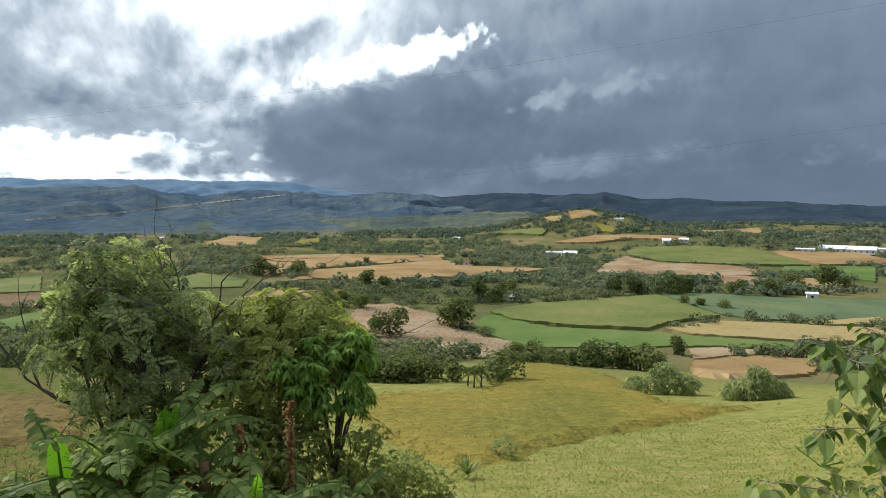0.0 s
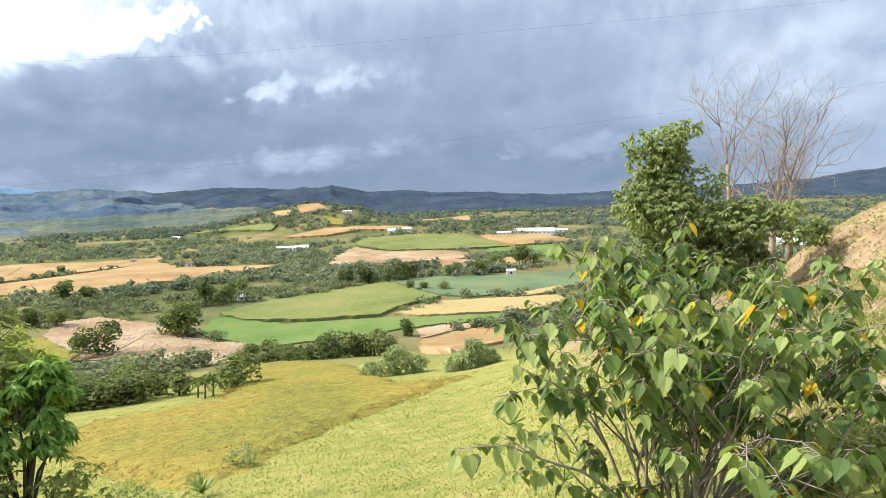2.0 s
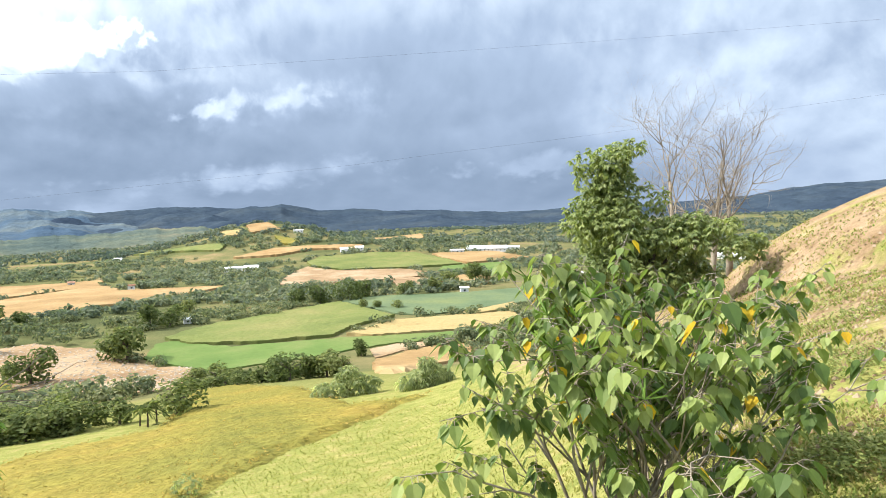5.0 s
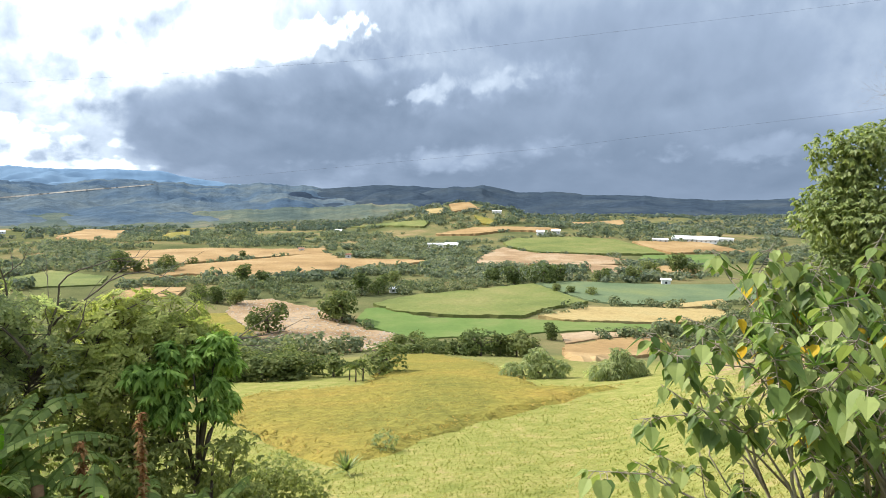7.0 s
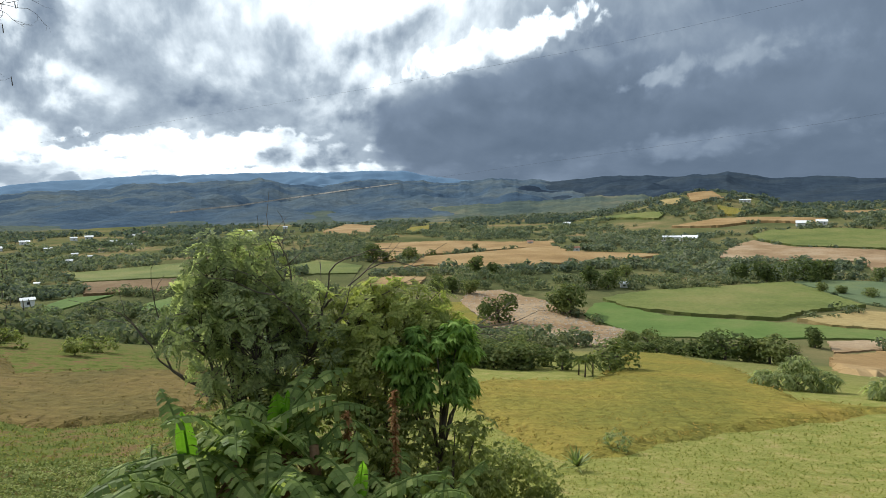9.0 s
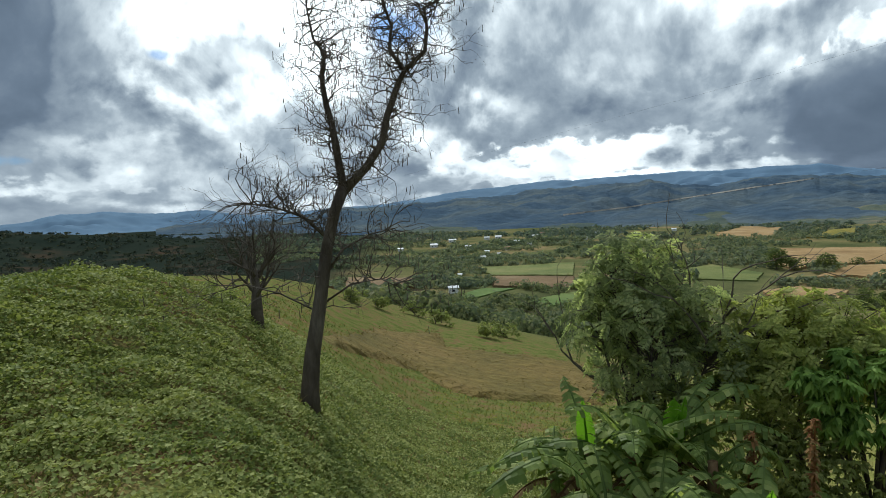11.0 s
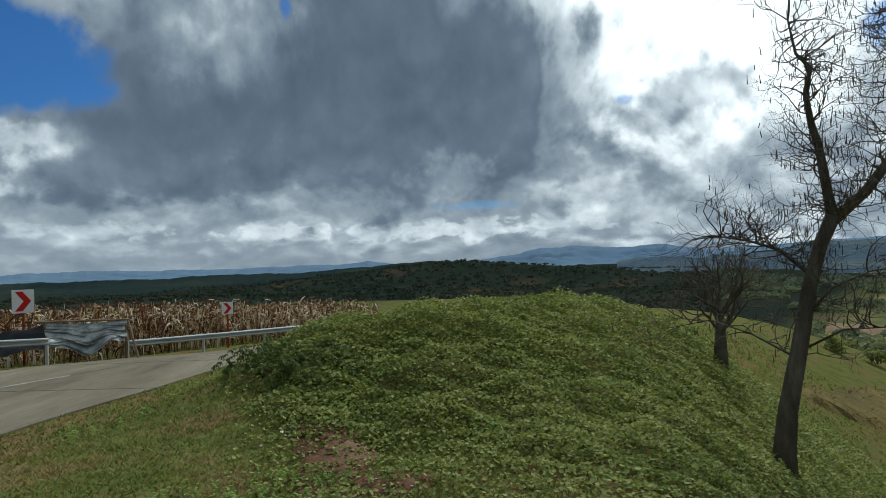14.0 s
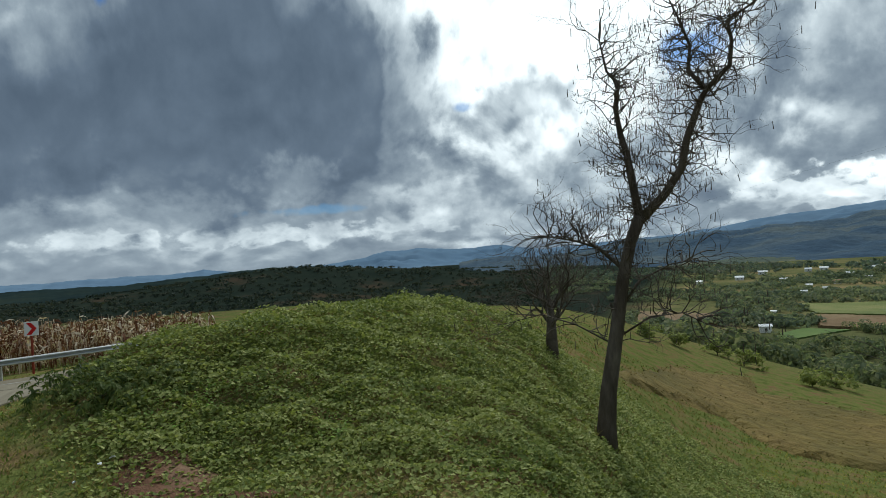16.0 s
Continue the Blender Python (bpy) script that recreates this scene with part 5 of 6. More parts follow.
def leafy_shrub():
    """The big-leaved shrub beside the camera: many stems, drooping heart-shaped leaves in whorls."""
    rnd = random.Random(8)
    base = polar(-48.3, 4.15)
    ob = tagged(new("shrub"), "tall shrub with large drooping heart-shaped green leaves", "bush")
    ob.location = base
    stems, leaves, yellow, heads = Shape(), Shape(), Shape(), []
    tips = []
    for k in range(30):
        a = k * 2.399
        lean = 0.12 + 0.62 * ((k % 6) / 5)
        bough(stems, rnd, (rnd.uniform(-0.12, 0.12), rnd.uniform(-0.12, 0.12), -0.1), (math.cos(a) * lean, math.sin(a) * lean, 1.0), 1.2, 0.018, 2, tips, 0.6, 0.01, 4, 5, (3, 3), 0.62)
    for p, d in tips:
        for k in range(rnd.randint(12, 16)):
            a = k * 2.4 + rnd.uniform(-0.4, 0.4)
            q = p - d * rnd.uniform(0, 0.24)
            w = Vector((math.cos(a), math.sin(a), rnd.uniform(-0.9, 0.15)))
            n = rnd.uniform(0.06, 0.125)
            stalk = q + w.normalized() * n * 0.5
            stems.tube([q, stalk], [0.003, 0.002], 3, cap=False)
            hang = Vector((w.x * 0.55, w.y * 0.55, -0.75 + rnd.uniform(-0.25, 0.35)))
            (yellow if rnd.random() < 0.022 else leaves).leaf(stalk, hang, (w.x, w.y, 0.7), n, n * rnd.uniform(0.62, 0.8), 0.1, 4, 0.62)
        if rnd.random() < 0.16:
            flower = Shape()
            for k in range(7):
                e = p + Vector((rnd.gauss(0, 0.05), rnd.gauss(0, 0.05), rnd.uniform(0.01, 0.1)))
                flower.tube([p, e], [0.003, 0.006], 3)
            heads.append(flower)
    part("stem", stems, MAT["pale_bark"], ob, "thin pale brown stems", True)
    part("foliage", leaves, MAT["bush_leaf"], ob)
    part("yellowed_foliage", yellow, MAT["yellow_leaf"], ob, "few yellowed leaves")
    for flower in heads:
        part("flower_head", flower, MAT["bright_leaf"], ob, "small yellowish flower head")


def banana_leaf(s, rnd, base, way, length, wide, droop, torn=0.25):
    """A long arching blade, torn into strips along its ribs."""
    way = Vector(way).normalized()
    side = way.cross(Vector((0, 0, 1)))
    side = side.normalized() if side.length > 0.05 else Vector((1, 0, 0))
    mid, n = [], 18
    for k in range(n + 1):
        t = k / n
        mid.append(Vector(base) + way * length * t - Vector((0, 0, 1)) * droop * length * t * t)
    for k in range(2, n):
        t = k / n
        w0, w1 = (wide * 0.5 * math.sin(math.pi * min(1.0, q * 0.93 + 0.06)) ** 0.55 for q in (t, t + 1 / n))
        for sg in (-1, 1):
            lag = Vector((0, 0, -1)) * rnd.uniform(0.05, 0.5) * wide * (1 if rnd.random() < torn else 0.3)
            a, b = mid[k], mid[k + 1]
            gap = rnd.uniform(0.6, 0.9) if rnd.random() < torn else 1.0
            c, d = b.lerp(a, 1 - gap) + side * sg * w1 + lag, a + side * sg * w0 + lag
            m0, m1 = (a + d) / 2 + Vector((0, 0, 0.07 * wide)), (b + c) / 2 + Vector((0, 0, 0.07 * wide))
            s.add([a, b, m1, c, d, m0], [(0, 1, 2, 5), (5, 2, 3, 4)])
    s.tube(mid, [0.022 * (1 - 0.8 * k / n) + 0.003 for k in range(n + 1)], 4, cap=False)


def banana_plant(place, height, seed, count=8, lit=(), dead=2, size=1.0):
    rnd = random.Random(seed)
    ob = tagged(new("banana_plant"), "banana plant with broad arching torn green leaves", "plant", "banana plants below the road")
    ob.location = place
    stem = Shape()
    stem.tube([(0, 0, -0.4), (0.03, 0, height * 0.5), (0, 0.02, height)], [0.12 * size, 0.1 * size, 0.06 * size], 9)
    part("stem", stem, MAT["dead_leaf"], ob, "sheathed brown green stem", True)
    turn = rnd.uniform(0, 6)
    for k in range(count):
        a, s = turn + k * 2.4, Shape()
        up = rnd.uniform(0.2, 1.9)
        n = size * rnd.uniform(1.2, 1.8)
        young = k in lit
        if young:
            banana_leaf(s, rnd, (0, 0, height * 0.9), (math.cos(a) * 0.3, math.sin(a) * 0.3, 1.3), n * 0.6, 0.26 * size, 0.02, 0.05)
        else:
            banana_leaf(s, rnd, (0, 0, height * rnd.uniform(0.8, 1)), (math.cos(a), math.sin(a), up), n * 1.1, 0.32 * size, rnd.uniform(0.3, 0.85), 0.55)
        part("leaf", s, MAT["banana_lit" if young else "banana"], ob, "young upright bright green leaf" if young else "")
    for k in range(dead):
        a, s = turn + 1.1 + k * 1.7, Shape()
        banana_leaf(s, rnd, (0, 0, height * 0.8), (math.cos(a) * 0.6, math.sin(a) * 0.6, 0.1), size * 1.1, 0.2, 1.0, 0.9)
        part("dead_leaf", s, MAT["dead_leaf"], ob, "withered brown hanging leaf")
    return ob


def spiky_plant(place, height, seed, label="agave-like rosette of stiff green blades"):
    rnd = random.Random(seed)
    s = Shape()
    for k in range(46):
        a, up = rnd.uniform(0, 6.3), rnd.uniform(0.15, 2.2)
        s.leaf((0, 0, 0.15 * height), (math.cos(a), math.sin(a), up), (0, 0, 1), height * rnd.uniform(0.6, 1.0), 0.09 * height, 0.25 * rnd.random(), 3, 0.6)
    return thing("spiky_plant", s, MAT["tree_leaf"], label, "plant", m=Matrix.Translation(place))


bare_roadside_tree()
fine_bare_tree(polar(64.0, 15.4), 3.2, 5, MAT["grey_bark"], "leafless stout tree with a rounded net of dark twigs", 13, 0.15, 1.5, 0.22, 5)
leafy_shrub()

# big leafy tree and the grey bare ones behind it
place = polar(-49, 25)
leafy_tree("tree", place, clumpy([((-0.8, 0.95, 6.2), (1.75, 1.6, 1.9)), ((-1.0, 1.1, 4.4), (2.0, 1.8, 1.9)), ((-0.6, 0.75, 7.7), (1.25, 1.2, 1.0)), ((0.6, -0.3, 4.2), (2.0, 1.8, 1.4)), ((2.0, -1.6, 4.3), (1.7, 1.5, 1.1)), ((2.9, -2.4, 4.0), (1.2, 1.1, 0.9)), ((-0.6, 0.6, 2.6), (2.2, 1.8, 1.5)), ((1.2, -0.8, 2.6), (2.0, 1.7, 1.3))], 110, 0.4, 31),
           40000, 0.19, "tree_leaf", "round leafy green tree on the slope", 3, 2.6, 0.2, 0.55, 0.4, 0.6)
fine_bare_tree(polar(-51.6, 31, 0.2), 10.0, 14, MAT["pale_bark"], "tall thin leafless pale grey tree", 7, 0.13, 0.55, 0.4, 5)
for az, r, h, seed in ((-54.3, 32, 8.7, 15), (-55.8, 33, 8.2, 16), (-53.2, 34, 8.2, 17)):
    fine_bare_tree(polar(az, r), h, seed, MAT["pale_bark"], "leafless pinkish grey tree with fine forking twigs", 8, 0.15, 1.0, 0.3)

# the thicket below: feathery trees, a bright one, dead boughs, bananas, a dark bush
THICKET_GREY = [(29.6, -5.0, 10.3), (30.8, -6.1, 10.0), (28.2, -6.9, 10.6), (27.2, -6.2, 10.2), (31.6, -8.6, 10.1), (29.8, -8.8, 10.6), (28.3, -9.4, 9.8), (26.2, -8.6, 10.4), (24.6, -9.6, 10.2), (31.9, -11.4, 9.9), (29.6, -12.0, 10.4), (27.4, -12.2, 9.9), (25.2, -12.6, 10.3), (23.2, -11.4, 10.5), (22.4, -13.6, 10.1), (30.6, -14.6, 9.8), (27.6, -15.4, 10.0), (24.8, -15.8, 10.2)]
THICKET_OLIVE = [(16.0, -9.6, 10.4), (12.9, -10.5, 10.5), (18.4, -11.0, 10.3), (10.7, -12.4, 10.4), (14.8, -13.0, 10.1), (19.6, -13.6, 10.2), (17.0, -15.2, 10.0), (12.2, -14.4, 10.6), (20.6, -16.0, 10.1)]
THICKET_BRIGHT = [(12.0, -13.2, 9.7), (9.3, -13.5, 9.8), (14.0, -15.2, 9.6), (9.9, -16.0, 9.7), (7.8, -14.6, 9.9), (12.2, -17.4, 9.5), (8.6, -17.8, 9.6)]


def hung(place, spots, size):
    """Lobes of a crown, given by azimuth, elevation and distance, as offsets from the trunk's foot."""
    return [(tuple(Vector((-math.sin(radians(az)) * r, math.cos(radians(az)) * r, EYE + r * math.tan(radians(el)))) - place), (size * (0.85 + 0.3 * (k % 3) / 2), size, size * 0.8)) for k, (az, el, r) in enumerate(spots)]


place = polar(27.8, 10.4)
feather_tree(place, hung(place, THICKET_GREY, 0.6), 330, 6, 41, 1.9, 0.1, "feathery grey green tree with fine leaflets", "feather", 0.26, 0.07)
place = polar(15.4, 10.5)
feather_tree(place, hung(place, THICKET_OLIVE, 0.58), 300, 7, 43, 1.9, 0.09, "bushy tree with fine olive green leaflets", "feather_olive", 0.22, 0.062)
place = polar(10.6, 9.8)
leafy_tree("tree", place, clumpy(hung(place, THICKET_BRIGHT, 0.42), 26, 0.5, 44), 4200, 0.16, "bright_leaf", "small tree with bright green glossy leaves", 44, 1.9, 0.06, 0.5, 0.45, 0.5)
for az, r, lobes, n in ((21.5, 9.9, [((0, 0, 1.5), (1.3, 1.0, 1.2)), ((0.3, 0, 2.7), (0.9, 0.8, 0.8)), ((1.1, 0, 1.4), (1.1, 1.0, 1.1))], 7500), (28, 9.9, [((0, 0, 1.5), (1.4, 1.0, 1.2)), ((0.4, 0, 2.6), (1.0, 0.8, 0.8)), ((-0.8, 0, 2.1), (0.8, 0.8, 0.8))], 6500), (14, 9.8, [((0, 0, 1.4), (1.3, 1.0, 1.2)), ((-0.3, 0, 2.5), (0.9, 0.8, 0.8))], 6000), (9.4, 9.7, [((0, 0, 1.3), (0.9, 0.8, 1.1)), ((0.1, 0, 2.1), (0.6, 0.6, 0.6))], 3800), (33, 9.7, [((0, 0, 1.2), (1.0, 0.9, 1.0))], 2600)):
    leafy_tree("bush", polar(az, r), clumpy(lobes, 12, 0.5, int(az)), n, 0.1, "undergrowth", "tangled green undergrowth bush", int(az), 0.5, 0.05, 0.5, 0.3, 0.4)
leafy_tree("bush", polar(6.2, 12.2), clumpy([((0.3, 0, 1.35), (1.1, 1.0, 0.8)), ((1.0, 0, 0.8), (0.8, 0.9, 0.7)), ((-0.5, 0, 1.1), (0.9, 0.9, 0.8)), ((0.2, 0, 0.6), (1.3, 1.1, 0.6))], 34, 0.46, 51), 19000, 0.08, "undergrowth", "dense round olive bush", 51, 0.5, 0.05, 0.5, 0.3, 0.5)


def dead_boughs(place, seed, runs):
    rnd = random.Random(seed)
    s, tips = Shape(), []
    for way, length in runs:
        bough(s, rnd, (0, 0, 0), way, length, 0.026, 2, tips, 0.5, 0.0, 5, 5, (2, 2), 0.6, 0.24)
    return thing("dead_branch", s, MAT["grey_bark"], "bare crooked grey branches rising from the thicket", "branch", m=Matrix.Translation(place))


dead_boughs(polar(22.5, 10.2, 3.6), 61, [((0.3, 0, 1), 1.5), ((0.7, 0, 1), 1.5), ((-0.25, 0, 1), 1.5), ((0.1, 0.1, 1), 1.6), ((0.5, 0.1, 0.8), 1.3)])
dead_boughs(polar(26, 10.1, 3.7), 63, [((-0.1, 0, 1), 1.3), ((0.25, 0, 1), 1.4), ((-0.6, 0, 0.7), 1.0)])
dead_boughs(polar(13, 10.3, 4.0), 64, [((0.8, 0, 0.35), 1.2), ((1, 0, 0.1), 1.1)])
dead_boughs(polar(31, 10.0, 2.9), 62, [((-1, 0, 0.4), 1.3), ((-1, 0.1, -0.1), 1.2), ((-0.9, 0, 0.7), 1.3)])
for az, r, h, seed, count, lit, size in ((25.6, 8.6, 2.3, 72, 11, (2, 5), 1.1), (29.4, 8.3, 2.1, 71, 10, (), 1.1), (33.2, 8.3, 1.9, 73, 11, (4,), 1.0), (36.6, 8.9, 1.6, 75, 10, (), 0.85), (22.4, 8.2, 2.0, 76, 9, (), 1.05), (18.6, 7.4, 1.15, 77, 8, (3,), 1.0), (26.9, 7.2, 1.35, 78, 8, (), 1.0), (14.4, 7.6, 1.1, 79, 7, (), 0.9), (10.4, 8.0, 0.9, 80, 6, (), 0.8), (31.6, 7.2, 1.2, 83, 7, (), 0.9)):
    banana_plant(polar(az, r), h, seed, count, lit, 2, size)


def rust_stalk(place, height, seed):
    rnd = random.Random(seed)
    s = Shape()
    s.tube([(0, 0, 0), (0.02, 0, height)], [0.02, 0.008], 5)
    for k in range(170):
        z = height * (0.55 + 0.45 * rnd.random())
        a = rnd.uniform(0, 6.3)
        s.leaf((0, 0, z), (math.cos(a), math.sin(a), 0.4), (0, 0, 1), 0.13 * rnd.uniform(0.6, 1.2), 0.05, 0.6, 2)
    return thing("withered_stalk", s, MAT["rust_leaf"], "rust red withered flower stalk", "plant", m=Matrix.Translation(place))


rust_stalk(polar(14.7, 8.1), 2.75, 81)
rust_stalk(polar(19.2, 8.3), 2.5, 82)
spiky_plant(polar(-2.4, 22.8), 1.1, 91)
leafy_tree("bush", polar(-6.1, 27.2), [((0, 0, 0.5), (0.6, 0.6, 0.6))], 500, 0.16, "feather", "small scrubby bush on the field's edge", 92, 0.3, 0.03)

for az, r, wide in ((-20.6, 61.0, 1.0), (-28.4, 59.0, 0.8)):
    leafy_tree("bush", polar(az, r), [((-2.6 * wide, 0.6, 0.7), (1.3 * wide, 1.2, 0.9)), ((-1.0 * wide, 0, 0.9), (1.5 * wide, 1.2, 1.1)), ((0.8 * wide, 0.2, 1.1), (1.6 * wide, 1.2, 1.3)), ((2.4 * wide, 0.4, 0.8), (1.3 * wide, 1.2, 1.0)), ((0.2, 0.6, 2.2), (1.2 * wide, 1.0, 0.9))], 2200, 0.6, "feather", "clump of pale long-leaved bushes on the maize edge", int(r), 0.6, 0.08, 0.26, 0.5)
# shaggy overhang at the mound's roadside end
for az, r, seed in ((104.5, 8.1, 1), (101.5, 8.0, 2), (106.6, 8.6, 3)):
    leafy_tree("bush", polar(az, r, -0.15), [((0, 0, 0.2), (0.6, 0.6, 0.32)), ((-0.4, 0.2, 0.25), (0.5, 0.5, 0.3))], 1400, 0.07, "dark_leaf", "shaggy dark creeper heap hanging over the verge", 200 + seed, 0.2, 0.02, 0.5, 0.5, 0.5)

# bushes along the foot of the slope below the mound
for az, r, k in ((42.6, 62, 6), (55.5, 63, 7), (53.0, 66, 8), (41.0, 66, 10), (47.5, 66, 11), (49.5, 70, 12)):
    leafy_tree("bush", polar(az, r, -0.1), clumpy([((0, 0, 0.9), (1.3, 1.3, 1.0)), ((0.9, 0.2, 0.7), (1.1, 1.1, 0.9))], 12, 0.5, k), 1100, 0.26, "undergrowth", "dark green bush at the foot of the slope", 300 + k, 0.4, 0.05, 0.5, 0.3, 0.4)
for az, r, k in ((67.6, 21, 21), (66.4, 22.5, 22), (69.0, 23, 23)):
    leafy_tree("bush", polar(az, r, -0.2), clumpy([((0, 0, 0.35), (0.7, 0.7, 0.5)), ((0.5, 0.2, 0.25), (0.6, 0.6, 0.4))], 12, 0.5, k), 1500, 0.12, "undergrowth", "low dark bush behind the grown-over mound", 300 + k, 0.3, 0.03, 0.5, 0.3, 0.4)

# ---- farm houses and sheds ----
def house(az, r, length, seed):
    rnd = random.Random(seed)
    place = polar(az, r, -0.1)
    long_shed = length > 12
    wide = length * (0.28 if long_shed else rnd.uniform(0.6, 0.9))
    high = 3.2 if not long_shed else 3.6
    high = max(1.8, min(high, length * 0.7))
    label = "long white farm shed with a pale sheet roof" if long_shed else "small farm house with white walls and sheet roof"
    ob = tagged(new("farm_shed" if long_shed else "house"), label, "shed" if long_shed else "house", "buildings of the valley")
    ob.matrix_world = Matrix.Translation(place) @ pose(0, 0, 0, 0, 0, az + rnd.uniform(-14, 14))
    s = Shape()
    s.box((0, 0, high / 2 - 0.3), (length, wide, high + 0.6))
    part("wall", s, MAT["wall_white"], ob)
    s = Shape()
    e, rise = 0.5, wide * 0.24
    x, y = length / 2 + e, wide / 2 + e
    z0, z1 = high - 0.1, high + rise
    s.add([(-x, -y, z0), (x, -y, z0), (x, 0, z1), (-x, 0, z1), (-x, y, z0), (x, y, z0), (-x, -y, z0 - 0.12), (x, -y, z0 - 0.12), (-x, y, z0 - 0.12), (x, y, z0 - 0.12)],
          [(0, 1, 2, 3), (3, 2, 5, 4), (0, 6, 7, 1), (4, 5, 9, 8), (0, 3, 4), (1, 5, 2), (6, 8, 9, 7)])
    part("roof", s, MAT["roof_rust" if (not long_shed and rnd.random() < 0.25) else "roof_white"], ob)
    n = max(1, int(length / 4))
    for k in range(n):
        q = Shape()
        q.box((-length / 2 + (k + 0.5) * length / n, -wide / 2 - 0.02, high * 0.5), (min(1.1, 0.4 * length / n), 0.08, high * 0.36))
        part("window", q, MAT["window"], ob, "dark window opening")


for k, (az, r, length) in enumerate(HOUSES):
    house(az, r, length, k)

# pale stones strewn over the tilled field
def strewn_stones():
    pr = random.Random(3)
    rnd = np.random.RandomState(3)
    corners = FIELDS[0][3]
    cx = np.array(corners, float)
    lo, hi = cx.min(0), cx.max(0)
    x, y = rnd.uniform(lo[0], hi[0], 2600), rnd.uniform(lo[1], hi[1], 2600)
    s = Shape()
    for i in np.where(inside(x, y, corners))[0]:
        v = pr.uniform(0.15, 0.55)
        c = Vector((x[i], y[i], float(ground(x[i], y[i])) + 0.4))
        s.add([c + Vector((math.cos(a) * v, math.sin(a) * v, 0)) for a in (0, 1.3, 2.6, 3.9, 5.1)] + [c + Vector((0, 0, v * 0.6))], [(0, 1, 5), (1, 2, 5), (2, 3, 5), (3, 4, 5), (4, 0, 5)])
    thing("strewn_stones", s, MAT["rubble"], "pale stones strewn over tilled soil", "stones", kind="stuff")


strewn_stones()

# ---- the road, its rails and signs ----
ROAD_IN = [(52, 11), (40, 9.5), (27, 7.4), (20, 3.8), (14, 1.2), (8, -1.6), (2, -4.9), (-3, -5.8), (-6.3, -5.6), (-8.5, -5.3), (-10.4, -4.8), (-13.3, -4.3), (-18, -3.1), (-24, -0.8), (-30, 2)]
ROAD_OUT = [(54, 2), (44, 2), (33, 1.0), (25, -2.5), (19, -5.5), (13, -8.5), (6, -12), (-2, -14), (-7, -14.0), (-9.6, -12.8), (-11.9, -10.5), (-15, -8.6), (-18.8, -5.8), (-23.5, -3.2), (-30, -0.6)]


def along(line, n):
    """n even steps along a plan line."""
    p = np.array(line, float)
    d = np.concatenate([[0], np.cumsum(np.hypot(*np.diff(p, axis=0).T))])
    t = np.linspace(0, d[-1], n)
    return [Vector((np.interp(q, d, p[:, 0]), np.interp(q, d, p[:, 1]), 0)) for q in t]


def build_road():
    road = tagged(new("road"), "worn pale concrete road with joints between its slabs", "road", kind="structure")
    n = 25
    a, b = along(ROAD_IN, n * 4 + 1), along(ROAD_OUT, n * 4 + 1)
    for k in range(n):
        for lane in range(2):
            s = Shape()
            rows = []
            for j in range(5):
                i = k * 4 + j
                p, q = a[i], b[i]
                e0, e1 = (0.0, 0.497) if lane == 0 else (0.503, 1.0)
                if j in (0, 4):
                    nxt = a[min(i + 1, n * 4)] if j == 0 else a[max(i - 1, 0)]
                    nxq = b[min(i + 1, n * 4)] if j == 0 else b[max(i - 1, 0)]
                    p, q = p.lerp(nxt, 0.02), q.lerp(nxq, 0.02)
                for e in (e0, e1):
                    c = p.lerp(q, e)
                    c.z = float(road_height(c.x))
                    rows.append(c)
            m = len(rows)
            s.v = [tuple(v) for v in rows] + [(v.x, v.y, v.z - 0.2) for v in rows]
            for j in range(4):
                o = 2 * j
                s.f += [(o, o + 1, o + 3, o + 2), (o + m, o + m + 2, o + m + 3, o + m + 1), (o, o + 2, o + 2 + m, o + m), (o + 1, o + 1 + m, o + 3 + m, o + 3)]
            s.f += [(0, m, m + 1, 1), (m - 2, m - 1, 2 * m - 1, 2 * m - 2)]
            part("slab", s, MAT["concrete"], road)
    for k in range(4, n * 4 - 3, 6):
        p, q = a[k].lerp(b[k], 0.5), a[k + 2].lerp(b[k + 2], 0.5)
        d = (q - p).normalized()
        w = Vector((-d.y, d.x, 0)) * 0.06
        s = Shape()
        c = [p - w, q - w, q + w, p + w]
        s.v = [(v.x, v.y, float(road_height(v.x)) + 0.006) for v in c] + [(v.x, v.y, float(road_height(v.x)) - 0.02) for v in c]
        s.f = [(0, 1, 2, 3), (0, 4, 5, 1), (1, 5, 6, 2), (2, 6, 7, 3), (3, 7, 4, 0)]
        part("lane_mark", s, MAT["line"], road, "faded white lane mark")


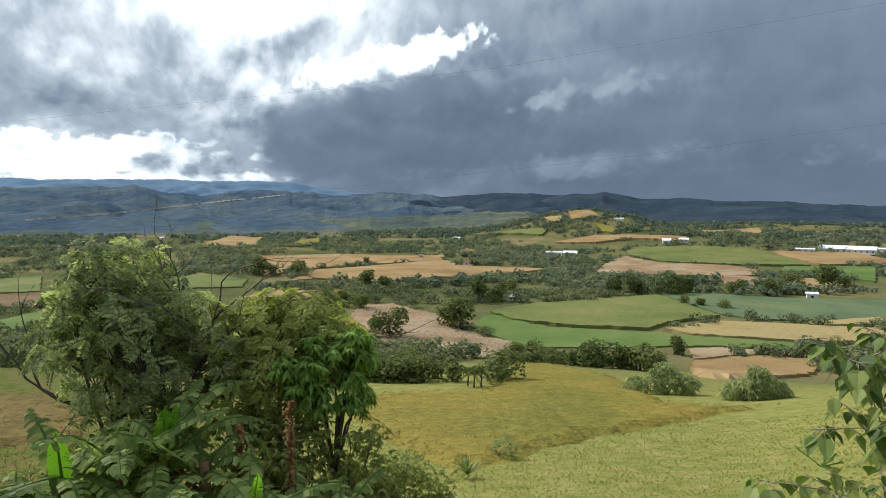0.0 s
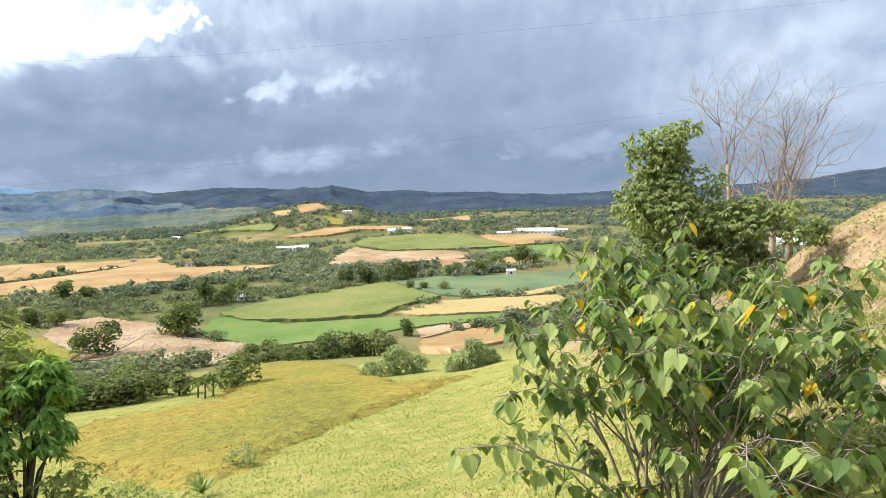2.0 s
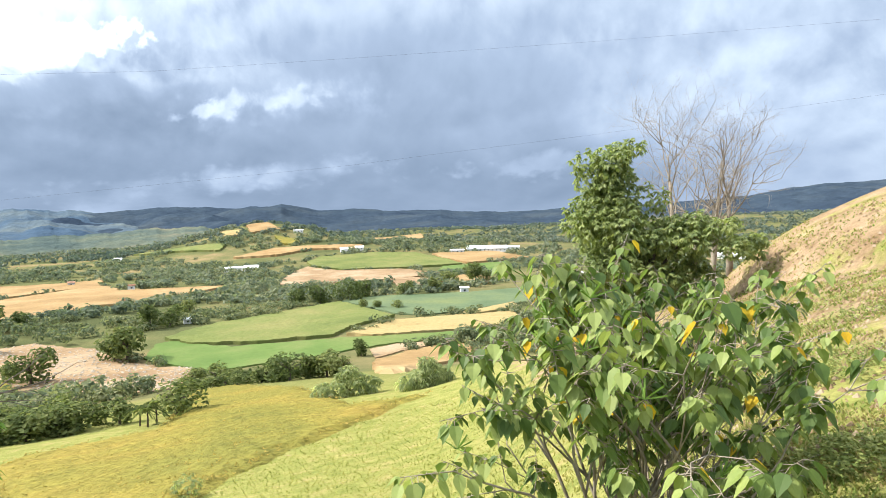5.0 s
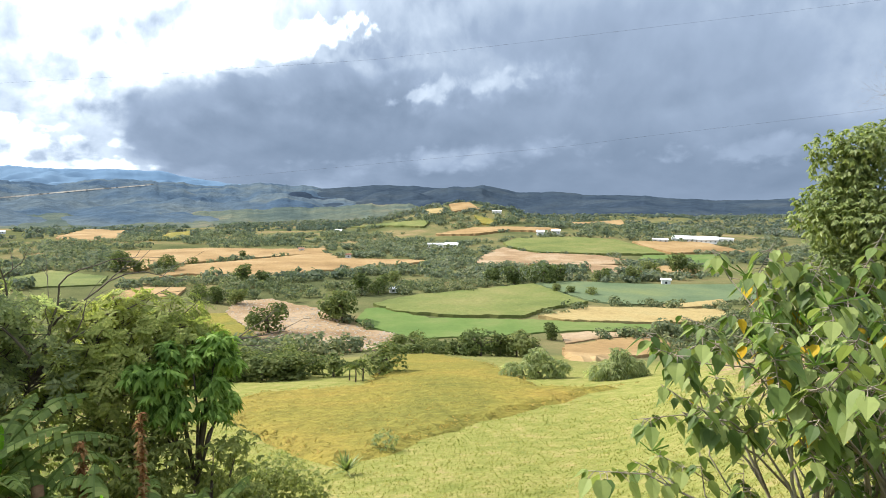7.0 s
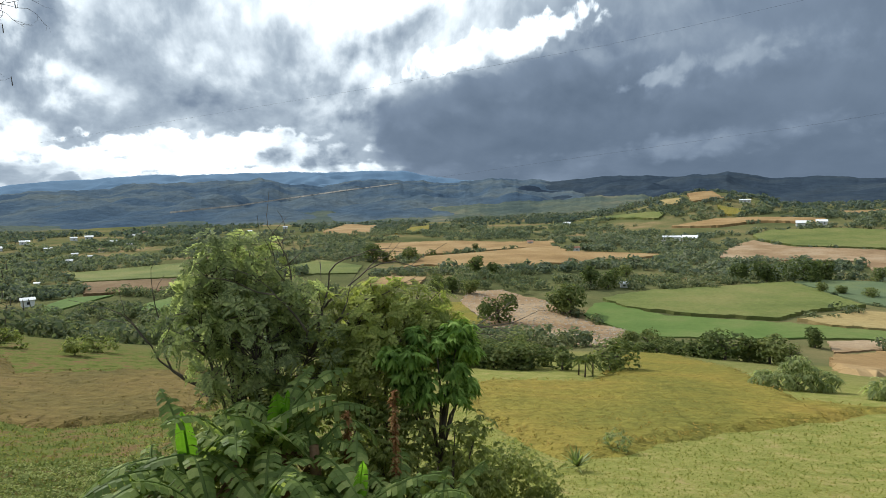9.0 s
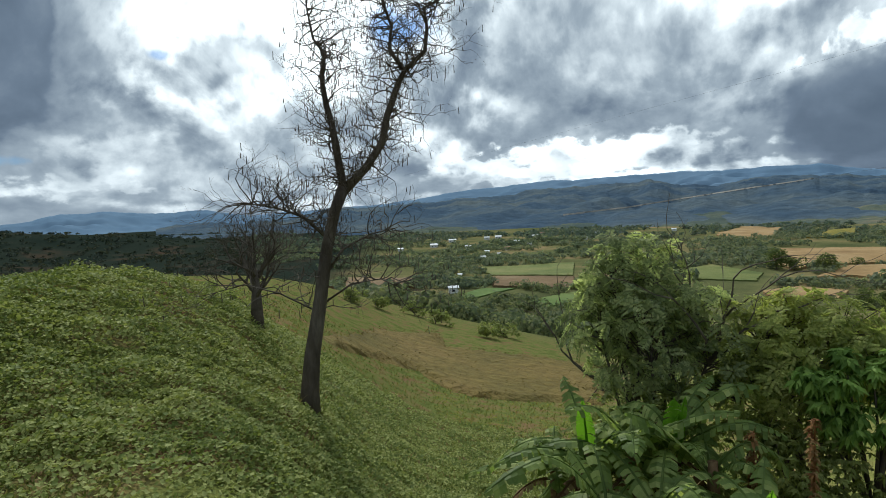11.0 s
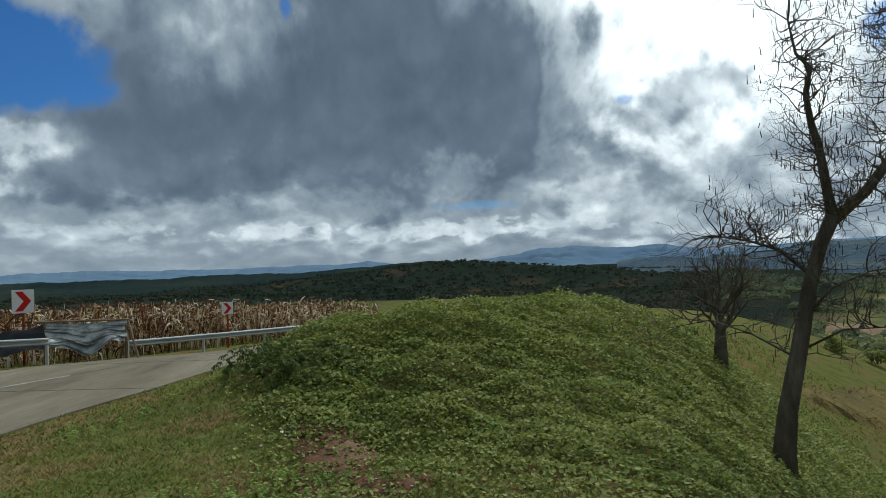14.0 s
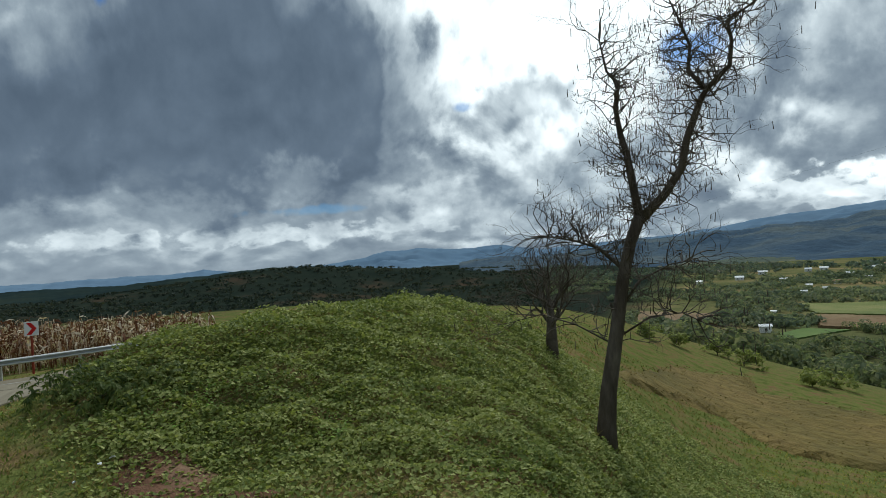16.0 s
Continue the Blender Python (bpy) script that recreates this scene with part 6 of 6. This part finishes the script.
def guard_rail(line, label, top=0.74, posts=2.2, post_mat="steel", post_size=(0.09, 0.13), proud=0.1, beams=1):
    """A ribbed steel beam on posts, along a plan line on the road's edge."""
    ob = tagged(new("guard_rail"), label, "guard rail", "guard rails of the road")
    length = sum(math.dist(p, q) for p, q in zip(line, line[1:]))
    pts = along(line, max(3, int(length / 0.8)))
    s = Shape()
    prof = [(0.0, 0.16), (0.06, 0.14), (0.065, 0.115), (0.005, 0.09), (0.0, 0.055), (0.06, 0.03), (0.065, 0.005), (0.0, -0.02), (-0.006, -0.02), (-0.006, 0.16)]
    n = len(prof)
    for i, p in enumerate(pts):
        d = (pts[min(i + 1, len(pts) - 1)] - pts[max(i - 1, 0)]).normalized()
        side = Vector((-d.y, d.x, 0))
        if (side.x * -p.x + side.y * -p.y) < 0:
            side = -side
        z = float(road_height(p.x)) + top - 0.16
        for u, v in prof:
            c = p + side * (u + proud)
            s.v.append((c.x, c.y, z + v))
    for i in range(len(pts) - 1):
        for k in range(n):
            j = (k + 1) % n
            s.f.append((i * n + k, i * n + j, (i + 1) * n + j, (i + 1) * n + k))
    part("beam", s, MAT["steel"], ob, "galvanised ribbed steel beam")
    for p in along(line, max(2, int(length / posts) + 1)):
        q = Shape()
        h = top + (0.06 if post_mat == "post" else -0.02)
        q.box((p.x, p.y, float(road_height(p.x)) + h / 2 - 0.15), (post_size[0], post_size[1], h + 0.3))
        part("post", q, MAT[post_mat], ob, "white painted concrete post" if post_mat == "post" else "")


def chevron_sign(place, face, wide, high, post_h, group="chevron signs of the bend"):
    """A white board with a red arrowhead on a red post, its face towards a point."""
    ob = tagged(new("road_sign"), "white road sign with a red chevron on a red post", "road sign", group)
    d = Vector((face[0] - place[0], face[1] - place[1], 0)).normalized()
    right = Vector((-d.y, d.x, 0))
    up, c = Vector((0, 0, 1)), Vector(place) + Vector((0, 0, post_h))
    turn = Matrix((right, d, up)).transposed()
    s = Shape()
    s.box(c, (wide, 0.02, high), turn)
    board = part("board", s, MAT["white_sign"], ob)
    s = Shape()
    x0, t, h = wide * 0.36, wide * 0.34, high * 0.42
    outline = [(-x0, h), (-x0 + t, h), (x0, 0), (-x0 + t, -h), (-x0, -h), (x0 - t, 0)]
    front = [c + d * 0.016 + right * u + up * v for u, v in outline]
    back = [p - d * 0.01 for p in front]
    s.add(front + back, [(0, 1, 2, 5), (5, 2, 3, 4), (11, 8, 7, 6), (10, 9, 8, 11)] + [(i, i + 6, (i + 1) % 6 + 6, (i + 1) % 6) for i in range(6)])
    part("chevron", s, MAT["red_sign"], board, "red chevron pointing along the bend")
    s = Shape()
    s.tube([Vector(place) - d * 0.035 - up * 0.3, c - d * 0.035 + up * high * 0.3], [0.032, 0.032], 8)
    part("post", s, MAT["red_post"], ob, "rusty red post")


build_road()
guard_rail([(-10.4, -15.6), (-13.6, -11.6), (-15.7, -9.85)], "galvanised steel guard rail beside dry maize", 0.62, 2.2, "steel", (0.06, 0.07))
guard_rail([(-17.3, -8.6), (-19.8, -6.9), (-22.4, -5.1), (-25.5, -3.2)], "galvanised steel guard rail ending at the mound", 0.46, 2.2, "steel", (0.06, 0.07))
guard_rail([(20.4, 5.1), (22.2, 6.3), (24.2, 7.9), (26.3, 9.7)], "steel guard rail on close-set white concrete posts", 0.82, 0.95, "post", (0.09, 0.09), -0.12)
guard_rail([(27.5, 10.3), (31.0, 11.0), (36.0, 10.6), (41.0, 9.0), (46.0, 7.5)], "steel guard rail across the far side of the bend", 0.8, 1.7, "post", (0.12, 0.12), 0.1)
chevron_sign((-16.5, -10.95, -0.6), (0, 0), 0.5, 0.63, 1.6)
chevron_sign((-20.6, -6.85, -0.85), (4, 3), 0.36, 0.42, 1.2)
chevron_sign((27.2, 9.9, 2.5), (10, -12), 0.34, 0.52, 1.75)
chevron_sign((31.2, 10.85, 2.9), (12, -12), 0.34, 0.5, 1.75)


def tarpaulin_shelter():
    """A low roadside shelter: a grey sheet hung over a pole and the rail, a black one beside it."""
    ob = tagged(new("tarpaulin_shelter"), "low shelter of a grey tarpaulin thrown over poles", "shelter")
    a, b = Vector((-16.1, -10.15, 0.42)), Vector((-17.15, -8.55, 0.36))
    d = (b - a).normalized()
    out = Vector((-d.y, d.x, 0))
    if out.x < 0:
        out = -out
    rnd = random.Random(4)
    s = Shape()
    n, m = 60, 40
    for i in range(n + 1):
        u = i / n
        for j in range(m + 1):
            v = j / m
            p = a.lerp(b, u) + d * (0.1 * v * (0.5 - u) + 0.03 * math.sin(11 * v))
            drop = (0.5 + 0.3 * math.sin(math.pi * min(1, u * 1.1)) ** 1.6 + 0.07 * math.sin(13 * u + 1)) * v + 0.07 * math.sin(math.pi * u)
            swag = 1 - (2 * u - 0.9) ** 2
            fold = (0.07 * float(wave(u * 1.0 + 0.6 * v, v * 2.4, 0.7, 41)) + 0.045 * float(wave(u * 0.9 - 0.5 * v, v * 1.6 + 0.3 * swag, 0.28, 42)) + 0.02 * float(wave(u, v, 0.12, 43))) * min(1, 0.25 + 1.5 * v)
            p += out * (0.34 * v + fold) - Vector((0, 0, drop + 0.5 * fold))
            s.v.append(tuple(p))
    for i in range(n):
        for j in range(m):
            q = i * (m + 1) + j
            s.f.append((q, q + 1, q + m + 2, q + m + 1))
    part("sheet", s, MAT["tarp"], ob, "creased grey tarpaulin", True)
    s = Shape()
    for i in range(9):
        u = i / 8
        for j in range(7):
            v = j / 6
            p = a + Vector((0, 0, -0.02)) - d * (1.25 * v) + out * (-0.1 + 0.55 * u) - Vector((0, 0, 0.62 * u * (1 - 0.3 * v) + 0.3 * v + 0.05 * math.sin(9 * u + 7 * v)))
            s.v.append(tuple(p))
    s.f = [(i * 7 + j, i * 7 + j + 1, i * 7 + j + 8, i * 7 + j + 7) for i in range(8) for j in range(6)]
    part("side_sheet", s, MAT["black_tarp"], ob, "black plastic side sheet", True)
    for p, q in ((a - d * 0.25 + Vector((0, 0, 0.03)), b + d * 0.1), (a + Vector((0, 0, 0.05)), a - out * 0.3 - Vector((0, 0, 1.25))), (b, b - out * 0.2 - Vector((0, 0, 1.35))), (b + out * 0.35, b + out * 0.6 + d * 0.25 - Vector((0, 0, 1.2)))):
        s = Shape()
        s.tube([p, q], [0.03, 0.028], 6)
        part("pole", s, MAT["timber"], ob)


tarpaulin_shelter()


def stone_wall():
    """The masonry wall that holds up the road, stones set in mortar, with cracked capping blocks."""
    wall = tagged(new("wall_roadside"), "grey rubble stone retaining wall with cracked concrete capping", "wall", kind="structure")
    line = along([(4.4, -2.2), (5.4, 0.6), (6.2, 1.3), (12, 3.35), (17.3, 5.15)], 40)
    s = Shape()
    for i, p in enumerate(line):
        d = (line[min(i + 1, 39)] - line[max(i - 1, 0)]).normalized()
        out = Vector((-d.y, d.x, 0))
        top = float(road_height(p.x)) + 0.1
        for off, z in ((0.42, -0.7), (0.12, top), (-0.32, top), (-0.32, -0.7)):
            c = p + out * off
            s.v.append((c.x, c.y, z))
    for i in range(39):
        for k in range(4):
            j = (k + 1) % 4
            s.f.append((i * 4 + k, i * 4 + j, i * 4 + 4 + j, i * 4 + 4 + k))
    s.f += [(0, 1, 2, 3), (159, 158, 157, 156)]
    part("core", s, MAT["mortar"], wall)
    rnd = random.Random(77)
    kinds = []
    for k in range(6):
        q = Shape()
        n = 9
        r0 = [rnd.uniform(0.75, 1.1) for _ in range(n)]
        ring = [Vector((math.cos(w * 6.283 / n) * r0[w], 0, math.sin(w * 6.283 / n) * r0[w])) for w in range(n)]
        q.v = [tuple(v) for v in ring] + [(v.x * 0.72, 0.32, v.z * 0.72) for v in ring] + [(0, 0.4, 0)]
        q.f = [(i, i + n, (i + 1) % n + n, (i + 1) % n) for i in range(n)] + [(i + n, 2 * n, (i + 1) % n + n) for i in range(n)]
        kinds.append(q.mesh("stone", MAT["stone"], True))
    count = 0
    for row in range(9):
        z0 = -0.2 + row * 0.25
        for i in range(1, 39):
            p = line[i].lerp(line[min(i + 1, 39)], rnd.random())
            top = float(road_height(p.x)) + 0.02
            z = z0 + rnd.uniform(-0.06, 0.06)
            if z > top - 0.1 or count >= 300 or rnd.random() < 0.1:
                continue
            d = (line[min(i + 1, 39)] - line[i - 1]).normalized()
            out = Vector((-d.y, d.x, 0))
            c = p + out * (0.43 - 0.3 * (z + 0.7) / (top + 0.7) - 0.02)
            st = new("stone", kinds[rnd.randint(0, 5)])
            st.parent = wall
            w = rnd.uniform(0.13, 0.23)
            st.matrix_basis = Matrix.Translation((c.x, c.y, z)) @ Matrix((d, out, Vector((0, 0, 1)))).transposed().to_4x4() @ Matrix.Diagonal((w * rnd.uniform(1, 1.4), 0.09, w * rnd.uniform(0.7, 1), 1))
            count += 1
    for i in range(2, 39, 6):
        q = Shape()
        lift = rnd.uniform(0.0, 0.14)
        seg = line[i:min(i + 6, 40)]
        for j, p in enumerate(seg):
            d = (seg[min(j + 1, len(seg) - 1)] - seg[max(j - 1, 0)]).normalized()
            out = Vector((-d.y, d.x, 0))
            z = float(road_height(p.x)) + 0.12 + lift
            for off, zz in ((0.16, z - 0.22), (0.15, z - 0.02), (0.11, z), (-0.33, z), (-0.35, z - 0.22)):
                c = p + out * off + d * (0.03 if j == 0 else 0)
                q.v.append((c.x, c.y, zz + rnd.uniform(-0.012, 0.012)))
        n = len(seg)
        for j in range(n - 1):
            for k in range(5):
                q.f.append((j * 5 + k, j * 5 + (k + 1) % 5, j * 5 + 5 + (k + 1) % 5, j * 5 + 5 + k))
        q.f += [(0, 1, 2, 3, 4), tuple((n - 1) * 5 + k for k in (4, 3, 2, 1, 0))]
        part("capping", q, MAT["capping"], wall, "cracked concrete capping block")


stone_wall()
leafy_tree("bush", Vector((33.5, 12.6, float(ground(33.5, 12.6)))), [((0, 0, 0.5), (1.0, 1.0, 0.7)), ((1.3, -0.5, 0.8), (1.0, 0.9, 0.9)), ((-1.0, 0.3, 0.4), (0.8, 0.8, 0.6))], 3000, 0.22, "bright_leaf", "green bush behind the far guard rail", 17, 0.8, 0.06, 0.5)

# power lines across the valley
for pts in ([(-45, 38, 5.2), (-9.7, 32.5, 7.6), (3, 33.5, 9.3), (12, 31.8, 10.4), (24, 24.3, 10.8), (34, 15, 10.6)], [(-30, 52, 1.0), (12.7, 31.5, 4.6), (17.3, 29.4, 5.15), (23.5, 24.7, 5.75), (34, 14, 6.9)]):
    s = Shape()
    s.tube(pts, [0.0028] * len(pts), 4)
    thing("power_line", s, MAT["wire"], "thin dark overhead power line", "cable", "overhead power lines")

# ---- plants that cover the ground ----
def scatter(n, az0, az1, r0, r1, seed, power=1.0):
    rnd = np.random.RandomState(seed)
    az = rnd.uniform(az0, az1, n)
    r = r0 * (r1 / r0) ** (rnd.rand(n) ** power)
    return -np.sin(np.radians(az)) * r, np.cos(np.radians(az)) * r, r, az


def creepers():
    """Leafy creepers over the mound, in soft heaps."""
    pr = random.Random(6)
    s = Shape()
    x, y, r, az = scatter(240000, 33, 110, 4.0, 27, 61, 0.8)
    heap = 0.5 + 0.5 * wave(x, y, 1.5, 33) + 0.35 * wave(x, y, 0.55, 34)
    edge = y - np.interp(x, ROAD_X, ROAD_Y)
    thick = smooth(0.2, 2.4, edge) * smooth(109, 101, az) * np.maximum(smooth(4.6, 6.2, r - 0.035 * (az - 75)), 0.25)
    z = ground(x, y)
    for i in range(len(x)):
        if pr.random() > thick[i] * 0.95 + 0.02:
            continue
        up = (0.03 + 0.22 * max(0, heap[i]) * pr.random() ** 0.5) * (0.35 + 0.65 * thick[i])
        n = pr.uniform(0.018, 0.04) * (0.7 + 0.055 * r[i])
        s.card((x[i], y[i], z[i] + up), (pr.gauss(0, 0.55), pr.gauss(0, 0.55), 1), n * 1.5, pr, 1.5)
    thing("creepers", s, MAT["vine"], "low leafy green creepers covering the mound", "plants", kind="stuff")


def grass(name, n, az0, az1, r0, r1, tall, seed, material, label, gate=-9.0, power=1.0):
    """Short tufts of grass blades."""
    pr = random.Random(seed)
    s = Shape()
    x, y, r, az = scatter(n, az0, az1, r0, r1, seed, power)
    z, lump = ground(x, y), wave(x, y, 2.2, seed + 1)
    edge = np.interp(x, ROAD_X, ROAD_Y) - y
    for i in range(n):
        if lump[i] < gate or edge[i] > 0.2:
            continue
        h = tall * pr.uniform(0.4, 1.15) * (1 + 0.012 * r[i])
        w = 0.0045 + 0.001 * r[i]
        a = pr.uniform(0, 6.3)
        dx, dy = math.cos(a), math.sin(a)
        b = Vector((x[i], y[i], z[i] - 0.02))
        lean = Vector((pr.gauss(0, 0.45), pr.gauss(0, 0.45), 1)) * h
        sd = Vector((dx, dy, 0)) * w
        s.add([b - sd, b + sd, b + lean * 0.6 + sd * 0.7, b + lean + Vector((lean.x, lean.y, -0.1 * h)) * 0.4, b + lean * 0.6 - sd * 0.7], [(0, 1, 2, 4), (4, 2, 3)])
    thing(name, s, material, label, "grass", kind="stuff")


def weeds(n, az0, az1, r0, r1, seed, size, material, label, gate=0.3):
    """Low broad-leaved weeds in patches."""
    pr = random.Random(seed)
    s = Shape()
    x, y, r, az = scatter(n, az0, az1, r0, r1, seed)
    z, lump = ground(x, y), wave(x, y, 3.0, seed + 3)
    edge = np.interp(x, ROAD_X, ROAD_Y) - y
    for i in range(n):
        if lump[i] < gate or edge[i] > -0.3:
            continue
        for k in range(5):
            a = pr.uniform(0, 6.3)
            s.leaf((x[i], y[i], z[i] + 0.02 + 0.1 * pr.random()), (math.cos(a), math.sin(a), pr.uniform(0.1, 1.2)), (0, 0, 1), size * pr.uniform(0.6, 1.3) * (1 + 0.01 * r[i]), size * 0.5, 0.4, 2)
    thing("weeds", s, material, label, "plants", kind="stuff")


creepers()
grass("grass", 95000, -62, 48, 2.6, 45, 0.068, 101, MAT["blade"], "short yellow green grass on the hillside", -9, 0.8)
grass("verge_grass", 75000, 76, 146, 2.4, 15, 0.06, 103, MAT["verge"], "short green and brown verge grass beside the road", -1.1)
grass("lower_grass", 16000, 34, 66, 6, 45, 0.11, 104, MAT["verge"], "rough green grass below the mound", -9)
grass("bank_grass", 64000, -84, -46, 3.0, 27, 0.065, 105, MAT["bank_blade"], "dry and green grass on the cut bank", -0.35)
weeds(9000, -82, -50, 3.2, 19, 107, 0.055, MAT["vine"], "patches of bright green broad-leaved weeds", 0.22)
weeds(1500, -50, 46, 4, 20, 109, 0.07, MAT["tree_leaf"], "scattered low weeds in the grass", 0.35)
weeds(1800, 84, 122, 3, 9, 111, 0.06, MAT["bright_leaf"], "small bright weeds on the verge", 0.2)


def earth_patch(az, r, a, b, turn, seed):
    """Trodden red earth showing through the grass."""
    rnd = random.Random(seed)
    c = polar(az, r)
    s, n = Shape(), 26
    s.v.append((c.x, c.y, c.z + 0.03))
    for ring in (0.5, 1.0):
        for k in range(n):
            w = 6.283 * k / n
            q = ring * rnd.uniform(0.78, 1.2)
            u, v = math.cos(w) * a * q, math.sin(w) * b * q
            x, y = c.x + u * math.cos(turn) - v * math.sin(turn), c.y + u * math.sin(turn) + v * math.cos(turn)
            s.v.append((x, y, float(ground(x, y)) + (0.025 + rnd.uniform(0, 0.03) if ring < 1 else -0.01)))
    s.f = [(0, 1 + k, 1 + (k + 1) % n) for k in range(n)] + [(1 + k, 1 + n + k, 1 + n + (k + 1) % n, 1 + (k + 1) % n) for k in range(n)]
    return thing("bare_earth", s, MAT["earth"], "patch of trodden red brown earth", "earth", kind="structure", soft=True)


earth_patch(100, 5.9, 0.95, 0.45, 0.4, 1)
earth_patch(95, 5.2, 0.3, 0.42, 0.2, 2)
earth_patch(103, 4.1, 1.3, 0.42, 0.1, 3)
earth_patch(110, 4.6, 0.7, 0.3, 0.3, 5)
earth_patch(96, 4.2, 0.4, 0.3, 0.6, 4)


def litter(az, r, size, seed):
    rnd = random.Random(seed)
    s = Shape()
    c = polar(az, r, 0.04)
    n = 7
    s.v = [tuple(c + Vector((rnd.uniform(-1, 1), rnd.uniform(-1, 1), rnd.uniform(0, 0.8))) * size) for _ in range(n)]
    s.f = [(0, 1, 2), (0, 2, 3), (1, 4, 2), (2, 4, 5), (3, 2, 5), (5, 4, 6), (0, 3, 6), (1, 6, 4), (0, 6, 1)]
    thing("scrap_of_litter", s, MAT["litter"], "small crumpled pale scrap lying in grass", "litter", "scraps on the verge")


for az, r, size, seed in ((103.5, 6.6, 0.035, 1), (104.6, 6.5, 0.03, 2), (106.5, 6.2, 0.03, 3), (96.2, 5.2, 0.025, 4), (101.5, 4.4, 0.02, 5), (93, 5.0, 0.02, 6), (99, 6.8, 0.04, 7)):
    litter(az, r, size, seed)


def stones_on(name, az0, az1, r0, r1, n, size, seed, label):
    rnd = random.Random(seed)
    for k in range(n):
        az, r = rnd.uniform(az0, az1), rnd.uniform(r0, r1)
        s = Shape()
        v = size * rnd.uniform(0.5, 1.4)
        ring = [(math.cos(w) * v * rnd.uniform(0.7, 1.2), math.sin(w) * v * rnd.uniform(0.7, 1.2)) for w in (0, 1.05, 2.1, 3.14, 4.2, 5.25)]
        s.v = [(x, y, -0.3 * v) for x, y in ring] + [(x * 0.6, y * 0.6, 0.5 * v) for x, y in ring]
        s.f = [(i, (i + 1) % 6, (i + 1) % 6 + 6, i + 6) for i in range(6)] + [(6, 7, 8, 9, 10, 11)]
        thing(name, s, MAT["clod"], label, "stone", "stones on the bank", m=Matrix.Translation(polar(az, r)))


stones_on("stone", -75, -56, 5, 17, 34, 0.06, 5, "pale stone lying on the cut bank")


def maize_field():
    """The standing dry maize behind the guard rail."""
    pr = random.Random(9)
    s = Shape()
    rails = [(-8.5, -18.5), (-14.2, -12.1), (-16.2, -10.2), (-17.9, -8.9), (-20.4, -7.2), (-24, -4.6), (-28.5, -1.9)]
    for row in range(11):
        for p in along(rails, 142):
            off = 0.8 + row * 0.7
            d = Vector((-0.82, -0.57, 0)) if p.y < -8 else Vector((-0.72, -0.69, 0))
            c = p + d * off + Vector((pr.uniform(-0.15, 0.15), pr.uniform(-0.15, 0.15), 0))
            h = pr.uniform(1.1, 1.85) * (0.8 if p.x < -23 else 1.0)
            z = float(road_height(c.x)) - 0.25
            b = Vector((c.x, c.y, z))
            top = b + Vector((pr.gauss(0, 0.2), pr.gauss(0, 0.2), h))
            s.tube([b, b.lerp(top, 0.6), top], [0.014, 0.011, 0.006], 3, cap=False)
            for k in range(13 if row < 3 else 7):
                t = pr.uniform(0.2, 0.98) if row < 3 else pr.uniform(0.6, 0.98)
                a = pr.uniform(0, 6.3)
                s.leaf(b.lerp(top, t), (math.cos(a), math.sin(a), pr.uniform(-0.2, 1.5)), (pr.gauss(0, 0.6), pr.gauss(0, 0.6), 1), pr.uniform(0.25, 0.7), pr.uniform(0.04, 0.1), pr.uniform(0.3, 1.7), 3, 0.6)
    thing("dry_maize", s, MAT["maize_dry"], "tall dry brown maize standing behind the guard rail", "maize", kind="stuff")


maize_field()


def ripe_maize(wanted, material, name, label):
    """Single plants over the yellowing slope fields, by the thousand."""
    pr = random.Random(19)
    s = Shape()
    for field, crop, height, corners in FIELDS:
        if field != "yellow_slope_field" or crop != wanted:
            continue
        cx = np.array(corners)
        lo, hi = cx.min(0), cx.max(0)
        rnd = np.random.RandomState(5)
        n = int((hi[0] - lo[0]) * (hi[1] - lo[1]) * 3.5)
        x, y = rnd.uniform(lo[0], hi[0], n), rnd.uniform(lo[1], hi[1], n)
        z = ground(x, y)
        for i in np.where(inside(x, y, [tuple(p) for p in corners]))[0][:16000]:
            for k in range(3):
                a = pr.uniform(0, 6.3)
                d = Vector((math.cos(a), math.sin(a), pr.uniform(0.3, 1.3))).normalized()
                b = Vector((x[i], y[i], z[i] + height * 0.9))
                n0 = pr.uniform(0.1, 0.26)
                sd = Vector((-d.y, d.x, 0)).normalized() * 0.05
                e = b + d * n0
                s.add([b - sd, b + sd, e + sd * 0.6 - Vector((0, 0, 0.05)), e + Vector((d.x, d.y, -0.6)) * n0 * 0.4], [(0, 1, 2, 3)])
    thing(name, s, material, label, "maize", kind="stuff")


ripe_maize("yellow", MAT["maize_ripe"], "ripe_maize", "yellowing ripe maize plants covering the slope")
ripe_maize("ochre", MAT["maize_fading"], "fading_maize", "brownish fading maize plants on the lower slope")


def bank_rubble():
    """Clods and small stones on the cut bank."""
    pr = random.Random(2)
    s = Shape()
    x, y, r, az = scatter(3200, -76, -50, 5, 27, 88, 0.8)
    z = ground(x, y)
    edge = np.interp(x, ROAD_X, ROAD_Y) - y
    for i in range(len(x)):
        if edge[i] > -0.3:
            continue
        v = pr.uniform(0.015, 0.05) * (0.7 + 0.05 * r[i])
        c = Vector((x[i], y[i], z[i]))
        s.add([c + Vector((math.cos(a) * v * pr.uniform(0.6, 1.2), math.sin(a) * v, -0.01)) for a in (0, 1.3, 2.6, 3.9, 5.1)] + [c + Vector((0, 0, v * 0.8))], [(0, 1, 5), (1, 2, 5), (2, 3, 5), (3, 4, 5), (4, 0, 5)])
    thing("bank_rubble", s, MAT["clod"], "clods of earth and small stones on the bank", "rubble", kind="stuff")


bank_rubble()
